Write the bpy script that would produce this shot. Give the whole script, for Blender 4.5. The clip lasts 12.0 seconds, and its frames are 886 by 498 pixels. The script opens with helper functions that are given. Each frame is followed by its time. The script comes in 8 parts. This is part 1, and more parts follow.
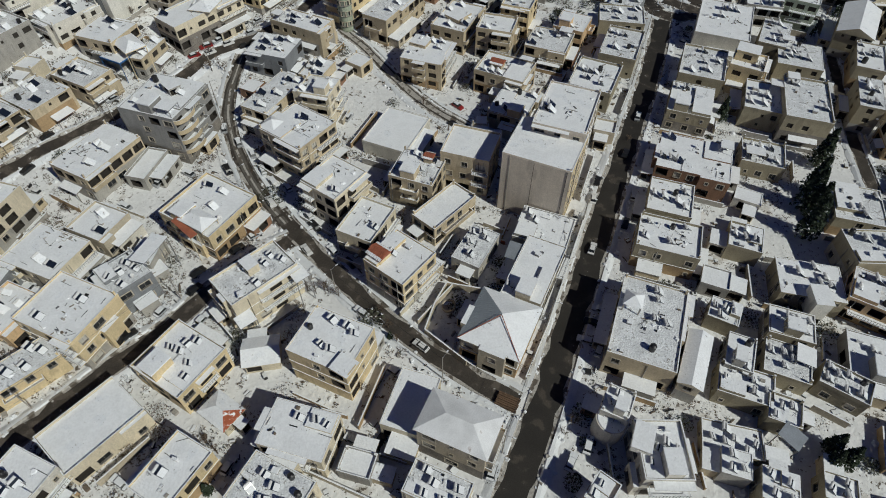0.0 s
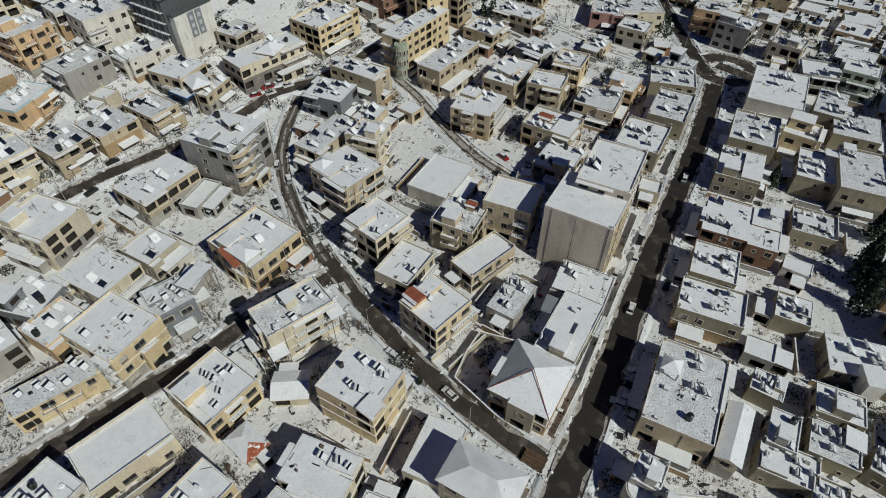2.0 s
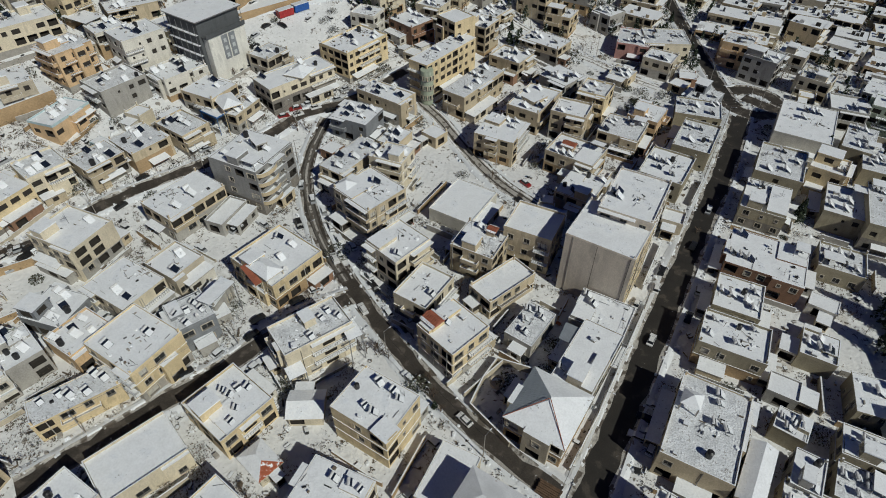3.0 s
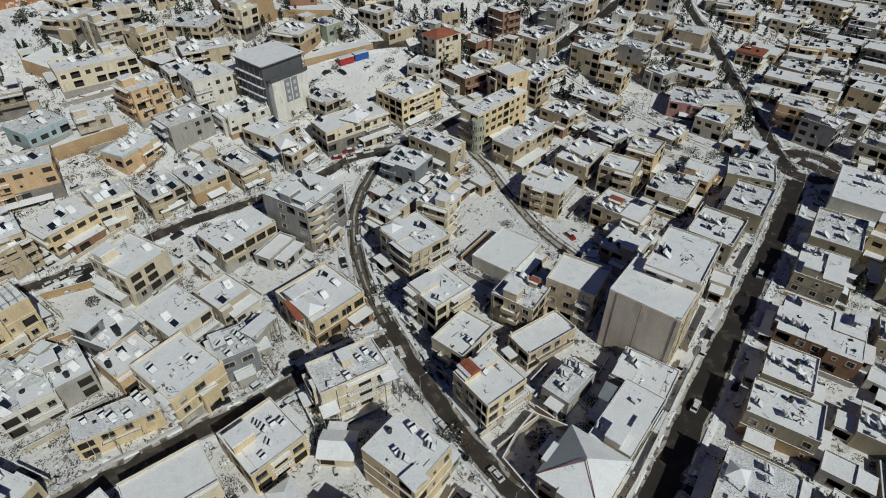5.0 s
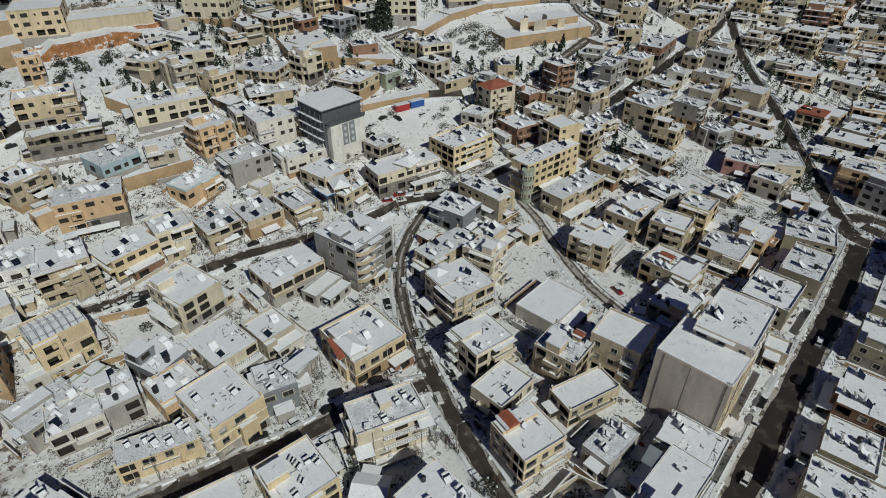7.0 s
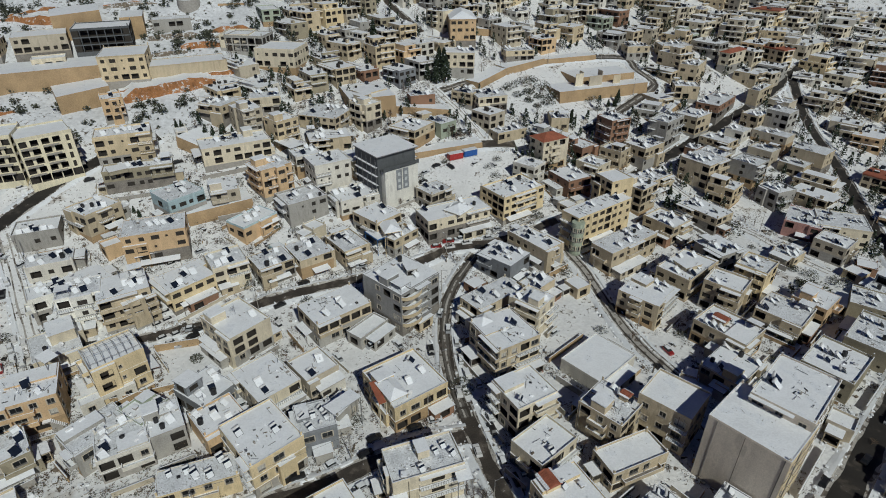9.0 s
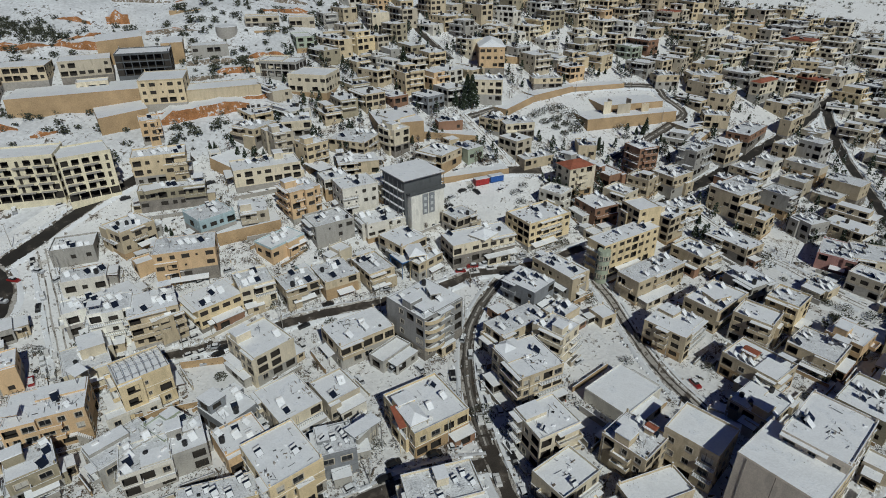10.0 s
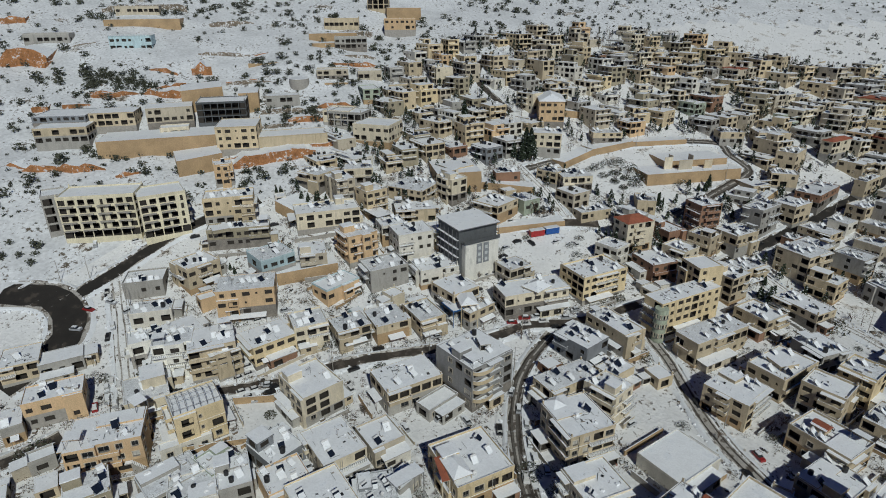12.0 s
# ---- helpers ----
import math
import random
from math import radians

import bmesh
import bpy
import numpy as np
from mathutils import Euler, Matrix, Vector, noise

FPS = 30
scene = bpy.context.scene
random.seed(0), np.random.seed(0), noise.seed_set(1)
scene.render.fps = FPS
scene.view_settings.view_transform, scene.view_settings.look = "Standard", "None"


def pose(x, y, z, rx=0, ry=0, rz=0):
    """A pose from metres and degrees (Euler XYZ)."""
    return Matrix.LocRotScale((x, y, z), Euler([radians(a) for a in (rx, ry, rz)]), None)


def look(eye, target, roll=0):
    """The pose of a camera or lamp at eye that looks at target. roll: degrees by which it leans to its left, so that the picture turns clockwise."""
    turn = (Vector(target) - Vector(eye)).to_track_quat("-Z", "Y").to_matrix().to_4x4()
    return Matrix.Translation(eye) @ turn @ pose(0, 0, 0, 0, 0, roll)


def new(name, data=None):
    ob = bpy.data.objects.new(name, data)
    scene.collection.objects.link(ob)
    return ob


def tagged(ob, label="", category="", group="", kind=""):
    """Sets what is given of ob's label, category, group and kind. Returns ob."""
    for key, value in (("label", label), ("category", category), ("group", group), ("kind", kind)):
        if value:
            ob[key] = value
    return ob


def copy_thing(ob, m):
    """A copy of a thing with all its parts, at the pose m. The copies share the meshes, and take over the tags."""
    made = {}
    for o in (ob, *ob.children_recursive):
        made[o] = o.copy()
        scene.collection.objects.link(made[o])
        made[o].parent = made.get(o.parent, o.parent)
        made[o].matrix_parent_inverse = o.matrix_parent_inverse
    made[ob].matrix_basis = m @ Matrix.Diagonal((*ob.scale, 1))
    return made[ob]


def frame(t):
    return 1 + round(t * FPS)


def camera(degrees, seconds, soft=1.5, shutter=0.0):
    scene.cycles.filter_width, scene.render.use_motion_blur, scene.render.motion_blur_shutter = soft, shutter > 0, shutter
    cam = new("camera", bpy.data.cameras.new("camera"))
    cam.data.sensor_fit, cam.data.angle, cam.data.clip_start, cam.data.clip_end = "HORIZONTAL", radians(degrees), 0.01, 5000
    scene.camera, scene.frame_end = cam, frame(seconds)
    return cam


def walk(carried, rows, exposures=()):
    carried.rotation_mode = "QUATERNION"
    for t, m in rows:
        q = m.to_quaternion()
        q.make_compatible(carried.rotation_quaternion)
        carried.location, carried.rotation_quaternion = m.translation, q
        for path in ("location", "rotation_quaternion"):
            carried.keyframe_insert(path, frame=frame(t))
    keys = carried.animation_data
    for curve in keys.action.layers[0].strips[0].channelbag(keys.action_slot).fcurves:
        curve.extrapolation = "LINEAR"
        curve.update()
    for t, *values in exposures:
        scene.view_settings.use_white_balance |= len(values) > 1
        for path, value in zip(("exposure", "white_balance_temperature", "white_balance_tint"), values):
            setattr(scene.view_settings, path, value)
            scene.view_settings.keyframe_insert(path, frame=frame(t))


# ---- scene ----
cam = camera(74.52, 12.0, soft=1.0)
PATH = [
    (0, pose(-0.00, 0.00, 100.00, 39.497, 0, -0.024) @ pose(0, 0, 0, 0, 0, 0.140)),
    (0.5, pose(0.07, 0.02, 100.14, 40.563, 0, 1.440) @ pose(0, 0, 0, 0, 0, 0.137)),
    (1, pose(0.10, 0.02, 100.28, 41.668, 0, 2.858) @ pose(0, 0, 0, 0, 0, 0.133)),
    (1.5, pose(0.10, 0.02, 100.42, 42.795, 0, 4.242) @ pose(0, 0, 0, 0, 0, 0.127)),
    (2, pose(0.08, 0.02, 100.57, 43.931, 0, 5.604) @ pose(0, 0, 0, 0, 0, 0.121)),
    (2.5, pose(0.04, 0.00, 100.73, 45.066, 0, 6.952) @ pose(0, 0, 0, 0, 0, 0.113)),
    (3, pose(-0.03, -0.02, 100.89, 46.194, 0, 8.292) @ pose(0, 0, 0, 0, 0, 0.104)),
    (3.5, pose(-0.10, -0.05, 101.06, 47.311, 0, 9.629) @ pose(0, 0, 0, 0, 0, 0.094)),
    (4, pose(-0.19, -0.08, 101.22, 48.415, 0, 10.966) @ pose(0, 0, 0, 0, 0, 0.083)),
    (4.5, pose(-0.29, -0.11, 101.40, 49.508, 0, 12.305) @ pose(0, 0, 0, 0, 0, 0.070)),
    (5, pose(-0.39, -0.15, 101.57, 50.591, 0, 13.648) @ pose(0, 0, 0, 0, 0, 0.057)),
    (5.5, pose(-0.49, -0.20, 101.75, 51.669, 0, 14.993) @ pose(0, 0, 0, 0, 0, 0.042)),
    (6, pose(-0.58, -0.24, 101.93, 52.744, 0, 16.341) @ pose(0, 0, 0, 0, 0, 0.026)),
    (6.5, pose(-0.67, -0.29, 102.12, 53.821, 0, 17.692) @ pose(0, 0, 0, 0, 0, 0.008)),
    (7, pose(-0.75, -0.34, 102.30, 54.906, 0, 19.045) @ pose(0, 0, 0, 0, 0, -0.010)),
    (7.5, pose(-0.81, -0.39, 102.49, 56.002, 0, 20.401) @ pose(0, 0, 0, 0, 0, -0.030)),
    (8, pose(-0.85, -0.44, 102.68, 57.113, 0, 21.759) @ pose(0, 0, 0, 0, 0, -0.051)),
    (8.5, pose(-0.87, -0.49, 102.88, 58.241, 0, 23.123) @ pose(0, 0, 0, 0, 0, -0.073)),
    (9, pose(-0.86, -0.54, 103.07, 59.387, 0, 24.494) @ pose(0, 0, 0, 0, 0, -0.097)),
    (9.5, pose(-0.82, -0.59, 103.27, 60.551, 0, 25.876) @ pose(0, 0, 0, 0, 0, -0.121)),
    (10, pose(-0.74, -0.63, 103.46, 61.728, 0, 27.276) @ pose(0, 0, 0, 0, 0, -0.147)),
    (10.5, pose(-0.63, -0.68, 103.66, 62.914, 0, 28.701) @ pose(0, 0, 0, 0, 0, -0.174)),
    (11, pose(-0.48, -0.72, 103.85, 64.099, 0, 30.161) @ pose(0, 0, 0, 0, 0, -0.202)),
    (11.5, pose(-0.28, -0.75, 104.05, 65.270, 0, 31.669) @ pose(0, 0, 0, 0, 0, -0.232)),
    (12, pose(-0.03, -0.78, 104.25, 66.412, 0, 33.239) @ pose(0, 0, 0, 0, 0, -0.262)),
]
walk(cam, PATH, [(0, -0.74, 5580, 4), (6, -0.79, 5550, 4), (12, -0.90, 5390, 4)])

# ---- light ----
SUN_TURN = radians(-39)      # direction towards the sun, counted from +x
SUN_HIGH = radians(41)
world = bpy.data.worlds.new("world")
scene.world = world
world.use_nodes = True
sky = world.node_tree.nodes.new("ShaderNodeTexSky")
sky.sky_type = "NISHITA"
sky.sun_disc = False
sky.altitude = 1100
sky.air_density = 0.42
sky.ozone_density = 10.0
sky.dust_density = 0.0
sky.sun_elevation = SUN_HIGH
sky.sun_rotation = radians(90) - SUN_TURN
background = world.node_tree.nodes["Background"]
background.inputs["Strength"].default_value = 0.047
tint = world.node_tree.nodes.new("ShaderNodeMix")
tint.data_type = "RGBA"
tint.blend_type = "MULTIPLY"
tint.inputs["Factor"].default_value = 1.0
tint.inputs["B"].default_value = (0.30, 0.56, 1.08, 1)
world.node_tree.links.new(sky.outputs["Color"], tint.inputs["A"])
world.node_tree.links.new(tint.outputs["Result"], background.inputs["Color"])
sun_data = bpy.data.lights.new("sun", "SUN")
sun_data.energy = 5.0
sun_data.angle = radians(0.5)
sun_data.color = (1.0, 0.89, 0.71)
sun = new("sun", sun_data)
sun.matrix_world = look((200, -130, 300), (200 - math.cos(SUN_TURN) * 100, -130 - math.sin(SUN_TURN) * 100, 300 - math.tan(SUN_HIGH) * 100))

# ---- materials ----
MATS = {}


def material(name, colour, rough=0.8, metal=0.0, vary=0.25, scale=1.2, fine=14.0, bump=0.0, second=None, spot=0.55, island=0.0, tall=1.0, speck=None, deep=0.1):
    """A surface with two scales of variation in object space, a second colour in patches and fine relief."""
    if name in MATS:
        return MATS[name]
    m = bpy.data.materials.new(name)
    m.use_nodes = True
    nt = m.node_tree
    n, l = nt.nodes, nt.links
    b = n["Principled BSDF"]
    b.inputs["Roughness"].default_value = rough
    b.inputs["Metallic"].default_value = metal
    tc = n.new("ShaderNodeNewGeometry")
    n1, n2 = n.new("ShaderNodeTexNoise"), n.new("ShaderNodeTexNoise")
    for q, s in ((n1, scale), (n2, fine)):
        q.inputs["Scale"].default_value = s
        q.inputs["Detail"].default_value = 4
        l.new(tc.outputs["Position"], q.inputs["Vector"])
    if tall != 1.0:
        squash = n.new("ShaderNodeVectorMath")
        squash.operation = "MULTIPLY"
        squash.inputs[1].default_value = (1, 1, tall)
        l.new(tc.outputs["Position"], squash.inputs[0])
        l.new(squash.outputs[0], n1.inputs["Vector"])
    add = n.new("ShaderNodeMath")
    add.operation = "ADD"
    l.new(n1.outputs["Fac"], add.inputs[0])
    l.new(n2.outputs["Fac"], add.inputs[1])
    ramp = n.new("ShaderNodeMapRange")
    ramp.inputs["From Min"].default_value = 0.65
    ramp.inputs["From Max"].default_value = 1.35
    ramp.inputs["To Min"].default_value = 1 - vary
    ramp.inputs["To Max"].default_value = 1 + vary
    l.new(add.outputs[0], ramp.inputs["Value"])
    mul = n.new("ShaderNodeMix")
    mul.data_type = "RGBA"
    mul.blend_type = "MULTIPLY"
    mul.inputs["Factor"].default_value = 1
    mul.inputs["A"].default_value = (*colour, 1)
    if second:
        mix = n.new("ShaderNodeMix")
        mix.data_type = "RGBA"
        mix.inputs["A"].default_value = (*colour, 1)
        mix.inputs["B"].default_value = (*second, 1)
        step = n.new("ShaderNodeMapRange")
        step.inputs["From Min"].default_value = spot
        step.inputs["From Max"].default_value = spot + 0.07
        l.new(n1.outputs["Fac"], step.inputs["Value"])
        l.new(step.outputs[0], mix.inputs["Factor"])
        l.new(mix.outputs["Result"], mul.inputs["A"])
    l.new(ramp.outputs[0], mul.inputs["B"])
    out = mul.outputs["Result"]
    if speck:
        n3 = n.new("ShaderNodeTexNoise")
        n3.inputs["Scale"].default_value = speck[0]
        n3.inputs["Detail"].default_value = 6
        n3.inputs["Roughness"].default_value = 0.7
        l.new(tc.outputs["Position"], n3.inputs["Vector"])
        patch = n.new("ShaderNodeMath")
        patch.operation = "MULTIPLY_ADD"
        patch.inputs[1].default_value = 0.45
        l.new(n1.outputs["Fac"], patch.inputs[0])
        l.new(n3.outputs["Fac"], patch.inputs[2])
        step3 = n.new("ShaderNodeMapRange")
        step3.inputs["From Min"].default_value = speck[1]
        step3.inputs["From Max"].default_value = speck[1] + 0.05
        l.new(patch.outputs[0], step3.inputs["Value"])
        mix3 = n.new("ShaderNodeMix")
        mix3.data_type = "RGBA"
        mix3.inputs["B"].default_value = (*speck[2], 1)
        l.new(out, mix3.inputs["A"])
        l.new(step3.outputs[0], mix3.inputs["Factor"])
        out = mix3.outputs["Result"]
    if island:
        info = n.new("ShaderNodeObjectInfo")
        r2 = n.new("ShaderNodeMapRange")
        r2.inputs["To Min"].default_value = 1 - island
        r2.inputs["To Max"].default_value = 1 + island
        l.new(info.outputs["Random"], r2.inputs["Value"])
        m2 = n.new("ShaderNodeMix")
        m2.data_type = "RGBA"
        m2.blend_type = "MULTIPLY"
        m2.inputs["Factor"].default_value = 1
        l.new(out, m2.inputs["A"])
        l.new(r2.outputs[0], m2.inputs["B"])
        out = m2.outputs["Result"]
    l.new(out, b.inputs["Base Color"])
    if bump:
        bp = n.new("ShaderNodeBump")
        bp.inputs["Strength"].default_value = bump
        bp.inputs["Distance"].default_value = deep
        l.new(add.outputs[0], bp.inputs["Height"])
        l.new(bp.outputs["Normal"], b.inputs["Normal"])
    MATS[name] = m
    return m


WALLS = {
    "yellow": (0.66, 0.54, 0.33), "cream": (0.64, 0.57, 0.43), "tan": (0.50, 0.42, 0.29), "grey": (0.36, 0.345, 0.315),
    "white": (0.63, 0.60, 0.53), "brown": (0.25, 0.145, 0.09), "orange": (0.60, 0.43, 0.25), "pink": (0.40, 0.22, 0.19),
    "blue": (0.42, 0.53, 0.56), "green": (0.36, 0.40, 0.31), "stone": (0.47, 0.415, 0.32), "blank": (0.60, 0.53, 0.44),
    "bright": (0.80, 0.78, 0.71), "dark": (0.09, 0.095, 0.10), "slate": (0.22, 0.23, 0.245), "olive": (0.34, 0.30, 0.21), "sand": (0.56, 0.46, 0.30),
    "straw": (0.68, 0.62, 0.45), "ash": (0.25, 0.245, 0.235),
}


def wall_material(name):
    return material("wall_" + name, WALLS[name], 0.9, second=tuple(0.74 * c for c in WALLS[name]), spot=0.585, vary=0.26, scale=0.45, fine=4.0, bump=0.2, island=0.12, tall=0.3)


snow = material("snow", (0.76, 0.78, 0.81), 0.6, vary=0.08, scale=0.5, fine=4, bump=0.6)
roof_snow = material("roof_snow", (0.88, 0.90, 0.93), 0.5, vary=0.10, scale=0.3, fine=2.6, bump=0.8, second=(0.80, 0.825, 0.865), spot=0.57, speck=(1.9, 0.885, (0.30, 0.29, 0.28)))
rough_roof = material("trodden_roof_snow", (0.76, 0.78, 0.81), 0.55, vary=0.3, scale=0.5, fine=3.2, bump=2.0, speck=(2.2, 0.83, (0.33, 0.32, 0.31)))
glass = material("window_glass", (0.012, 0.014, 0.017), 0.35, vary=0.3)
frame_paint = material("frame_paint", (0.30, 0.28, 0.25), 0.5)
shutter_paint = material("shutter_paint", (0.50, 0.48, 0.43), 0.6)
surround_stone = material("surround_stone", (0.56, 0.50, 0.39), 0.9, vary=0.2)
plinth = material("rough_plinth", (0.22, 0.20, 0.175), 0.95, vary=0.4, scale=0.4, fine=3, bump=0.4)
rail_paint = material("rail_paint", (0.07, 0.065, 0.06), 0.5)
concrete = material("concrete", (0.34, 0.32, 0.29), 0.9, vary=0.25, bump=0.2)
# near-black colour standing in for the shade inside rooms and loggias
recess_shade = material("painted_recess_shade", (0.034, 0.029, 0.024), 0.9)
snowy_tile = material("snowy_tile", (0.36, 0.10, 0.045), 0.8, vary=0.3, scale=1.6, fine=6, second=(0.78, 0.79, 0.81), spot=0.55)
metal_white = material("tank_enamel", (0.7, 0.7, 0.7), 0.35)
panel_glass = material("solar_glass", (0.015, 0.02, 0.035), 0.15)
steel = material("galvanised_steel", (0.35, 0.35, 0.36), 0.45, 0.8)
black_plastic = material("black_plastic", (0.02, 0.02, 0.022), 0.45)
red_tile = material("red_tile", (0.30, 0.10, 0.055), 0.8, vary=0.35, scale=0.8, fine=8)
rust_metal = material("rusty_sheet", (0.75, 0.76, 0.78), 0.6, second=(0.16, 0.07, 0.04), spot=0.62, scale=0.3)
earth = material("cut_earth", (0.33, 0.155, 0.06), 0.95, vary=0.5, scale=0.25, fine=1.8, bump=0.8, speck=(0.8, 0.80, (0.62, 0.62, 0.62)))
rubble = material("rubble_stone", (0.20, 0.165, 0.125), 0.95, vary=0.5, scale=0.5, fine=2.5, bump=0.9, speck=(0.9, 0.76, (0.66, 0.67, 0.68)))
masonry = material("retaining_stone", (0.38, 0.27, 0.15), 0.9, vary=0.3, scale=0.2, fine=2.5, bump=0.4)


# ---- shapes ----
class Shape:
    """Collects faces for one mesh."""

    def __init__(self):
        self.v, self.f, self.m = [], [], []

    def face(self, pts, mat=0):
        k = len(self.v)
        self.v.extend(pts)
        self.f.append(tuple(range(k, k + len(pts))))
        self.m.append(mat)

    def box(self, x0, y0, z0, x1, y1, z1, mat=0, top=None, t=None):
        c = [(x, y, z) for z in (z0, z1) for x, y in ((x0, y0), (x1, y0), (x1, y1), (x0, y1))]
        if t is not None:
            c = [tuple(t @ Vector(p)) for p in c]
        k = len(self.v)
        self.v.extend(c)
        for f, m in (((3, 2, 1, 0), mat), ((4, 5, 6, 7), mat if top is None else top), ((0, 1, 5, 4), mat), ((1, 2, 6, 5), mat),
                     ((2, 3, 7, 6), mat), ((3, 0, 4, 7), mat)):
            self.f.append(tuple(k + i for i in f))
            self.m.append(m)

    def tube(self, a, b, r0, r1, n=8, mat=0, caps=True):
        a, b = Vector(a), Vector(b)
        d = (b - a).normalized()
        p = d.orthogonal().normalized()
        q = d.cross(p)
        k = len(self.v)
        for c, r in ((a, r0), (b, r1)):
            for i in range(n):
                w = 2 * math.pi * i / n
                self.v.append(tuple(c + (p * math.cos(w) + q * math.sin(w)) * r))
        for i in range(n):
            j = (i + 1) % n
            self.f.append((k + i, k + j, k + n + j, k + n + i))
            self.m.append(mat)
        if caps:
            self.f.append(tuple(k + n + i for i in range(n)))
            self.m.append(mat)
            self.f.append(tuple(k + n - 1 - i for i in range(n)))
            self.m.append(mat)

    def pipe(self, pts, radius, n=5, mat=0):
        """One bent tube through the points."""
        pts = [Vector(p) for p in pts]
        k = len(self.v)
        for i, c in enumerate(pts):
            d = (pts[min(i + 1, len(pts) - 1)] - pts[max(i - 1, 0)]).normalized()
            p = d.cross(Vector((0, 0, 1))).normalized()
            q = d.cross(p)
            for j in range(n):
                w = 2 * math.pi * j / n
                self.v.append(tuple(c + (p * math.cos(w) + q * math.sin(w)) * radius))
        for i in range(len(pts) - 1):
            for j in range(n):
                a, e = k + i * n + j, k + i * n + (j + 1) % n
                self.f.append((a, e, e + n, a + n))
                self.m.append(mat)

    def mesh(self, name, mats, smooth=False):
        me = bpy.data.meshes.new(name)
        me.from_pydata(self.v, [], self.f)
        for q in mats:
            me.materials.append(q)
        me.polygons.foreach_set("material_index", self.m)
        if smooth:
            me.polygons.foreach_set("use_smooth", [True] * len(self.f))
        me.update()
        return me


def part(name, mesh, parent, label="", at=None):
    ob = new(name, mesh)
    ob.parent = parent
    if at is not None:
        ob.matrix_basis = at
    if label:
        ob["label"] = label
    return ob


# ---- ground ----
def ground(x, y):
    """Height of the land: a level floor that climbs towards the hill, with a mountain behind it."""
    u = (y - x) * 0.70711
    return 0.33 * 18 * float(np.logaddexp(0, (u - 150) / 18))


def relief(x, y):
    """Small unevenness of the land away from the streets."""
    u = (y - x) * 0.70711
    far = min(1, max(0, (u - 330) / 200))
    far = max(far, min(1, max(0, (-x - 190) / 60)))
    p = Vector((x, y, 0))
    return 0.12 * noise.noise(p * 0.3) + far * (5 * noise.noise(p * 0.018) + 1.3 * noise.noise(p * 0.08)) + max(0, math.hypot(x, y) - 700) * 0.08 * (1 + noise.noise(p * 0.002))


def axis(lo, hi, fine, step, far):
    a = list(np.arange(lo, hi + 0.01, step))
    s = step
    left, right = [], []
    q = lo
    while q > -far:
        s *= 1.13
        q -= s
        left.append(q)
    s, q = step, hi
    while q < far:
        s *= 1.13
        q += s
        right.append(q)
    return left[::-1] + a + right


def build_ground():
    xs, ys = axis(-280, 150, 0, 3.0, 3500), axis(0, 380, 0, 3.0, 3500)
    nx = len(xs)
    v = [(x, y, ground(x, y) + relief(x, y)) for y in ys for x in xs]
    f = [(j * nx + i, j * nx + i + 1, (j + 1) * nx + i + 1, (j + 1) * nx + i) for j in range(len(ys) - 1) for i in range(nx - 1)]
    me = bpy.data.meshes.new("ground")
    me.from_pydata(v, [], f)
    me.materials.append(ground_snow)
    me.materials.append(scrub_snow)
    wild = []
    for q in f:
        x, y = v[q[0]][0], v[q[0]][1]
        u = (y - x) * 0.70711
        wild.append(1 if u > 395 + 45 * noise.noise(Vector((x * 0.01, y * 0.01, 2))) or x < -205 or (x < -165 and u > 235) else 0)
    me.polygons.foreach_set("material_index", wild)
    me.polygons.foreach_set("use_smooth", [True] * len(f))
    me.update()
    tagged(new("ground", me), "snow covered ground with trampled and muddy patches", "ground", kind="structure")


ground_snow = material("ground_snow", (0.78, 0.785, 0.79), 0.65, vary=0.12, scale=0.12, fine=1.1, bump=1.0, deep=0.22, second=(0.58, 0.56, 0.53), spot=0.60, speck=(0.9, 0.825, (0.11, 0.09, 0.07)))
scrub_snow = material("scrub_snow", (0.68, 0.695, 0.72), 0.7, vary=0.25, scale=0.06, fine=0.7, bump=1.0, second=(0.45, 0.42, 0.38), spot=0.66, speck=(0.55, 0.82, (0.12, 0.10, 0.075)))
build_ground()

wet_slush = material("wet_slush", (0.11, 0.10, 0.088), 0.7, vary=0.5, scale=0.4, fine=3, bump=0.3)
asphalt = material("wet_asphalt", (0.024, 0.021, 0.018), 0.75, vary=0.4, scale=0.3, fine=5, bump=0.2, second=(0.05, 0.042, 0.034), spot=0.57, speck=(1.1, 0.92, (0.45, 0.44, 0.43)))
muddy_asphalt = material("muddy_asphalt", (0.050, 0.042, 0.035), 0.75, vary=0.45, scale=0.35, fine=4, bump=0.25, second=(0.085, 0.072, 0.059), spot=0.54, speck=(1.1, 0.90, (0.45, 0.44, 0.43)))
slush = material("slush", (0.42, 0.40, 0.37), 0.7, vary=0.4, scale=0.5, fine=3, bump=0.5, second=(0.10, 0.085, 0.07), spot=0.52)


def smooth_line(pts, step=2.5):
    """A Catmull-Rom line through the points, sampled at even steps."""
    p = [Vector(q) for q in pts]
    p = [p[0] * 2 - p[1]] + p + [p[-1] * 2 - p[-2]]
    out = []
    for i in range(1, len(p) - 2):
        n = max(2, int((p[i + 1] - p[i]).length / step))
        for k in range(n):
            t = k / n
            a, b, c, d = p[i - 1], p[i], p[i + 1], p[i + 2]
            out.append(0.5 * (2 * b + (c - a) * t + (2 * a - 5 * b + 4 * c - d) * t * t + (3 * b - a - 3 * c + d) * t ** 3))
    return out + [p[-2]]


ROADS = []


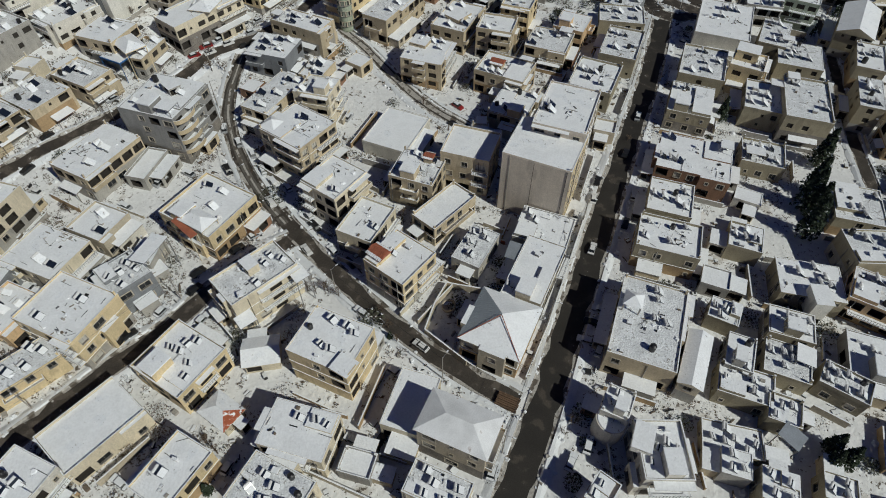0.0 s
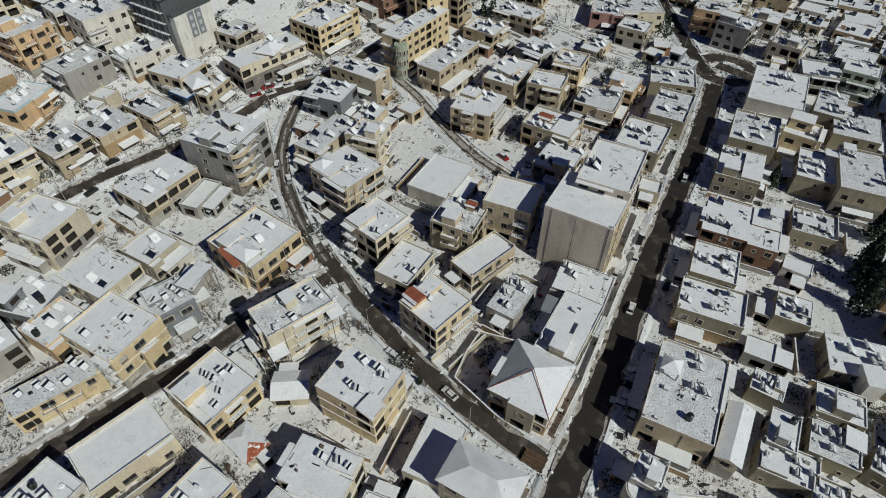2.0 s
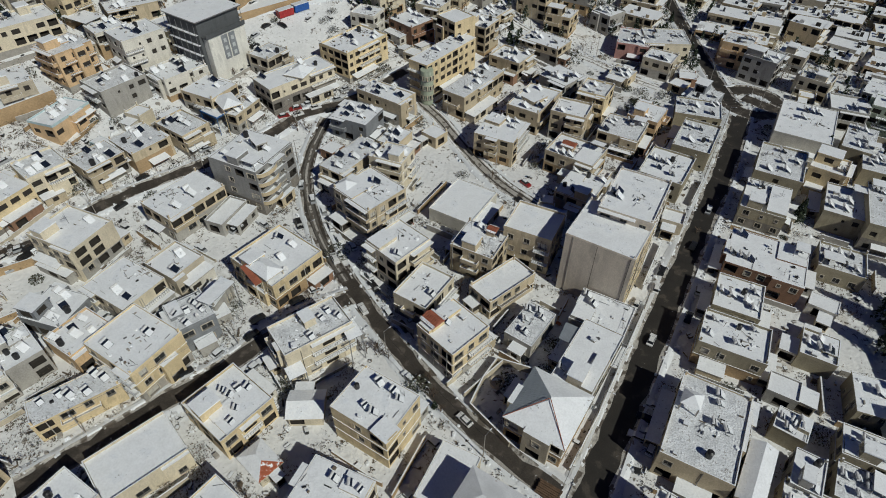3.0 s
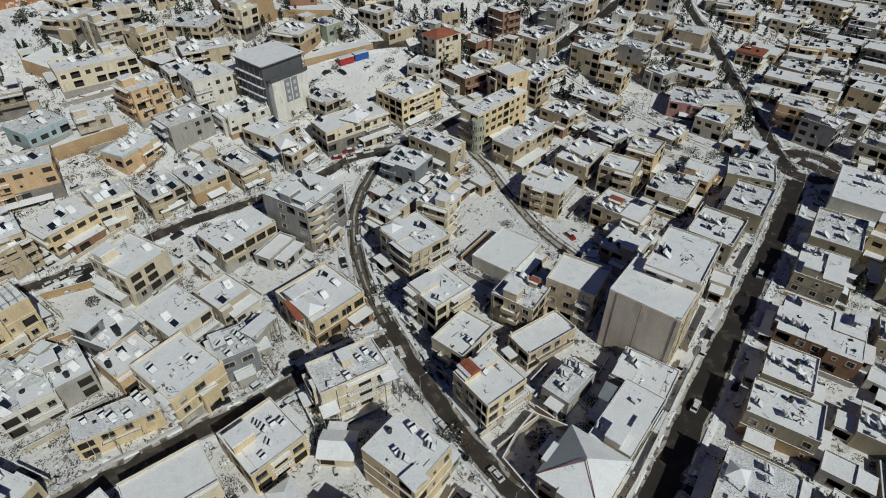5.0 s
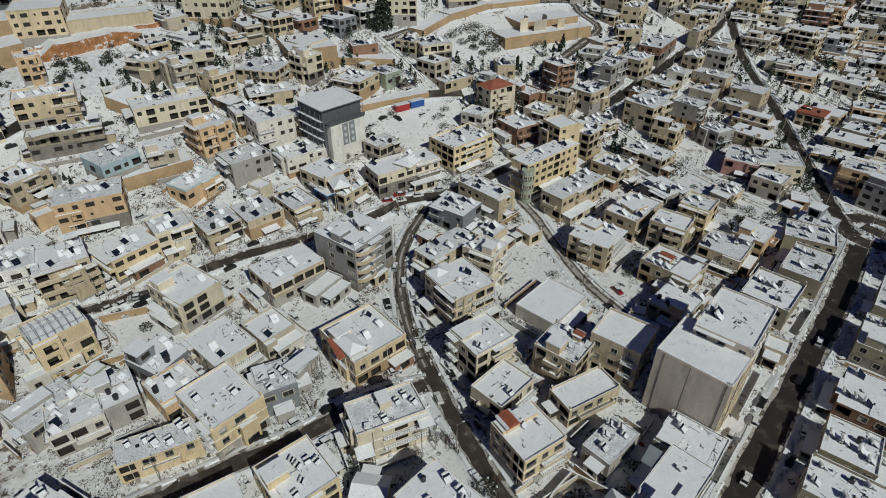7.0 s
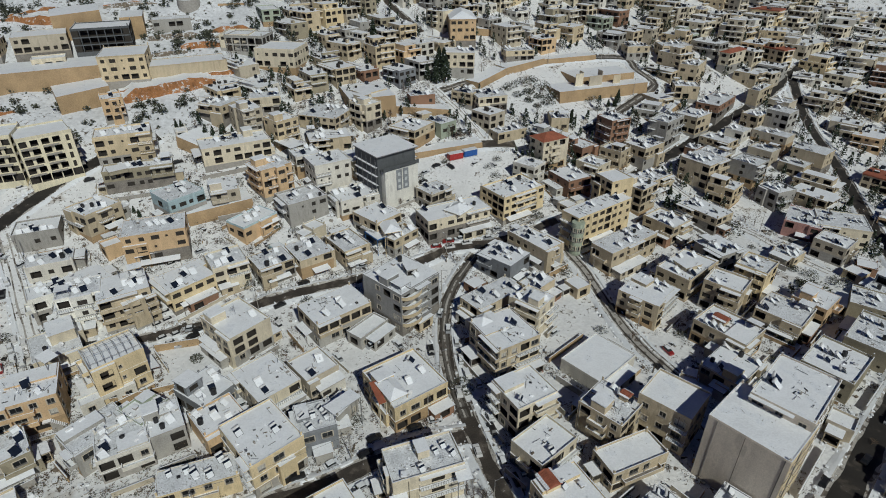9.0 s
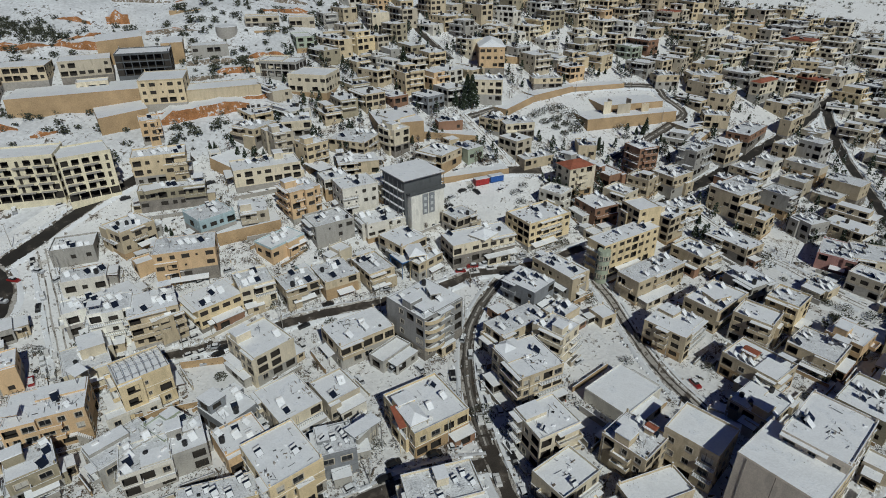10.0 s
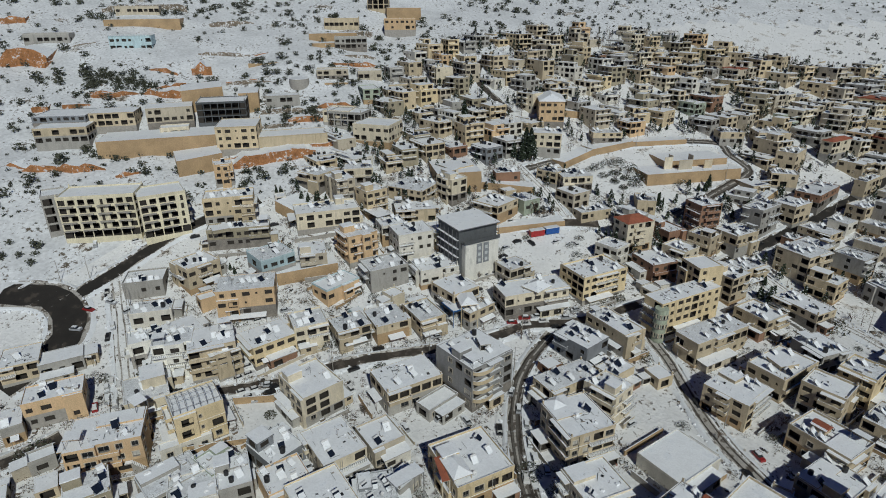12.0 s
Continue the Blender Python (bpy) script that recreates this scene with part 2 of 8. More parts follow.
def road(pts, width, surface, label):
    line = smooth_line(pts)
    ROADS.append((line, width))
    s = Shape()
    rng = random.Random(len(ROADS))
    rows = []
    cols = (-0.5, -0.4, -0.25, -0.07, 0.07, 0.25, 0.4, 0.5) if surface not in ("slush", "ruts") else (-0.5, -0.36, -0.27, -0.17, 0.17, 0.27, 0.36, 0.5)
    for i, q in enumerate(line):
        d = (line[min(i + 1, len(line) - 1)] - line[max(i - 1, 0)]).normalized()
        nrm = Vector((-d.y, d.x))
        edge = [0.9 * noise.noise(Vector((q.x * 0.22, q.y * 0.22, k * 5.0))) + rng.uniform(-0.12, 0.12) for k in (1, 2)]
        rows.append([(q + nrm * (o * width + (edge[0] if o == -0.4 else edge[1] if o == 0.4 else 0.35 * noise.noise(Vector((q.x * 0.12, q.y * 0.12, o * 3)))))) for o in cols])
    kinds = {"asphalt": (2, 0, 0, 0, 0, 0, 2), "tracks": (2, 0, 3, 2, 3, 0, 2), "ruts": (1, 2, 0, 2, 0, 2, 1)}.get(surface, (1, 1, 2, 1, 2, 1, 1))
    for a, b in zip(rows, rows[1:]):
        for i in range(7):
            s.face([(p.x, p.y, ground(p.x, p.y) + 0.22) for p in (a[i + 1], a[i], b[i], b[i + 1])], kinds[i])
    tagged(new("road", s.mesh("road", [asphalt if "dark asphalt" in label else muddy_asphalt, ground_snow, slush, wet_slush])), label, "road", kind="structure")


road([(8.7, 22.7), (12.4, 31.3), (19.3, 47.5), (29.5, 72.6), (44.1, 108.4), (58.0, 141.6), (69.4, 171.9), (73.4, 185.9)], 6.4, "asphalt", "wet dark asphalt main street cleared of snow")
road([(71.7, 186.5), (69.1, 200.6), (64.1, 238.8), (56.8, 281.0), (45.9, 312.4), (39.9, 341.1), (37.7, 357.8)], 5.5, "asphalt", "wet dark asphalt street between houses")
road([(75.6, 192.9), (84.2, 186.4), (93.6, 180.6)], 6, "asphalt", "wet asphalt street at the roundabout")
road([(13.6, 45.8), (1.8, 53.2), (-10.6, 63.3), (-23.6, 76.1), (-33.9, 87.4), (-38.6, 93.4)], 4.3, "asphalt", "curving wet asphalt street with snow banks")
road([(-36.1, 89.4), (-39.9, 94.0), (-43.3, 98.5), (-47.1, 104.0), (-51.1, 110.9), (-55.2, 119.8), (-58.1, 128.4), (-59.3, 140.0), (-58.9, 152.7)], 3.6, "tracks", "curving street with dark wheel tracks in snow")
road([(-40.3, 184.1), (-50.3, 168.0), (-60.8, 157.4), (-68.1, 150.7), (-73.6, 140.4), (-84.1, 126.8), (-102.9, 106.1), (-113.4, 89.1), (-125.7, 75.8)], 3.8, "asphalt", "dark wet side street")
road([(-80.1, 32.9), (-76.3, 36.8), (-69.8, 44.5), (-62.7, 53.0), (-54.6, 61.8), (-48.0, 71.5), (-41.2, 79.1), (-33.5, 84.8)], 4.7, "asphalt", "dark wet side street between houses")
road([(124.4, 186.3), (118.7, 159.3), (109.5, 126.5), (104.3, 100.6)], 3.4, "asphalt", "narrow muddy lane between shaded houses")
road([(-34.7, 172.1), (-23.1, 159.2), (-13.9, 145.9), (-3.8, 133.2), (6.9, 123.6)], 4.5, "ruts", "snowy lane with dark wheel tracks")
road([(-213.5, 60.9), (-201.6, 69.0), (-190.9, 69.9), (-180.9, 64.9), (-176.4, 57.1), (-175.3, 48.6), (-174.9, 42.5)], 11.5, "asphalt", "dark asphalt roundabout lane")
road([(-193.8, 70.2), (-194.0, 87.9), (-194.0, 117.9), (-185.4, 146.5)], 5.5, "asphalt", "dark asphalt road up the hill")
road([(-189.7, 86.1), (-175.1, 78.1), (-157.3, 68.1), (-144.8, 61.1)], 4.5, "slush", "snowy lane with wheel tracks")
road([(-45.1, 243.8), (-34.8, 271.7), (-26.0, 296.7), (-26.5, 304.5), (-36.0, 310.7), (-43.5, 317.5), (-64.3, 302.2), (-87.3, 276.7), (-98.7, 255.0), (-109.8, 235.6)], 4.5, "tracks", "winding asphalt road on the hillside")
road([(46.5, 381.0), (37.1, 359.3), (27.5, 330.1), (16.2, 305.5), (6.8, 284.5), (-2.0, 265.8), (-11.8, 244.9), (-26.3, 213.3)], 4.8, "asphalt", "long straight dark asphalt street")
road([(-147.6, 30.6), (-145.5, 37.2), (-144.4, 43.4)], 5, "asphalt", "asphalt street with snow edges")
road([(-112.8, 235.9), (-97.1, 226.9), (-81.3, 215.2)], 4, "slush", "steep snowy lane")
road([(-110.9, 187.4), (-97.4, 195.8), (-79.8, 211.8), (-68.3, 219.5)], 5, "asphalt", "asphalt street below a wall")
road([(-179.5, 346.5), (-181.0, 320.5), (-171.7, 297.9), (-155.6, 285.8), (-138.6, 276.6)], 4, "asphalt", "winding hillside road")
road([(-11.3, 229.6), (7.8, 217.7), (24.8, 209.6), (36.5, 201.1), (47.3, 194.4)], 4.5, "slush", "snowy lane with wheel tracks")
road([(-131.6, 70.2), (-121.8, 79.6), (-117.7, 86.2)], 3.8, "asphalt", "dark wet side street")
road([(78 + 8.5 * math.cos(k * 0.6283), 190 + 8.5 * math.sin(k * 0.6283)) for k in range(11)], 6, "asphalt", "wet asphalt ring round a snowy island")


def snow_banks(line, width, me):
    rng = random.Random(int(width * 10) + len(line))
    for side in (-1, 1):
        s = Shape()
        ring = []
        for i, q in enumerate(line):
            d = (line[min(i + 1, len(line) - 1)] - line[max(i - 1, 0)]).normalized()
            nrm = Vector((-d.y, d.x)) * side
            hh = 0.35 + 0.45 * abs(noise.noise(Vector((q.x * 0.4, q.y * 0.4, side))))
            pts = []
            for o, z in ((0.0, 0.0), (0.35, hh), (0.9, hh * 0.8), (1.6, 0.0)):
                p = q + nrm * (width / 2 - 0.25 + o * (1 + 0.4 * rng.random()))
                pts.append((p.x, p.y, ground(p.x, p.y) + 0.05 + z))
            ring.append(pts)
        for k, (a, b) in enumerate(zip(ring, ring[1:])):
            m = Vector((a[1][0], a[1][1]))
            if any(o is not me and min((p - m).length for p in o) < w2 / 2 + 0.9 for o, w2 in ROADS):
                continue
            for i in range(3):
                f = [a[i], a[i + 1], b[i + 1], b[i]]
                s.face(f if side < 0 else f[::-1], 1 if i == 0 and rng.random() < 0.7 else 0)
        tagged(new("snow_bank", s.mesh("snow_bank", [snow, slush], True)), "ploughed bank of dirty snow along the street", "snow bank", kind="structure")


for line, width in ROADS:
    snow_banks(line, width, line)

# ---- houses ----
WINDOW_MESH = {}
SIZES = {"s": (0.7, 0.8, 1.2), "n": (1.45, 1.4, 0.9), "w": (2.3, 1.5, 0.85), "t": (1.0, 2.1, 0.1), "l": (2.7, 2.0, 0.55), "f": (3.0, 2.5, 0.12), "o": (2.15, 1.9, 0.45)}


def window_mesh(kind, closed):
    key = (kind, closed)
    if key not in WINDOW_MESH:
        w, h, _ = SIZES[kind]
        s = Shape()
        e = 0.07
        xs, zs = (-w / 2, -w / 2 + e, -e / 2, e / 2, w / 2 - e, w / 2), (0, e, h - e, h)
        for i in range(5):
            for j in range(3):
                a, b, c, d = xs[i], xs[i + 1], zs[j], zs[j + 1]
                if j == 1 and i in (1, 3):
                    s.face([(a, 0.06, c), (b, 0.06, c), (b, 0.06, d), (a, 0.06, d)], 1)
                    s.face([(a, 0, c), (b, 0, c), (b, 0.06, c), (a, 0.06, c)])
                    s.face([(b, 0, d), (a, 0, d), (a, 0.06, d), (b, 0.06, d)])
                    s.face([(a, 0, d), (a, 0, c), (a, 0.06, c), (a, 0.06, d)])
                    s.face([(b, 0, c), (b, 0, d), (b, 0.06, d), (b, 0.06, c)])
                else:
                    s.face([(a, 0, c), (b, 0, c), (b, 0, d), (a, 0, d)])
        for i in range(5):
            a, b = xs[i], xs[i + 1]
            s.face([(a, -0.3, 0), (b, -0.3, 0), (b, 0, 0), (a, 0, 0)])
            s.face([(a, -0.3, -0.08), (b, -0.3, -0.08), (b, -0.3, 0), (a, -0.3, 0)])
        for x0, x1, z0, z1 in ((-w / 2 - 0.16, -w / 2, -0.08, h + 0.16), (w / 2, w / 2 + 0.16, -0.08, h + 0.16), (-w / 2, w / 2, h, h + 0.16)):
            s.box(x0, -0.17, z0, x1, -0.115, z1, 2)
        WINDOW_MESH[key] = s.mesh("window", [frame_paint, shutter_paint if closed else glass, surround_stone])
    return WINDOW_MESH[key]


def facade(s, t, width, base, storeys, sh, rng, plan, spots, mw=0, md=1, low=None):
    """One wall, divided into bays and storeys with real recesses; t takes (along, out, up) to the house."""
    n = max(1, int(width / 3.1))
    bw = width / n
    column = {}

    def q(a, b, c, d, m=None):
        s.face([tuple(t @ Vector(p)) for p in (a, b, c, d)], (low if low is not None and k == 0 else mw) if m is None else m)
    for k in range(storeys):
        z0, z1 = base + k * sh, base + (k + 1) * sh
        for i in range(n):
            u0, u1 = -width / 2 + i * bw, -width / 2 + (i + 1) * bw
            kind = plan(k, i, n, rng)
            if k > 0 and rng.random() < 0.8:
                kind = column.setdefault(i, kind)
            if not kind:
                q((u0, 0, z0), (u1, 0, z0), (u1, 0, z1), (u0, 0, z1))
                continue
            w, h, sill = SIZES[kind]
            w = min(w, bw - 0.3)
            um = (u0 + u1) / 2 + (rng.uniform(-0.3, 0.3) if bw - w > 1.2 else 0)
            a, b, c, d = um - w / 2, um + w / 2, z0 + sill, min(z0 + sill + h, z1 - 0.25)
            dep = {"l": 1.3, "f": 2.6, "o": 2.4}.get(kind, 0.22)
            q((u0, 0, z0), (a, 0, z0), (a, 0, z1), (u0, 0, z1))
            q((b, 0, z0), (u1, 0, z0), (u1, 0, z1), (b, 0, z1))
            q((a, 0, z0), (b, 0, z0), (b, 0, c), (a, 0, c))
            q((a, 0, d), (b, 0, d), (b, 0, z1), (a, 0, z1))
            # deep openings get their inner shade as colour on every reveal
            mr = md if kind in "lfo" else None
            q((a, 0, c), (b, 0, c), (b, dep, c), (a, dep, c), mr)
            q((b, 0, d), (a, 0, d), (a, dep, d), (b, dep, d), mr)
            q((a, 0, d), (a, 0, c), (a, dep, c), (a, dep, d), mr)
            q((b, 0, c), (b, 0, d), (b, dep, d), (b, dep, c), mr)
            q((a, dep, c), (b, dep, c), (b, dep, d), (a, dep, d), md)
            if kind not in "lfo" and w == SIZES[kind][0]:
                spots.append((t @ Matrix.Translation((um, 0.12, c)), kind))


def default_plan(k, i, n, rng):
    r = rng.random()
    if k == 0:
        return "l" if r < 0.34 else "w" if r < 0.5 else "n" if r < 0.72 else None
    return "n" if r < 0.30 else "w" if r < 0.56 else "s" if r < 0.64 else "l" if r < 0.85 else None


def open_plan(k, i, n, rng):
    r = rng.random()
    return "l" if r < 0.5 else "w" if r < 0.7 else "n" if r < 0.9 else None


def frame_plan(k, i, n, rng):
    return "f"


def sober_plan(k, i, n, rng):
    r = rng.random()
    return "n" if r < 0.45 else "s" if r < 0.62 else None


def shell_plan(k, i, n, rng):
    return "f" if k == 0 else "o" if i % 5 < 4 else "t"


def blank_plan(k, i, n, rng):
    return None


PLANS = {"default": default_plan, "open": open_plan, "frame": frame_plan, "shell": shell_plan, "sober": sober_plan, "blank": blank_plan}
FOOT = []         # ground plans of the houses
LITTER = []       # roofs that carry small odds and ends
HOUSES = []
ROOFS = []        # places on flat roofs for tanks and panels


def sides(w, d):
    """Poses of the four walls: x along the wall, y inwards, z up, seen from outside."""
    return [(Matrix.Translation((0, -d / 2, 0)), w), (Matrix.Translation((w / 2, 0, 0)) @ Matrix.Rotation(math.pi / 2, 4, "Z"), d),
            (Matrix.Translation((0, d / 2, 0)) @ Matrix.Rotation(math.pi, 4, "Z"), w), (Matrix.Translation((-w / 2, 0, 0)) @ Matrix.Rotation(-math.pi / 2, 4, "Z"), d)]


def snow_sheet(s, w, d, z, rng, amp=0.09, mat=0):
    nx, ny = max(2, int(w / 1.6)), max(2, int(d / 1.6))
    ox, oy = rng.uniform(0, 99), rng.uniform(0, 99)
    k = len(s.v)
    for j in range(ny + 1):
        for i in range(nx + 1):
            x, y = -w / 2 + w * i / nx, -d / 2 + d * j / ny
            s.v.append((x, y, z + amp * noise.noise(Vector((x * 0.6 + ox, y * 0.6 + oy, 0)))))
    for j in range(ny):
        for i in range(nx):
            a = k + j * (nx + 1) + i
            s.f.append((a, a + 1, a + nx + 2, a + nx + 1))
            s.m.append(mat)


def raised_room(s, t, w, d, z, high, rng, plan, mw=0, md=1, top=2, over=0.2):
    """A room standing on a roof: walls with openings under a slab with snow."""
    for tt, width in sides(w, d):
        facade(s, t @ tt, width, z, 1, high, rng, plan, [], mw, md)
    s.box(-w / 2 - over, -d / 2 - over, z + high, w / 2 + over, d / 2 + over, z + high + 0.22, mw, top, t)


def roof_canopy(e, cx, cy, w, d, h, high, tilt, sheet, turn=0):
    """A sheet on thin posts over a part of the roof."""
    t = pose(cx, cy, h, 0, 0, turn)
    s = Shape()
    c = [(-w / 2, -d / 2, high), (w / 2, -d / 2, high), (w / 2, d / 2, high + tilt), (-w / 2, d / 2, high + tilt)]
    up = [(a, b, z + 0.14) for a, b, z in c]
    s.face([tuple(t @ Vector(p)) for p in up], 1)
    s.face([tuple(t @ Vector(p)) for p in c[::-1]])
    for i in range(4):
        j = (i + 1) % 4
        s.face([tuple(t @ Vector(p)) for p in (c[i], c[j], up[j], up[i])])
    roof = part("roof_canopy", s.mesh("roof_canopy", [sheet, roof_snow]), e, "sheet canopy on posts over the roof")
    for i, (a, b, z) in enumerate(c):
        s = Shape()
        s.box(a * 0.94 - 0.05, b * 0.94 - 0.05, 0, a * 0.94 + 0.05, b * 0.94 + 0.05, z, 0, None, t)
        part("post", s.mesh("post", [steel]), roof)


def outer_stair(e, t, width, h, wm, rng):
    """A straight flight against a wall, up to the first floor."""
    n, run, wide = 9, 0.3, 1.1
    u0 = -width / 2 + 0.4 if rng.random() < 0.5 else width / 2 - 0.4
    way = 1 if u0 < 0 else -1
    s = Shape()
    line = [(0.0, -1.0)]
    for k in range(n):
        line += [(k * run, (k + 1) * 0.32), ((k + 1) * run, (k + 1) * 0.32)]
    line[-1] = (n * run + 1.4, n * 0.32)
    line += [(n * run + 1.4, n * 0.32 - 0.3), (n * run, n * 0.32 - 0.3), (n * run, -1.0)]
    for y0 in (-wide - 0.02, -0.02):
        s.face([tuple(t @ Vector((u0 + way * a, y0, z))) for a, z in line])
    for i, ((a, z), (b, q)) in enumerate(zip(line, line[1:])):
        s.face([tuple(t @ Vector(v)) for v in ((u0 + way * a, -wide - 0.02, z), (u0 + way * b, -wide - 0.02, q), (u0 + way * b, -0.02, q), (u0 + way * a, -0.02, z))], 1 if z == q and i < 2 * n else 0)
    part("outer_stair", s.mesh("outer_stair", [concrete, roof_snow]), e, "concrete outer stair under snow")


def house(x, y, turn, w, d, h, colour, roof="flat", plan="default", clutter=7, head=False, label="", z=None, trim=None, storeys=0, detail=2, redtop=None, bands=True, upper=None):
    """A house of flat or pitched roof: wall, roof, parapet, windows, balcony and stair head are its parts."""
    seed = int(abs(x) * 13 + abs(y) * 131)
    rng = random.Random(seed)
    base = ground(x, y) if z is None else z
    FOOT.append((x, y, radians(turn), w, d))
    small = max(w, d) < 6.2
    e = new("outbuilding" if small else "house")
    e.matrix_basis = pose(x, y, base, 0, 0, turn)
    HOUSES.append((e, w, d, h, colour))
    kinds = {"flat": "flat snowy roof", "hip": "snowy hipped roof", "gable": "snowy gabled roof", "redhip": "red tiled roof", "rust": "rusty metal roof under snow", "sheet": "bare metal roof frame", "tile": "red tiled roof half under snow"}
    tagged(e, label or "%s plastered %s house with %s" % (colour, "low" if h < 5 else "storeyed", kinds[roof]), "outbuilding" if small else "house", "outbuildings of the town" if small else "houses of the town")
    n = storeys or max(1, round(h / 3.15))
    sh = h / n
    wm = wall_material(colour)
    if math.hypot(x, y) > 146:
        detail = 1
    s = Shape()
    spots = []
    plain = plan in ("blank", "frame", "shell") or n == 1
    low = 2 if not plain and rng.random() < 0.45 else 0
    ledge = bands and not plain and rng.random() < 0.4
    for t, width in sides(w, d):
        s.face([tuple(t @ Vector(p)) for p in ((-width / 2, 0, -5), (width / 2, 0, -5), (width / 2, 0, 0), (-width / 2, 0, 0))], 0 if plain else 2)
        facade(s, t, width, 0, n, sh, rng, PLANS[plan], spots, low=low or None)
    walls = part("wall", s.mesh("wall", [wm, recess_shade, rng.choice((concrete, plinth, wall_material("grey"), masonry))]), e)
    for k in range(1, n if ledge and detail > 1 else 0):
        s = Shape()
        ring = [[(x0 * (w / 2 + g), y0 * (d / 2 + g)) for x0, y0 in ((-1, -1), (1, -1), (1, 1), (-1, 1))] for g in (0.003, 0.13)]
        for i in range(4):
            j = (i + 1) % 4
            z0, z1 = k * sh - 0.1, k * sh + 0.06
            s.face([(*ring[1][i], z0), (*ring[1][j], z0), (*ring[1][j], z1), (*ring[1][i], z1)])
            s.face([(*ring[1][i], z1), (*ring[1][j], z1), (*ring[0][j], z1), (*ring[0][i], z1)], 1)
            s.face([(*ring[1][j], z0), (*ring[1][i], z0), (*ring[0][i], z0), (*ring[0][j], z0)])
        part("floor_ledge", s.mesh("floor_ledge", [wm, roof_snow]), e)
    if detail > 1:
        for m, kind in spots:
            part("window", window_mesh(kind, rng.random() < 0.22), walls, at=m)
    if math.hypot(x, y) < 260 and plan in ("default", "open") and w > 7 and d > 7:
        for k in rng.sample((0, 1, 2, 3), rng.choice((0, 1, 1, 2))):
            t, width = sides(w, d)[k]
            bw, out = width * rng.uniform(0.28, 0.48), rng.uniform(0.5, 1.3)
            t = t @ Matrix.Translation((rng.choice((-1, 1, 0.3)) * (width - bw) / 2, -out / 2 - 0.01, 0))
            bh = h if n == 1 or rng.random() < 0.6 else h - sh
            s = Shape()
            for tt, ww in sides(bw, out):
                if ww == out:
                    s.face([tuple(t @ tt @ Vector(p)) for p in ((-ww / 2, 0, -5), (ww / 2, 0, -5), (ww / 2, 0, bh + 0.3), (-ww / 2, 0, bh + 0.3))])
            tt = sides(bw, out)[0][0]
            s.face([tuple(t @ tt @ Vector(p)) for p in ((-bw / 2, 0, -5), (bw / 2, 0, -5), (bw / 2, 0, 0), (-bw / 2, 0, 0))])
            inner = []
            facade(s, t @ tt, bw, 0, max(1, round(bh / sh)), sh, rng, PLANS[plan], inner)
            s.face([tuple(t @ tt @ Vector(p)) for p in ((-bw / 2, 0, bh), (bw / 2, 0, bh), (bw / 2, 0, bh + 0.3), (-bw / 2, 0, bh + 0.3))])
            s.face([tuple(t @ Vector((x0 * bw / 2, y0 * out / 2, bh + 0.28))) for x0, y0 in ((-1, -1), (1, -1), (1, 1), (-1, 1))], 2)
            wing = part("bay", s.mesh("bay", [wm, recess_shade, roof_snow]), e, "projecting bay of the house")
            for m, kind in inner if detail > 1 else ():
                part("window", window_mesh(kind, rng.random() < 0.22), wing, at=m)
    if n > 1 and plan in ("default", "open") and math.hypot(x, y) < 270 and w > 6:
        # balconies mostly look down the valley
        order = sorted(sides(w, d), key=lambda q: (e.matrix_basis.to_3x3() @ q[0].to_3x3() @ Vector((0, -1, 0))).dot(Vector((0.35, -0.94, 0))), reverse=True)
        for (t, width), chance in zip(order, (0.8, 0.4, 0.08)):
            if rng.random() > chance:
                continue
            bw, out = min(width * rng.choice((0.4, 0.6, 0.85, 0.96)), rng.uniform(3.5, 11)), rng.uniform(1.0, 1.6)
            bu = rng.choice((-0.5, 0, 0.5, 0.5)) * (width - bw)
            solid = rng.random() < 0.55
            for k in range(1, n + (1 if rng.random() < 0.4 else 0)):
                s = Shape()
                z0 = k * sh - 0.1
                s.box(bu - bw / 2, -out, z0, bu + bw / 2, -0.01, z0 + 0.17, 0, 1, t)
                if k < n and solid:
                    s.box(bu - bw / 2, -out, z0 + 0.17, bu + bw / 2, -out + 0.12, z0 + 1.1, 0, 1, t)
                    s.box(bu - bw / 2, -out + 0.12, z0 + 0.17, bu - bw / 2 + 0.12, -0.01, z0 + 1.1, 0, 1, t)
                    s.box(bu + bw / 2 - 0.12, -out + 0.12, z0 + 0.17, bu + bw / 2, -0.01, z0 + 1.1, 0, 1, t)
                elif k < n:
                    m = max(3, int(bw / 0.5))
                    for i in range(m + 1):
                        u = bu - bw / 2 + 0.04 + (bw - 0.08) * i / m
                        s.box(u - 0.025, -out + 0.02, z0 + 0.17, u + 0.025, -out + 0.07, z0 + 1.1, 2, None, t)
                    s.box(bu - bw / 2, -out, z0 + 1.05, bu + bw / 2, -out + 0.09, z0 + 1.14, 2, 1, t)
                    for u in (bu - bw / 2, bu + bw / 2 - 0.09):
                        s.box(u, -out + 0.09, z0 + 1.05, u + 0.09, -0.01, z0 + 1.14, 2, 1, t)
                part("balcony" if k < n else "eave", s.mesh("balcony", [wm, roof_snow, rail_paint]), e)
    if roof in ("flat", "sheet"):
        p, q = 0.18, rng.choice((0.22, 0.3, 0.4, 0.55, 0.75))
        s = Shape()
        tw = wall_material(trim) if trim else wm
        ow, od = w / 2 + 0.05, d / 2 + 0.05
        o = [(-ow, -od), (ow, -od), (ow, od), (-ow, od)]
        i = [(-ow + p, -od + p), (ow - p, -od + p), (ow - p, od - p), (-ow + p, od - p)]
        za, zb = h - 0.2, h + q
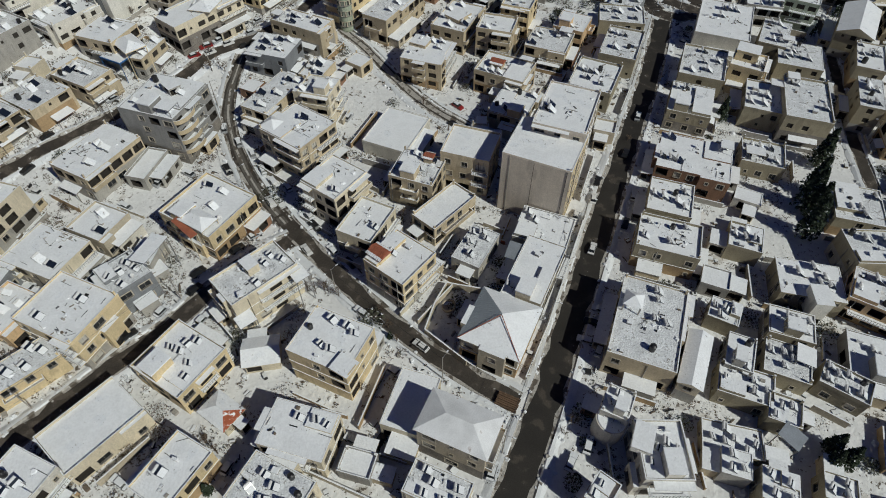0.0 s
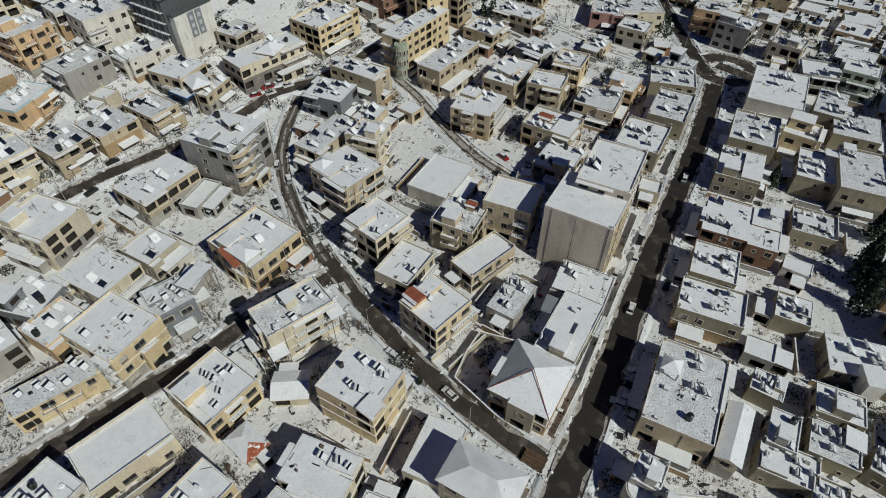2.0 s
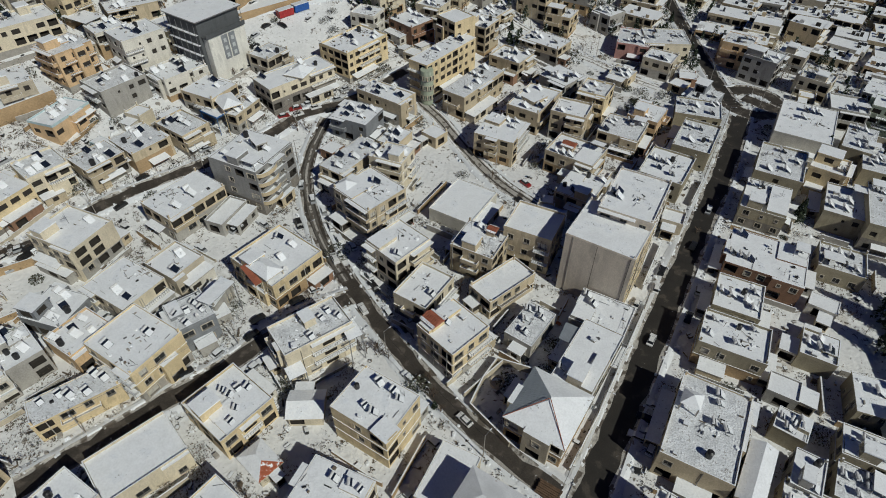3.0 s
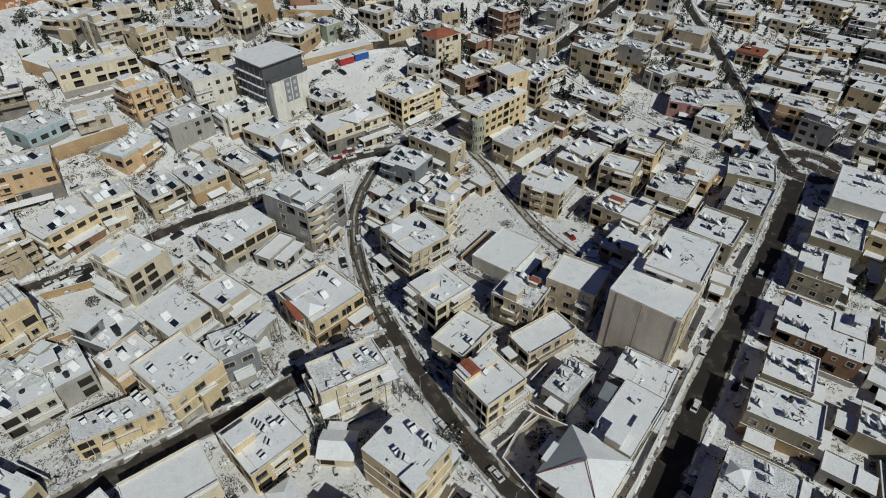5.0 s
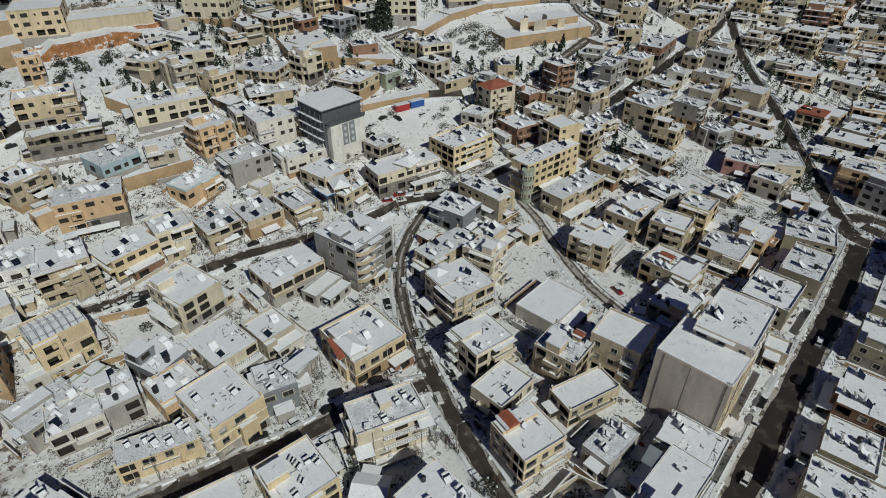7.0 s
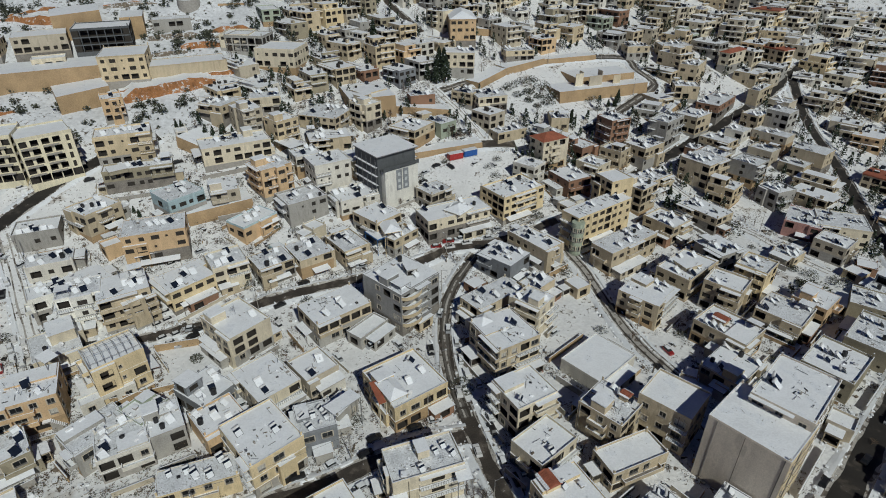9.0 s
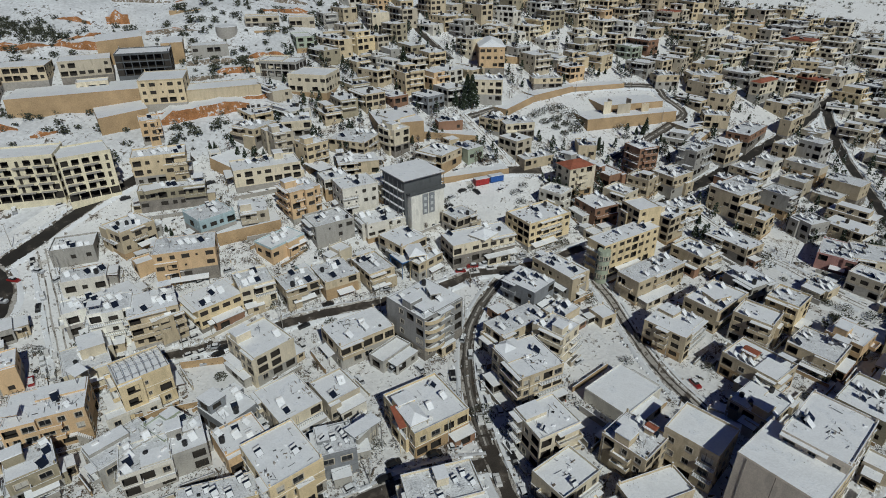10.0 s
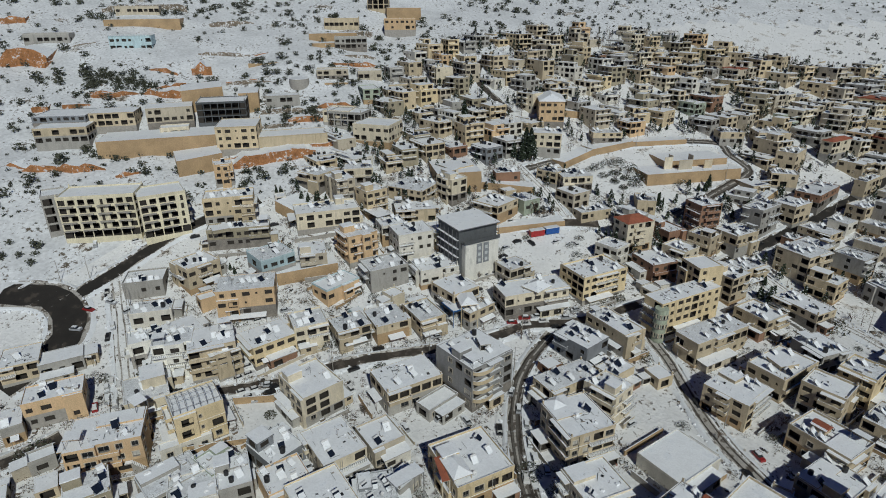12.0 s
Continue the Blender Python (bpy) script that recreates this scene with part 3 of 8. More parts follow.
        for k in range(4):
            a, b, c, dd = o[k], o[(k + 1) % 4], i[(k + 1) % 4], i[k]
            s.face([(*a, za), (*b, za), (*b, zb), (*a, zb)])
            s.face([(*a, zb), (*b, zb), (*c, zb), (*dd, zb)], 1)
            s.face([(*c, za), (*dd, za), (*dd, zb), (*c, zb)])
            s.face([(*b, za), (*a, za), (*dd, za), (*c, za)])
        if rng.random() < 0.3:
            for k, (cx, cy) in enumerate(o):
                if rng.random() < 0.7:
                    cx, cy = cx - math.copysign(0.36, cx), cy - math.copysign(0.36, cy)
                    s.box(cx - 0.17, cy - 0.17, h, cx + 0.17, cy + 0.17, zb + rng.uniform(0.4, 1.1), 0, 1)
        part("parapet", s.mesh("parapet", [tw, roof_snow]), e)
        if clutter:
            LITTER.append((e.matrix_basis.copy(), w, d, h + 0.14))
        s = Shape()
        snow_sheet(s, w - 0.3, d - 0.3, h + 0.16, rng)
        part("roof", s.mesh("roof", [rough_roof if clutter > 3 and rng.random() < 0.45 else roof_snow], True), e, "flat roof under snow")
        if head or (detail > 1 and clutter > 1 and rng.random() < 0.25):
            hw, hd, hh = min(3.4, w * 0.35), min(4.2, d * 0.4), 2.5
            hx, hy = rng.uniform(-0.25, 0.25) * w, d * 0.5 - hd * 0.5 - 0.3
            s = Shape()
            s.box(hx - hw / 2, hy - hd / 2, h, hx + hw / 2, hy + hd / 2, h + hh, 0)
            s.box(hx - hw / 2 - 0.15, hy - hd / 2 - 0.15, h + hh, hx + hw / 2 + 0.15, hy + hd / 2 + 0.15, h + hh + 0.28, 1)
            part("stair_head", s.mesh("stair_head", [wm, roof_snow]), e)
        if upper and w > 6 and d > 6:
            w2, d2 = w * rng.uniform(0.42, 0.66), d * rng.uniform(0.42, 0.7)
            ox, oy = rng.choice((-1, 1)) * ((w - w2) / 2 - 0.35), rng.choice((-1, 1)) * ((d - d2) / 2 - 0.35)
            s = Shape()
            raised_room(s, Matrix.Translation((ox, oy, 0)), w2, d2, h, rng.choice((2.5, 2.8, 3.0)), rng, PLANS[plan])
            part("upper_room", s.mesh("upper_room", [wm, recess_shade, roof_snow]), e, "set-back room on the roof")
        elif clutter > 1 and w > 7 and math.hypot(x, y) > 120 and rng.random() < 0.22:
            cw, cd = rng.uniform(2.5, 4.5), rng.uniform(2.5, 4.0)
            roof_canopy(e, rng.choice((-1, 1)) * (w / 2 - cw / 2 - 0.4), rng.choice((-1, 1)) * (d / 2 - cd / 2 - 0.4), cw, cd, h, 2.1, rng.choice((0, 0.3, 0.5)), rng.choice((steel, frame_paint, wm)))
        if n > 1 and plan in ("default", "open") and math.hypot(x, y) < 170 and rng.random() < 0.3:
            outer_stair(e, *rng.choice(sides(w, d)), h, wm, rng)
        if n > 1 and detail > 1 and math.hypot(x, y) < 125:
            for t, width in sides(w, d):
                for _ in range(rng.choice((0, 1, 2))):
                    u = rng.uniform(-0.45, 0.45) * width
                    s = Shape()
                    s.box(u - 0.06, -0.13, 0.2, u + 0.06, -0.01, h - 0.22, 0, None, t)
                    part("drainpipe", s.mesh("drainpipe", [rng.choice((frame_paint, rail_paint, shutter_paint))]), e)
        if roof == "sheet":
            for k in range(8):
                s = Shape()
                yy = -d / 2 + 0.3 + (d - 0.6) * k / 7
                pts = [(-w / 2 + 0.2 + (w - 0.4) * i / 8, yy, h + 0.5 + 1.5 * math.sin(math.pi * i / 8)) for i in range(9)]
                s.pipe(pts, 0.07)
                part("roof_hoop", s.mesh("roof_hoop", [steel]), e, "bent steel roof hoop")
            for i in (1, 3, 5, 7):
                s = Shape()
                s.tube((-w / 2 + 0.2 + (w - 0.4) * i / 8, -d / 2 + 0.3, h + 0.5 + 1.5 * math.sin(math.pi * i / 8)), (-w / 2 + 0.2 + (w - 0.4) * i / 8, d / 2 - 0.3, h + 0.5 + 1.5 * math.sin(math.pi * i / 8)), 0.06, 0.06, 5)
                part("purlin", s.mesh("purlin", [steel]), e)
        if detail > 1 and clutter and rng.random() < 0.55:
            sw, sd, sz = w * rng.uniform(0.3, 0.55), d * rng.uniform(0.35, 0.9), rng.choice((0.35, 0.5, 0.9))
            sx, sy = rng.choice((-1, 1)) * (w - sw - 0.5) / 2, rng.choice((-1, 1)) * (d - sd - 0.5) / 2
            s = Shape()
            s.box(sx - sw / 2, sy - sd / 2, h, sx + sw / 2, sy + sd / 2, h + sz + 0.15, 0, 1)
            part("roof_step", s.mesh("roof_step", [wm, roof_snow]), e, "raised part of the roof")
        if redtop:
            hx, hy, hw, hd = redtop
            s = Shape()
            s.box(hx - hw / 2, hy - hd / 2, h, hx + hw / 2, hy + hd / 2, h + 1.5, 0)
            part("stair_head", s.mesh("stair_head", [wm]), e)
            s = Shape()
            a, b, z0, z1 = hw / 2 + 0.25, hd / 2 + 0.25, h + 1.5, h + 1.5 + 0.28 * hd
            s.face([(hx - a, hy - b, z0), (hx + a, hy - b, z0), (hx + a, hy, z1), (hx - a, hy, z1)])
            s.face([(hx + a, hy + b, z0), (hx - a, hy + b, z0), (hx - a, hy, z1), (hx + a, hy, z1)])
            s.face([(hx + a, hy - b, z0), (hx + a, hy + b, z0), (hx + a, hy, z1)])
            s.face([(hx - a, hy + b, z0), (hx - a, hy - b, z0), (hx - a, hy, z1)])
            for side in (-1, 1):
                mid = 0.34
                q = [(hx - a, hy + side * b, z0 + 0.13), (hx + a, hy + side * b, z0 + 0.13), (hx + a, hy + side * b * (1 - mid), z0 + (z1 - z0) * mid + 0.13), (hx - a, hy + side * b * (1 - mid), z0 + (z1 - z0) * mid + 0.13)]
                s.face(q if side < 0 else q[::-1], 1)
            gable = part("tiled_roof", s.mesh("tiled_roof", [red_tile, roof_snow]), e, "small red tiled gable with snow at the eaves")
            m = max(5, int(hw / 0.42))
            for i in range(m):
                u = hx - a + 2 * a * (i + 0.5) / m
                s = Shape()
                s.pipe([(u, hy - b, z0 + 0.05), (u, hy, z1 + 0.06), (u, hy + b, z0 + 0.05)], 0.085)
                part("roof_tile", s.mesh("roof_tile", [red_tile]), gable)
        if clutter:
            taken = []
            for k in range(clutter):
                for _ in range(12):
                    if k < clutter * 0.5 and taken and rng.random() < 0.5:
                        px, py = taken[-1][0] + rng.uniform(1.75, 2.2), taken[-1][1] + rng.uniform(-0.5, 0.5)
                    else:
                        px, py = rng.uniform(-0.4, 0.4) * w, rng.uniform(-0.4, 0.4) * d
                    if abs(px) < w / 2 - 0.9 and abs(py) < d / 2 - 0.9 and all(math.hypot(px - a, py - b) > 1.7 for a, b in taken):
                        break
                else:
                    continue
                taken.append((px, py))
                ROOFS.append((e.matrix_basis @ Vector((px, py, h + 0.1)), rng.random() * (0.4 if k < clutter * 0.45 else 1.0), rng.choice((0, 90, 10, -15)) + turn))
    else:
        o, r = 0.45, min(w, d) * 0.23
        s = Shape()
        zt, ze = h + r, h
        a, b = w / 2 + o, d / 2 + o
        gable = roof == "gable"
        if w >= d:
            k = w / 2 - (0 if gable else d / 2) + (o if gable else 0)
            k = max(k, 0.15)
            rp, rq = (-k, 0, zt), (k, 0, zt)
            s.face([(-a, -b, ze), (a, -b, ze), rq, rp])
            s.face([(a, b, ze), (-a, b, ze), rp, rq])
            s.face([(a, -b, ze), (a, b, ze), rq], 1 if gable else 0)
            s.face([(-a, b, ze), (-a, -b, ze), rp], 1 if gable else 0)
        else:
            k = d / 2 - (0 if gable else w / 2) + (o if gable else 0)
            k = max(k, 0.15)
            rp, rq = (0, -k, zt), (0, k, zt)
            s.face([(a, -b, ze), (a, b, ze), rq, rp])
            s.face([(-a, b, ze), (-a, -b, ze), rp, rq])
            s.face([(-a, -b, ze), (a, -b, ze), rp], 1 if gable else 0)
            s.face([(a, b, ze), (-a, b, ze), rq], 1 if gable else 0)
        s.box(-a, -b, ze - 0.18, a, b, ze - 0.004, 1)
        top = {"redhip": red_tile, "rust": rust_metal, "tile": snowy_tile}.get(roof, roof_snow)
        part("roof", s.mesh("roof", [top, wm]), e, kinds[roof])
    return e


house(-59.7, 39.8, 51, 14.4, 10.0, 4.5, "cream", clutter=0)
house(-70.2, 60.6, 67, 11.8, 14.1, 9, "yellow", clutter=2)
house(-63.8, 70.1, 46, 8.1, 8.3, 7, "slate")
house(-36.9, 68.7, 134, 8.4, 14.5, 9, "cream", clutter=7)
house(-19.9, 53.4, 156, 12.1, 10.2, 10, "yellow", clutter=8)
house(-47.6, 51.6, 149, 12.0, 11.4, 6, "yellow", clutter=7)
house(-23.7, 38.1, 164, 11.6, 8.2, 7, "cream", clutter=3)
house(-43.1, 31.7, 151, 7.6, 10.6, 6, "yellow", clutter=2)
house(-26.8, 28.7, 154, 11.6, 8.2, 6, "cream", clutter=9)
house(-5.5, 44.3, 72, 11.2, 7.3, 4.5, "cream", clutter=0)
house(2.7, 38.0, 156, 11.9, 7.2, 10, "stone", "rust")
house(-14.0, 33.9, 75, 4.3, 5.6, 3, "grey", clutter=0)
house(-0.7, 28.8, 67, 5.5, 9.9, 7, "cream")
house(10.9, 58.8, 155, 11.4, 12.0, 7, "stone", "hip")
house(18.6, 71.9, 155, 8.4, 16.7, 6, "stone", clutter=2)
house(22.5, 98.3, 156, 15.3, 13.8, 17, "blank", plan="blank", clutter=0)
house(28.0, 108.0, 159, 11.8, 16.5, 19, "blank", clutter=3, trim="blank")
house(22.3, 85.1, 159, 11.8, 9.7, 4, "grey", clutter=3)
house(7.1, 80.0, 62, 10.5, 6.4, 4, "grey")
house(-8.6, 72.8, 142, 10.3, 10.2, 9, "yellow", clutter=2, redtop=(3.3, 2.4, 3.4, 3.2))
house(-16.7, 85.4, 155, 8.5, 11.1, 6, "cream", clutter=1)
house(-24.4, 95.1, 145, 10.1, 10.8, 9.5, "cream", plan="open", clutter=1)
house(-35.3, 112.8, 145, 13.4, 12.5, 9.5, "tan", plan="open", clutter=2)
house(-5.8, 100.0, 160, 10.6, 9.7, 8, "tan", clutter=7, redtop=(-1.6, -3.2, 2.0, 2.2))
house(-11.9, 118.8, 157, 12.0, 14.9, 3.8, "white", plan="blank", clutter=0)
house(6.5, 105.5, 162, 11.6, 10.5, 10.5, "tan", clutter=0)
house(0.3, 90.6, 48, 13.9, 6.8, 5, "tan", clutter=0)
house(-67.5, 118.0, 162, 14.8, 14.7, 13, "ash", clutter=9, bands=False)
house(-81.8, 105.1, 153, 11.4, 16.6, 7, "tan", plan="open", clutter=3)
house(-51.5, 88.7, 150, 14.7, 14.4, 7, "yellow", clutter=5)
house(-82.6, 76.6, 158, 13.7, 10.9, 5.5, "cream", clutter=2)
house(-100.8, 87.7, 164, 14.2, 11.6, 8, "cream", head=True, clutter=2)
house(48.0, 80.6, 161, 12.9, 9.6, 6.4, "olive", clutter=6, plan="sober")
house(51.6, 92.9, 161, 9.6, 10.6, 5.6, "olive", clutter=6, plan="sober")
house(60.8, 106.7, 160, 16.9, 13.1, 5.8, "brown", clutter=6)
house(66.0, 129.2, 159, 10.9, 13.6, 5.8, "olive", clutter=6, plan="sober")
house(74.2, 146.5, 159, 12.1, 15.9, 5.6, "olive", clutter=6, plan="sober")
house(86.9, 168.8, 158, 15.6, 21.7, 6.5, "white", plan="blank")
house(85.8, 130.4, 159, 9.6, 13.3, 5.8, "olive", clutter=6, plan="sober")
house(94.8, 126.5, 162, 11.2, 18.4, 7.7, "olive", clutter=6, plan="sober")
house(78.9, 109.6, 161, 10.1, 9.2, 4, "olive", plan="sober")
house(99.6, 161.1, 153, 7.8, 14.4, 6.6, "olive", plan="sober")
house(103.2, 150.5, 160, 12.0, 12.8, 5.8, "olive", plan="sober")
house(126.0, 165.6, 149, 9.6, 19.1, 8.2, "olive", "gable", plan="sober")
house(121.7, 147.7, 156, 7.5, 14.2, 7, "olive", plan="sober")
house(112.5, 129.0, 158, 6.0, 13.8, 8.2, "olive", plan="sober")
house(93.7, 91.5, 163, 10.5, 11.8, 5, "olive", plan="sober")
house(89.3, 77.2, 88, 9.2, 9.8, 7, "olive", plan="sober")
house(65.7, 82.3, 158, 6.9, 7.4, 4, "olive", plan="sober")
house(74.5, 70.4, 167, 12.4, 9.2, 5, "olive", clutter=6, plan="sober")
house(66.7, 59.8, 160, 8.2, 6.6, 5, "olive", clutter=6, plan="sober")
house(38.7, 59.0, 159, 12.2, 18.5, 7, "tan", clutter=6)
house(45.9, 51.8, 155, 3.7, 11.4, 6, "cream", "gable")
house(55.5, 63.4, 152, 5.8, 5.2, 4, "olive", plan="sober")
house(54.4, 47.8, 159, 9.5, 6.4, 4, "olive", clutter=6, plan="sober")
house(63.7, 52.5, 157, 8.1, 7.4, 4, "olive", clutter=6, plan="sober")
house(59.5, 42.8, 157, 5.5, 5.4, 4, "olive", plan="sober")
house(49.7, 38.4, 166, 10.1, 5.4, 2, "olive", plan="sober")
house(29.9, 42.9, 154, 4.7, 5.4, 7, "white")
house(35.5, 34.7, 179, 7.7, 9.7, 7, "white")
house(24.9, 28.5, 52, 5.1, 3.8, 6, "tan")
house(53.6, 29.7, 71, 5.3, 5.6, 5, "olive", plan="sober")
house(63.6, 29.6, 71, 4.4, 5.1, 4, "olive", plan="sober")
house(72.5, 48.0, 145, 8.4, 5.3, 4, "olive", plan="sober")
house(52.8, 156.2, 158, 10.5, 16.4, 5.8, "olive", plan="sober")
house(55.9, 172.8, 170, 13.7, 10.5, 5.8, "olive", plan="sober")
house(17.3, 142.4, 154, 14.4, 10.4, 6.6, "tan", clutter=3, redtop=(2.2, 0.4, 3.4, 3.0))
house(31.7, 158.2, 158, 12.2, 11.6, 5.6, "tan")
house(-4.7, 148.5, 161, 11.4, 12.3, 8, "tan")
house(4.5, 168.0, 155, 10.8, 16.2, 7, "tan")
house(18.8, 128.7, 155, 10.2, 12.6, 4.8, "tan")
house(-48.0, 149.1, 163, 12.2, 10.3, 6.8, "slate")
house(-42.0, 161.4, 153, 16.7, 7.9, 6.8, "tan")
house(-45.0, 130.5, 153, 8.0, 17.4, 5.8, "tan")
house(-35.4, 143.0, 158, 6.5, 9.3, 4.7, "tan")
house(42.2, 139.8, 156, 11.8, 14.4, 5.8, "olive", plan="sober")
house(-127.9, 127.6, 170, 8.5, 13.6, 4, "orange", trim="blue")
house(-152.1, 121.5, 164, 11.7, 12.4, 7.5, "blue")
house(-145.7, 105.2, 45, 17.8, 11.3, 9.1, "orange")
house(-134.0, 146.3, 156, 10.9, 11.4, 9.9, "orange", head=True)
house(-155.5, 153.6, 52, 24.2, 12.1, 5.8, "cream", head=True)
house(-119.0, 142.6, 151, 11.3, 14.0, 5.8, "grey")
house(-118.4, 158.5, 146, 11.2, 13.3, 10.4, "white")
house(-99.9, 167.6, 153, 14.4, 15.6, 16, "dark", plan="blank", clutter=0)
house(-105.7, 154.2, 148, 10.9, 14.2, 4.8, "white")
house(-71.0, 161.7, 142, 9.8, 23.5, 7.3, "cream")
house(-56.9, 182.8, 150, 12.5, 18.9, 8.2, "yellow")
house(-53.4, 213.7, 144, 8.5, 11.1, 12, "cream", "redhip")
house(-33.8, 242.5, 142, 9.2, 9.9, 12, "brown")
house(-20.0, 239.3, 152, 10.6, 12.7, 7.5, "tan")
house(-26.7, 182.9, 150, 7.5, 26.3, 11.7, "yellow", clutter=2)
house(-24.7, 197.5, 140, 9.3, 8.9, 15, "yellow", clutter=0)
house(-13.4, 223.4, 151, 8.8, 12.2, 4.9, "tan")
house(3.6, 238.2, 151, 12.9, 12.7, 9.8, "tan")
house(31.2, 236.3, 137, 8.6, 9.3, 6.6, "grey")
house(40.2, 220.3, 170, 11.7, 14.1, 5.8, "pink")
house(51.6, 221.6, 4, 15.6, 13.3, 6.6, "cream")
house(7.2, 210.5, 149, 16.1, 9.7, 5.4, "tan")
house(-4.4, 195.9, 152, 12.1, 10.0, 5.6, "tan")
house(-15.3, 173.7, 151, 8.5, 22.4, 7.7, "tan")
house(13.2, 185.1, 142, 10.9, 10.4, 6.6, "grey", plan="open")
house(34.8, 197.8, 150, 7.5, 7.4, 3.2, "tan")
house(-110.4, 114.4, 152, 9.5, 10.8, 5.4, "tan")
house(-103.5, 123.9, 150, 11.8, 10.8, 5, "tan")
house(-95.1, 132.9, 153, 12.7, 9.0, 4.8, "tan")
house(-80.9, 143.7, 164, 3.4, 11.1, 6, "tan")
house(-126.3, 95.6, 162, 11.2, 13.3, 6.2, "yellow")
house(-130.2, 83.3, 158, 7.6, 6.9, 8.2, "tan")
house(-117.4, 64.2, 157, 9.8, 11.7, 10, "yellow", "sheet", clutter=0)
house(-127.1, 47.2, 141, 11.2, 16.1, 9, "orange", clutter=4)
house(-153.6, 47.8, 149, 8.2, 13.6, 7, "orange")
house(-143.0, 76.2, 49, 10.6, 8.5, 10.0, "bright", plan="open")
house(-134.5, 82.4, 56, 12.7, 11.3, 10.0, "tan")
house(-153.1, 73.1, 61, 8.4, 7.7, 7.3, "bright", plan="open")
house(-179.3, 91.0, 48, 12.3, 9.8, 4, "grey")
house(-165.9, 84.1, 49, 12.2, 7.7, 4.2, "white", plan="open")
house(-169.2, 103.6, 173, 10.7, 11.9, 7, "tan")
house(-215.0, 100.4, 44, 25.5, 12.9, 15, "straw", plan="shell", clutter=0)
house(-199.6, 113.5, 64, 15.8, 13.6, 15, "straw", plan="shell", clutter=0)
house(-230.2, 91.0, 64, 7.8, 9.5, 13, "grey", plan="frame", clutter=0)
house(-185.0, 132.1, 48, 18.0, 10.4, 10, "sand")
house(-172.3, 125.1, 46, 21.8, 6.7, 6.4, "olive")
house(-174.7, 169.8, 180, 11.6, 12.3, 5.6, "tan")
house(-162.7, 182.0, 44, 11.3, 9.3, 6.4, "cream", plan="open")
house(-138.4, 188.6, 5, 16.2, 15.4, 4.8, "tan")
house(-130.0, 176.7, 43, 15.6, 10.4, 5, "tan")
house(-105.4, 199.3, 171, 12.5, 13.8, 5.8, "tan")
house(-113.1, 223.0, 43, 10.9, 6.4, 4, "brown")
house(-87.1, 236.6, 42, 13.3, 10.7, 6.4, "cream")
house(-97.0, 235.4, 172, 10.0, 8.6, 4.8, "tan")
house(-72.9, 222.9, 144, 6.5, 14.2, 3.2, "tan")
house(-56.8, 242.1, 24, 7.5, 10.1, 4.7, "tan")
house(-109.1, 255.4, 21, 14.3, 12.4, 9.5, "cream")
house(-121.1, 285.8, 28, 12.5, 24.0, 10, "orange", "hip")
house(-14.1, 258.0, 159, 8.2, 14.5, 10.5, "grey")
house(-4.3, 274.9, 154, 10.3, 12.0, 7.5, "tan")
house(3.7, 296.6, 163, 10.2, 22.5, 5.8, "brown")
house(-11.2, 301.0, 15, 11.0, 10.1, 5.6, "tan")
house(22.3, 319.5, 159, 4.9, 18.0, 6.6, "tan")
house(-10.4, 320.1, 169, 8.9, 15.9, 7.5, "tan")
house(6.8, 342.6, 153, 5.4, 16.4, 9.5, "cream", "redhip")
house(-22.1, 335.0, 27, 15.3, 11.5, 6.6, "tan")
house(-39.3, 323.0, 32, 11.9, 8.4, 5.6, "tan")
house(-89.5, 282.7, 35, 14.5, 7.9, 4.8, "tan")
house(-97.5, 48.8, 144, 8.9, 10.2, 6, "white")
house(-94.0, 56.4, 146, 9.7, 7.5, 6, "grey")
house(-77.6, 49.5, 135, 6.3, 15.4, 5, "yellow")
house(-62.9, 78.0, 173, 5.0, 7.0, 4, "grey", clutter=0)
house(-294.0, 131.8, 41, 22.4, 19.2, 5, "slate", clutter=0)
house(-282.5, 124.4, 46, 21.2, 15.2, 6.5, "tan", plan="open", clutter=0)
house(-278.5, 145.7, 46, 19.1, 14.3, 6, "tan", plan="open", clutter=0)
house(-263.0, 163.5, 54, 20.2, 14.6, 6.5, "stone", plan="open", clutter=0)
house(-244.3, 179.6, 46, 22.1, 16.2, 9, "dark", plan="frame", clutter=0)
house(-222.1, 169.7, 43, 17.5, 19.3, 9.5, "sand", clutter=0)
house(-235.4, 209.2, 48, 16.6, 8.2, 3.5, "grey", clutter=0)
house(-195.5, 214.7, 16, 17.9, 12.1, 6.4, "grey", plan="frame", clutter=0)
house(-177.2, 213.7, 14, 18.4, 15.8, 7.5, "cream", clutter=0)
house(-208.3, 184.8, 50, 36.2, 13.3, 3.5, "tan", plan="blank", clutter=0)
house(-201.5, 214.7, 24, 13.2, 13.5, 5, "cream", clutter=0)
house(-204.9, 241.2, 50, 8.7, 15.0, 5, "green", plan="open", clutter=0)
house(-250.6, 156.5, 52, 12.2, 7.5, 3.5, "cream", clutter=0)
house(-205.6, 146.3, 55, 7.4, 8.9, 8, "orange", clutter=1)
house(-176.5, 50.0, 60, 9.6, 10.7, 5, "tan", clutter=1)
house(-169.1, 57.1, 62, 11.1, 7.1, 4, "grey", clutter=0)
house(-155.3, 37.7, 67, 4.7, 8.2, 5, "grey", clutter=1)
house(-105.3, 48.4, 167, 8.4, 12.3, 6, "grey", clutter=4)
house(-100.2, 57.2, 174, 7.7, 7.4, 6, "green", clutter=2)
house(-114.6, 58.4, 154, 2.9, 11.9, 3.2, "white", clutter=0)
house(-71.5, 105.1, 167, 5.2, 10.5, 3, "grey", clutter=0)
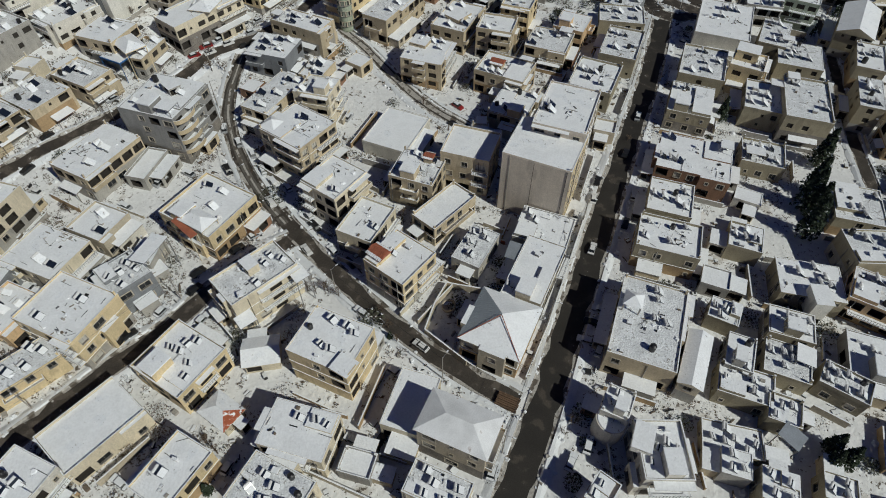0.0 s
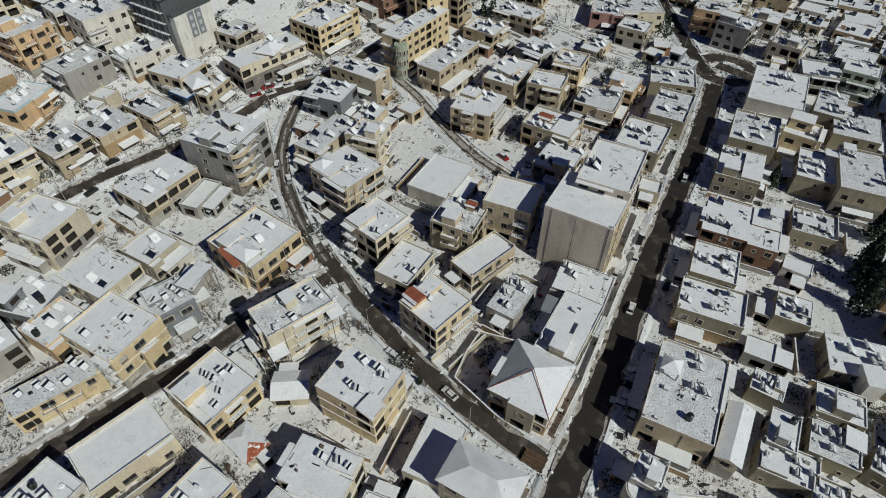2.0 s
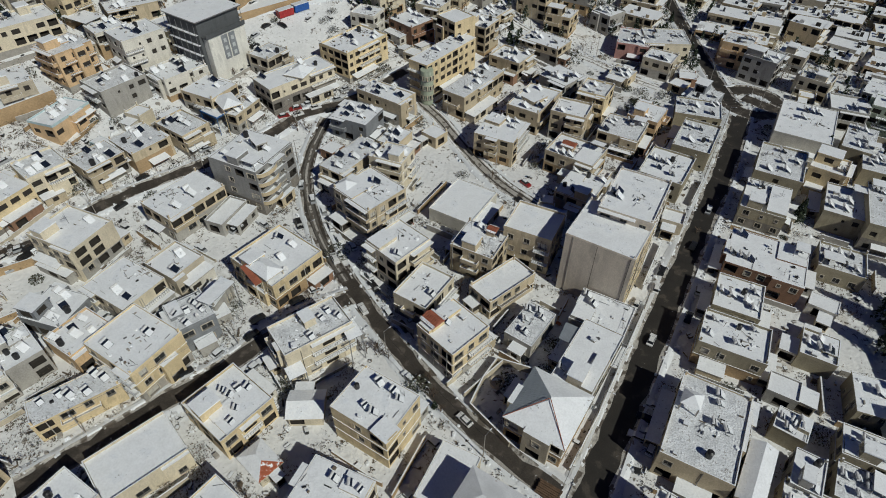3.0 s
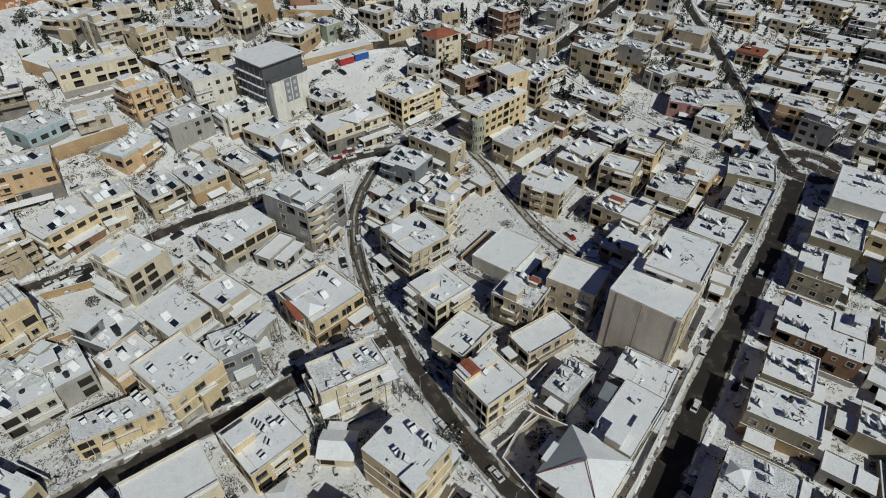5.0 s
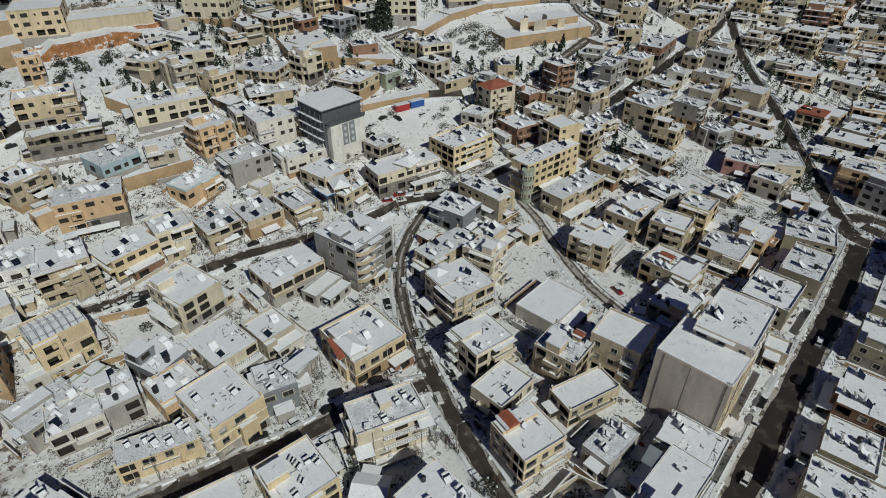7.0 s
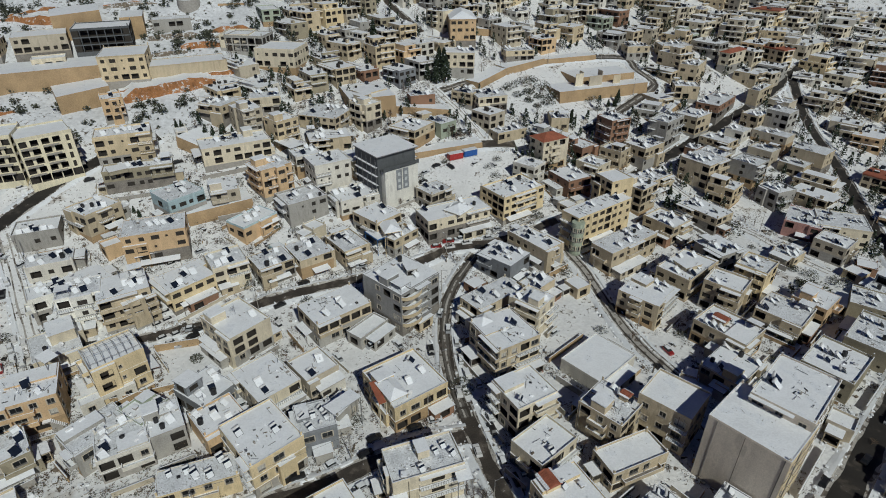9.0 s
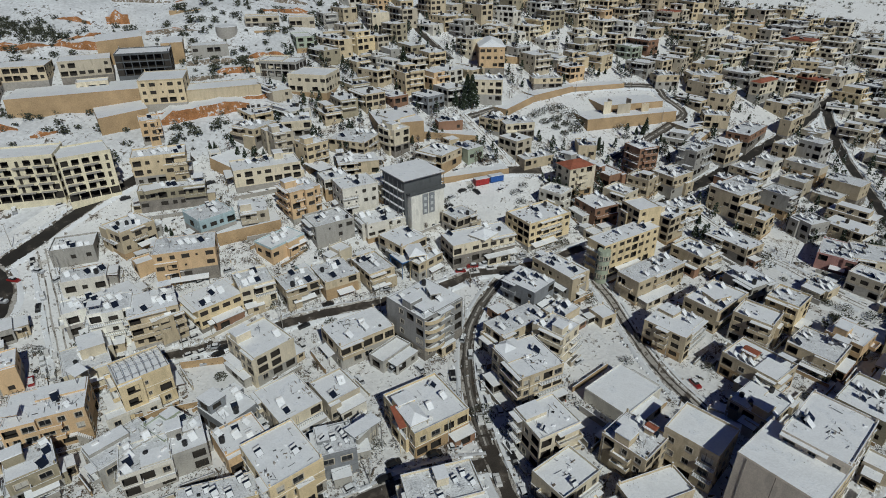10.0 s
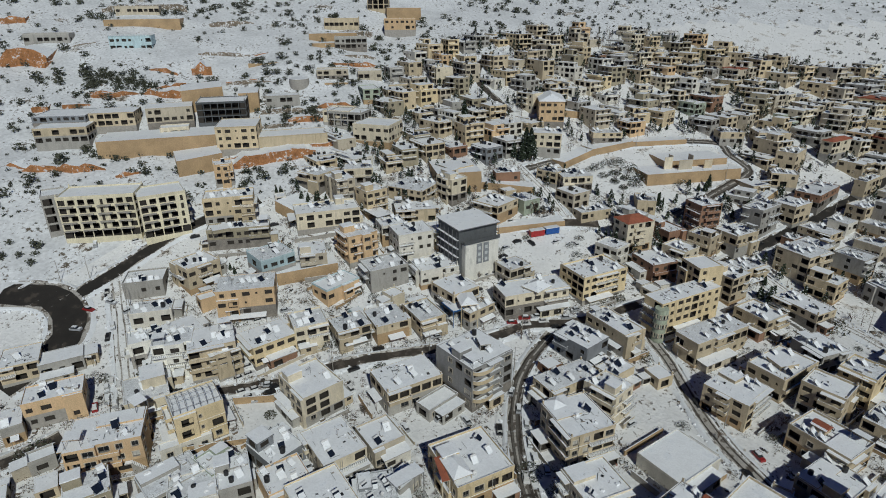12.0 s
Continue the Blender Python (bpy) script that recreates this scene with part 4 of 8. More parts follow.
house(-38.9, 43.1, 56, 4.3, 6.0, 3, "cream", "hip")
house(-34.2, 55.0, 100, 5.5, 6.3, 3, "cream", "gable")
house(71.3, 96.1, 153, 5.9, 4.3, 3, "white", clutter=0)
house(55.0, 53.7, 156, 4.9, 7.4, 5, "grey", clutter=3)
house(48.3, 33.7, 163, 4.8, 4.5, 4, "grey", clutter=3)

house(-341.3, 197.5, 46, 22, 11, 7.5, "blue", clutter=0)
house(-383.6, 173.1, 44, 24, 9, 4, "grey", plan="open", clutter=0)
house(-250.8, 281.3, 40, 19, 10, 6, "grey", plan="open", clutter=0)
house(-276.5, 302.6, 38, 22, 9, 4.5, "tan", plan="open", clutter=0)
house(-245.7, 324.4, 34, 20, 10, 6.5, "orange", clutter=0)
house(-278.2, 343.2, 36, 15, 9, 6, "tan", plan="frame", clutter=0)
house(-385.0, 231.3, 46, 26, 9, 4, "stone", plan="open", clutter=0)
house(-232.6, 244.3, 42, 17, 10, 5, "stone", plan="open", clutter=0)
house(-218.3, 258.6, 40, 13, 9, 4, "stone", plan="open", clutter=0)
house(20.9, 294.7, 154, 8.0, 9.0, 6.2, "tan", "flat", "open", 4, False, detail=1)
house(31.6, 295.9, 154, 10.0, 9.0, 10.5, "grey", "flat", "default", 4, False, detail=1)
house(7.7, 266.2, 154, 13.0, 9.0, 5.0, "tan", "flat", "default", 4, False, detail=1)
house(6.7, 251.2, 154, 11.0, 9.0, 6.2, "cream", "flat", "open", 4, False, detail=1)
house(29.3, 283.5, 154, 15.0, 8.0, 6.0, "stone", "flat", "sober", 4, False, detail=1)
house(15.2, 281.9, 154, 8.0, 8.0, 3.6, "white", "flat", "default", 4, False, detail=1)
house(20.2, 249.4, 154, 11.0, 10.0, 8.2, "grey", "flat", "open", 4, False, detail=1)
house(44.7, 273.8, 154, 13.0, 10.0, 8.5, "tan", "flat", "sober", 4, False, detail=1)
house(32.7, 318.9, 154, 10.0, 9.0, 4.2, "stone", "flat", "default", 4, False, detail=1)
house(26.2, 270.4, 154, 10.0, 8.0, 4.4, "stone", "flat", "default", 4, False, detail=1)
house(38.6, 266.3, 154, 10.0, 8.0, 4.4, "tan", "flat", "default", 4, False, detail=1)
house(-1.2, 255.6, 154, 5.0, 6.0, 3.6, "brown", "flat", "default", 4, False, detail=1)


# ---- free ground ----
def road_gap(x, y):
    p = Vector((x, y))
    best = 99.0
    for line, width in ROADS:
        if abs(line[0].x - x) > 400:
            continue
        for i in range(0, len(line), 2):
            best = min(best, (line[i] - p).length - width / 2)
    return best


def house_gap(x, y):
    """How far a point lies outside the nearest ground plan; negative inside."""
    best = 99.0
    for hx, hy, a, w, d in FOOT:
        dx, dy = x - hx, y - hy
        if abs(dx) > 30 or abs(dy) > 30:
            continue
        u, v = dx * math.cos(a) + dy * math.sin(a), -dx * math.sin(a) + dy * math.cos(a)
        best = min(best, max(abs(u) - w / 2, abs(v) - d / 2))
    return best


def inside(poly, x, y):
    c = False
    for (ax, ay), (bx, by) in zip(poly, poly[1:] + poly[:1]):
        if (ay > y) != (by > y) and x < (bx - ax) * (y - ay) / (by - ay) + ax:
            c = not c
    return c


TOWN = [(-180, 150), (-182, 176), (-202, 208), (-216, 286), (-214, 326), (-200, 356), (-174, 384), (-146, 408), (-114, 440), (-53, 446), (26, 478), (100, 470),
        (190, 420), (270, 300), (270, 20), (-60, 10), (-165, 20), (-172, 60), (-190, 100)]
OPEN = [[(-38, 155), (-29, 152), (-13, 134), (-2, 131), (-14, 126), (-22, 124), (-29, 122), (-34, 134)],
        [(-90, 180), (-66, 205), (-76, 212), (-104, 188)], [(14, 176), (40, 176), (46, 210), (20, 208), (4, 192)],
        [(-112, 236), (-98, 258), (-70, 296), (-50, 312), (-22, 306), (-22, 288), (-56, 252), (-82, 236)],
        [(-232, 90), (-200, 104), (-184, 118), (-176, 108), (-184, 84), (-196, 72), (-225, 62)], [(-112, 150), (-86, 160), (-84, 178), (-96, 186), (-112, 176)],
        [(17.0, 38.0), (22.0, 43.0), (27.0, 40.0), (24.0, 32.0), (16.0, 30.0)],
        [(62, 185), (72, 180), (90, 184), (90, 196), (72, 202)], [(66, 88), (86, 98), (96, 84), (84, 74)], [(59, 28), (75, 28), (75, 42), (59, 42)], [(88, 84), (99, 84), (101, 112), (88, 112)],
        [(-102, 161), (-83, 170), (-64, 197), (-65, 212), (-78, 209), (-100, 193), (-109, 173)],
        [(-117, 75), (-104, 86), (-93, 76), (-104, 67)],
        [(-97, 74), (-87, 81), (-79, 68), (-89, 63)],
        [(-82, 90), (-68, 108), (-60, 101), (-71, 86)],
        [(-126, 89), (-112, 107), (-107, 103), (-118, 86)],
        [(-30, 147), (-20, 145), (-10, 133), (-21, 123), (-30, 134)],
        [(12, 196), (36, 216), (55, 199), (49, 173), (26, 175)],
        [(14, 227), (38, 212), (52, 208), (53, 219), (28, 233)]]


# ---- terraces and retaining walls ----
def terrace(ax, ay, bx, by, high, face, label, rough=0.0):
    """A walled step in the slope: an upright face along a line, level snow behind it."""
    a, b = Vector((ax, ay)), Vector((bx, by))
    d = (b - a).normalized()
    back = Vector((-d.y, d.x))
    n = max(3, int((b - a).length / 2.5))
    rows = []
    for i in range(n + 1):
        p = a + (b - a) * i / n
        z = ground(p.x, p.y)
        j = [rough * noise.noise(Vector((p.x * 0.25, p.y * 0.25, k * 3.1))) for k in range(3)]
        end = min(1.0, 0.35 + min(i, n - i) * 0.3) if rough else 1.0
        top = z + high * end + rough * 1.1 * noise.noise(Vector((p.x * 0.2, p.y * 0.2, 9))) + rough * 0.7 * noise.noise(Vector((p.x * 0.7, p.y * 0.7, 4)))
        e = p + back * high * 2.7
        rows.append([(p.x + back.x * j[0], p.y + back.y * j[0], z - 3), (p.x + back.x * (0.3 + j[1]), p.y + back.y * (0.3 + j[1]), z + high * 0.5),
                     (p.x + back.x * (0.6 + j[2]), p.y + back.y * (0.6 + j[2]), top), (p.x + back.x * 1.1, p.y + back.y * 1.1, top + 0.02),
                     (e.x, e.y, max(top, ground(e.x, e.y) - 0.3))])
    s = Shape()
    for r, q in zip(rows, rows[1:]):
        for k in range(4):
            s.face([r[k], q[k], q[k + 1], r[k + 1]], 0 if k < 2 else 1)
    for r, flip in ((rows[0], False), (rows[-1], True)):
        f = [r[0], r[2], r[4], (r[4][0], r[4][1], r[0][2] - 2)]
        s.face(f[::-1] if flip else f, 0)
    tagged(new("retaining_wall", s.mesh("retaining_wall", [face, roof_snow])), label, "retaining wall", kind="structure")


WALL = "tan stone retaining wall with snow on top"
CUT = "bare red earth cutting in the snowy slope"
ROW = "low tumbled stone terrace wall half under snow"
terrace(-258.6, 123.5, -225.6, 159.1, 7.5, masonry, WALL)
terrace(-221.1, 135.7, -211.9, 151.5, 7.6, masonry, WALL)
terrace(-130.8, 194.9, -117.2, 208.3, 9.0, masonry, WALL)
terrace(-118.2, 210.0, -98.3, 220.9, 3.1, masonry, WALL)
terrace(-60.7, 258.8, -27.2, 292.4, 5.2, masonry, WALL)
terrace(-57.2, 274.0, -34.5, 296.5, 5.6, masonry, WALL)
terrace(-17.5, 268.0, -10.5, 290.5, 2.6, masonry, WALL)
terrace(-95.4, 247.3, -89.0, 266.0, 3.1, masonry, WALL)
terrace(-89.0, 266.0, -76.2, 285.8, 3.3, masonry, WALL)
terrace(-76.2, 285.8, -55.5, 306.2, 2.8, masonry, WALL)
terrace(-114.5, 291.1, -82.6, 309.2, 3.5, masonry, WALL)
terrace(-377.9, 202.6, -347.2, 233.4, 5.4, masonry, WALL)
terrace(-275.1, 270.9, -254.9, 291.6, 4.9, masonry, WALL)
terrace(-265.1, 262.7, -251.6, 277.0, 4.4, masonry, WALL)
terrace(-266.3, 337.1, -249.3, 353.2, 5.0, masonry, WALL)
terrace(-265.8, 172.3, -254.8, 188.3, 9.0, masonry, WALL)
terrace(-245.3, 189.7, -238.9, 196.7, 8.0, masonry, WALL)
terrace(-275.7, 222.9, -253.4, 246.4, 2.8, masonry, WALL)
terrace(-229.2, 233.8, -220.1, 242.5, 2.6, masonry, WALL)
terrace(-98.5, 188.5, -78.8, 209.5, 2.5, masonry, WALL)
terrace(-175.5, 145.3, -162.6, 145.5, 4.4, masonry, WALL)
terrace(-145.3, 117.4, -132.7, 134.3, 4.4, masonry, WALL)
terrace(-373.1, 140.3, -357.4, 156.9, 9.0, earth, CUT, 1.1)
terrace(-292.9, 198.8, -287.2, 207.3, 5.9, earth, CUT, 1.1)
terrace(-308.4, 150.6, -274.2, 182.2, 3.0, earth, CUT, 1.1)
terrace(-272.0, 97.6, -247.3, 119.6, 4.3, earth, CUT, 1.1)
terrace(-242.0, 248.0, -222.4, 269.0, 4.4, earth, CUT, 1.1)
terrace(-257.1, 252.7, -230.1, 278.8, 2.8, rubble, ROW, 0.7)
terrace(-283.4, 234.1, -270.9, 246.3, 2.5, earth, CUT, 1.1)
terrace(-269.8, 201.9, -252.0, 219.0, 2.6, rubble, ROW, 0.7)
terrace(-236.1, 194.0, -217.9, 210.9, 1.8, rubble, ROW, 0.7)
terrace(-218.1, 215.1, -203.6, 228.9, 2.1, earth, CUT, 1.1)
terrace(-219.2, 196.4, -204.3, 210.3, 2.7, earth, CUT, 1.1)
terrace(-208.5, 153.7, -189.2, 183.8, 5.4, earth, CUT, 1.1)
terrace(-240.9, 119.8, -235.8, 127.9, 3.1, earth, CUT, 1.1)
terrace(-196.7, 186.4, -183.5, 199.8, 2.2, earth, CUT, 1.1)
terrace(-318.8, 127.3, -314.1, 132.7, 2.0, earth, CUT, 1.1)
terrace(-431.2, 169.3, -422.7, 179.7, 3.1, earth, CUT, 1.1)
terrace(-367.1, 176.8, -357.1, 191.0, 2.4, rubble, ROW, 0.7)
terrace(-404.0, 217.4, -369.9, 255.3, 3.1, rubble, ROW, 0.7)
terrace(-338.3, 247.6, -318.9, 266.9, 2.0, rubble, ROW, 0.7)
terrace(-268.4, 220.3, -244.2, 243.4, 1.7, rubble, ROW, 0.7)
terrace(-309.4, 215.8, -287.4, 233.5, 1.8, rubble, ROW, 0.7)
terrace(-271.5, 293.8, -254.6, 307.0, 1.6, rubble, ROW, 0.7)
terrace(-310.8, 137.7, -302.0, 146.6, 1.7, earth, CUT, 1.1)
terrace(-204.4, 243.8, -186.8, 260.5, 1.6, rubble, ROW, 0.7)
terrace(-184.2, 227.3, -176.2, 235.4, 1.8, rubble, ROW, 0.7)
terrace(-312.6, 181.0, -296.7, 192.6, 3.5, earth, CUT, 1.1)
terrace(-367.8, 147.7, -356.6, 155.0, 3, earth, CUT, 1.1)
terrace(-293.8, 165.4, -285.9, 189.6, 2, earth, CUT, 1.1)
terrace(-287.4, 233.5, -273.2, 246.3, 2, rubble, ROW, 0.7)
terrace(-199.1, 256.6, -176.2, 272.2, 1.8, rubble, ROW, 0.7)
terrace(-270.7, 202.8, -254.5, 219.4, 2.2, earth, CUT, 1.1)
terrace(-250.1, 257.0, -231.8, 278.3, 2.0, rubble, ROW, 0.7)
terrace(-215.1, 211.9, -200.4, 220.6, 2, rubble, ROW, 0.7)
terrace(-215.2, 158.0, -199.8, 166.7, 3, earth, CUT, 1.1)
terrace(-282.5, 95.1, -268.5, 101.4, 3, earth, CUT, 1.1)
terrace(-226.6, 181.6, -215.3, 196.3, 1.6, rubble, ROW, 0.7)
terrace(-313.0, 150.4, -293.8, 165.4, 2.2, earth, CUT, 1.1)
terrace(-291.7, 168.7, -277.1, 182.8, 1.8, rubble, ROW, 0.7)
terrace(-247.6, 176.0, -238.2, 188.7, 1.5, rubble, ROW, 0.7)

# ---- the rest of the town ----
PALETTE = ["tan"] * 8 + ["cream"] * 5 + ["stone"] * 5 + ["sand"] * 5 + ["grey"] * 6 + ["olive"] * 3 + ["white"] * 4 + ["yellow"] * 3 + ["orange"] * 2 + ["slate", "green", "brown"]
FAR_COLOURS = ["tan", "cream", "stone", "sand", "grey", "olive", "white", "yellow", "orange", "slate", "green", "brown", "pink"]
FAR = Shape()
FAR_MATS = [wall_material(c) for c in FAR_COLOURS] + [recess_shade, roof_snow, metal_white, panel_glass, red_tile]
# DARK: room shade painted into the openings; some roof boxes share it
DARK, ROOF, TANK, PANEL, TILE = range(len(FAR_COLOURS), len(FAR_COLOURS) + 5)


def far_block(m, w, d, z0, h, colour, rng, skirt, plan):
    n = max(1, round(h / 3.1))
    for t, width in sides(w, d):
        t = m @ t
        FAR.face([tuple(t @ Vector(p)) for p in ((-width / 2, 0, z0 - skirt), (width / 2, 0, z0 - skirt), (width / 2, 0, z0), (-width / 2, 0, z0))], colour)
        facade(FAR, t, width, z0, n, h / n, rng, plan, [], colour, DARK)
        FAR.face([tuple(t @ Vector(p)) for p in ((-width / 2, 0, z0 + h), (width / 2, 0, z0 + h), (width / 2, 0, z0 + h + 0.35), (-width / 2, 0, z0 + h + 0.35))], colour)
    FAR.face([tuple(m @ Vector((x * w / 2, y * d / 2, z0 + h + 0.3))) for x, y in ((-1, -1), (1, -1), (1, 1), (-1, 1))], ROOF)


def far_house(x, y, turn, w, d, h, rng):
    m = pose(x, y, ground(x, y) - 0.6, 0, 0, turn)
    FOOT.append((x, y, radians(turn), w, d))
    colour = FAR_COLOURS.index(rng.choice(PALETTE))
    plan = open_plan if rng.random() < 0.35 else default_plan
    far_block(m, w, d, 0, h, colour, rng, 4, plan)
    top = h
    if rng.random() < 0.22:
        w2, d2 = w * rng.uniform(0.4, 0.8), d * rng.uniform(0.45, 0.8)
        far_block(m @ pose(rng.uniform(-0.5, 0.5) * (w - w2), rng.uniform(0, 0.5) * (d - d2), 0), w2, d2, h, rng.choice((2.4, 3.0)), colour, rng, 0, plan)
    if rng.random() < 0.85:
        t, width = sorted(sides(w, d), key=lambda q: (m.to_3x3() @ q[0].to_3x3() @ Vector((0, -1, 0))).dot(Vector((0.35, -0.94, 0))))[-1 if rng.random() < 0.7 else -2]
        half, shift = width * rng.uniform(0.25, 0.5), rng.uniform(-0.12, 0.12) * width
        for k in range(1, max(2, round(h / 3.1)) + 1):
            FAR.box(shift - half, -1.5, k * 3 - 0.2, shift + half, 0.05, k * 3 + rng.choice((0.0, 0.1, 0.75)), colour, ROOF, m @ t)
    if rng.random() < 0.006 and math.hypot(x, y) > 270:
        FAR.box(-w * 0.52, -d * 0.52, h + 0.3, w * 0.52, d * 0.52, h + 0.9, TILE, None, m)
    for _ in range(rng.choice((3, 4, 6, 8))):
        px, py, pw, pd = rng.uniform(-0.42, 0.42) * w, rng.uniform(-0.4, 0.4) * d, rng.uniform(0.3, 1.0), rng.uniform(0.25, 0.6)
        FAR.box(px - pw, py - pd, top + 0.28, px + pw, py + pd, top + rng.uniform(0.8, 1.9), rng.choice((TANK, PANEL, PANEL, DARK, DARK, colour)), ROOF if rng.random() < 0.45 else None, m)


def grid(rng, du, dv, ju, jv):
    """Spots on a shaken grid along the streets, nearest first."""
    c, s = math.cos(radians(156)), math.sin(radians(156))
    spots = []
    for j in range(-75, 25):
        for i in range(-70, 70):
            u, v = i * du + rng.uniform(-ju, ju), j * dv + rng.uniform(-jv, jv)
            x, y = u * c - v * s, u * s + v * c
            if y > 12 and inside(TOWN, x, y) and not any(inside(o, x, y) for o in OPEN):
                spots.append((math.hypot(x, y), x, y))
    return sorted(spots)


def fill_town():
    rng = random.Random(11)
    for reach, x, y in grid(rng, 10.2, 8.0, 2.0, 1.6):
        if reach > 240:
            break
        hg, rg = house_gap(x, y), road_gap(x, y)
        turn = 156 + rng.gauss(0, 7)
        if rg < 6.0 or hg < 5.4:
            if hg > 4.0 and rg > 3.8 and rng.random() < 0.6:
                w, d = rng.uniform(4.2, 6.0), rng.uniform(4, 5.5)
                house(x, y, turn, w, d, rng.choice((2.8, 3.0, 3.4)), rng.choice(PALETTE), "flat", "default", 0, False, detail=1)
            continue
        w, d = min(rng.uniform(8.5, 12.5), 2 * min(hg, rg) - 1.5), min(rng.uniform(8, 11), 2 * min(hg, rg) - 1.5)
        house(x, y, turn, w, d, rng.choice((3.4, 4.5, 6.2) if reach < 130 else (4.5, 6.4, 6.6, 9.0)), rng.choice(PALETTE), "flat", rng.choice(("default", "open")), rng.choice((2, 4, 6)), rng.random() < 0.3, detail=2 if reach < 150 else 1, upper=rng.random() < 0.25)
    rng = random.Random(12)
    for reach, x, y in grid(rng, 15.0, 11.5, 3.2, 2.4):
        hg, rg = house_gap(x, y), road_gap(x, y)
        if reach < 236 or rng.random() < 0.1 or rg < 3.6 or hg < 3.4:
            continue
        w, d = min(rng.uniform(10, 16.5), 2 * min(hg, rg + 1) + 3.5), min(rng.uniform(8, 11.0), 2 * min(hg, rg + 1) - 0.3)
        far_house(x, y, 156 + rng.gauss(0, 7), w, d, rng.choice((3.2, 3.4, 3.4, 5.6, 5.8, 6.0, 6.4, 8.6)), rng)
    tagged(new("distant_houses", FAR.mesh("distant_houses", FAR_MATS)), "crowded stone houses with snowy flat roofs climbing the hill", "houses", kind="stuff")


fill_town()


def add_storeys():
    """Low side rooms that stand against some of the houses."""
    rng = random.Random(5)
    for hx, hy, a, w, d in list(FOOT):
        if math.hypot(hx, hy) > 215:
            continue
        for k in range(4):
            if rng.random() > 0.36:
                continue
            half, length = (d / 2, w) if k % 2 == 0 else (w / 2, d)
            o, aw = rng.uniform(2.2, 3.6), length * rng.uniform(0.35, 0.8)
            t = a + (-math.pi / 2, 0, math.pi / 2, math.pi)[k]
            sx = rng.uniform(-0.5, 0.5) * (length - aw)
            px = hx + math.cos(t) * (half + o / 2 + 0.02) - math.sin(t) * sx
            py = hy + math.sin(t) * (half + o / 2 + 0.02) + math.cos(t) * sx
            ex, ey = hx + math.cos(t) * (half + o + 1.2), hy + math.sin(t) * (half + o + 1.2)
            if road_gap(ex, ey) < 1.5 or any(abs(ex - q[0]) < 30 and q[0] != hx and house_gap_one(q, ex, ey) < 1.0 for q in FOOT):
                continue
            annex(px, py, math.degrees(t) + 90, aw, o, rng)


def house_gap_one(q, x, y):
    dx, dy = x - q[0], y - q[1]
    u, v = dx * math.cos(q[2]) + dy * math.sin(q[2]), -dx * math.sin(q[2]) + dy * math.cos(q[2])
    return max(abs(u) - q[3] / 2, abs(v) - q[4] / 2)


SHED_LABELS = {"grey": "low grey block shed under snow beside a house", "tan": "low tan stone side room with a snowy roof", "white": "low whitewashed side room under snow",
               "stone": "low stone side room with a snowy roof", "cream": "low cream side room with a snowy roof", "brown": "low brown shed under snow beside a house"}


def annex(x, y, turn, w, d, rng):
    h = rng.uniform(2.2, 3.2)
    colour = rng.choice(("grey", "tan", "tan", "stone", "cream", "white", "brown"))
    e = new("shed")
    e.matrix_basis = pose(x, y, ground(x, y), 0, 0, turn)
    tagged(e, SHED_LABELS[colour], "shed", "sheds beside the houses")
    s = Shape()
    spots = []
    for t, width in sides(w, d):
        s.face([tuple(t @ Vector(p)) for p in ((-width / 2, 0, -4), (width / 2, 0, -4), (width / 2, 0, 0), (-width / 2, 0, 0))])
        facade(s, t, width, 0, 1, h, rng, default_plan, spots)
    part("wall", s.mesh("wall", [wall_material(colour), recess_shade]), e)
    s = Shape()
    k, dz = 0.2, rng.choice((0, 0, 0.25))
    c = [(-w / 2 - k, -d / 2 - k, h), (w / 2 + k, -d / 2 - k, h), (w / 2 + k, d / 2 + k, h + dz), (-w / 2 - k, d / 2 + k, h + dz)]
    up = [(p[0], p[1], p[2] + 0.2) for p in c]
    s.face(up)
    s.face(c[::-1])
    for i in range(4):
        s.face([c[i], c[(i + 1) % 4], up[(i + 1) % 4], up[i]], 1)
    part("roof", s.mesh("roof", [roof_snow, concrete]), e, "snowy slab roof")


add_storeys()


# ---- roof things ----
def make_heater():
    e = new("solar_heater")
    tagged(e, "white solar heater tank with a dark tilted panel", "solar heater", "solar heaters on the roofs")
    s = Shape()
    for x in (-0.55, 0.55):
        s.tube((x, 0.5, 0), (x, 0.5, 1.25), 0.03, 0.03, 5)
        s.tube((x, -0.9, 0.05), (x, 0.5, 1.1), 0.03, 0.03, 5)
        s.tube((x, -0.9, 0.0), (x, 0.5, 0.02), 0.03, 0.03, 5)
    s.tube((-0.55, 0.5, 1.1), (0.55, 0.5, 1.1), 0.03, 0.03, 5)
    part("stand", s.mesh("stand", [steel]), e)
    s = Shape()
    s.tube((-0.75, 0.62, 1.35), (0.75, 0.62, 1.35), 0.3, 0.3, 12)
    part("tank", s.mesh("tank", [metal_white], False), e, "white enamelled tank")
    s = Shape()
    s.box(-0.8, -0.95, 0, 0.8, 0.95, 0.09, 1, 0, Matrix.Translation((0, -0.25, 0.62)) @ Matrix.Rotation(radians(38), 4, "X"))
    panel = part("panel", s.mesh("panel", [panel_glass, steel]), e, "dark glass panel")
    s = Shape()
    s.box(-0.72, -0.9, 0.09, 0.72, 0.35, 0.16, 0, 0, Matrix.Translation((0, -0.25, 0.62)) @ Matrix.Rotation(radians(38), 4, "X"))
    part("snow_sheet", s.mesh("snow_sheet", [snow]), panel, "slipping sheet of snow")
    return e


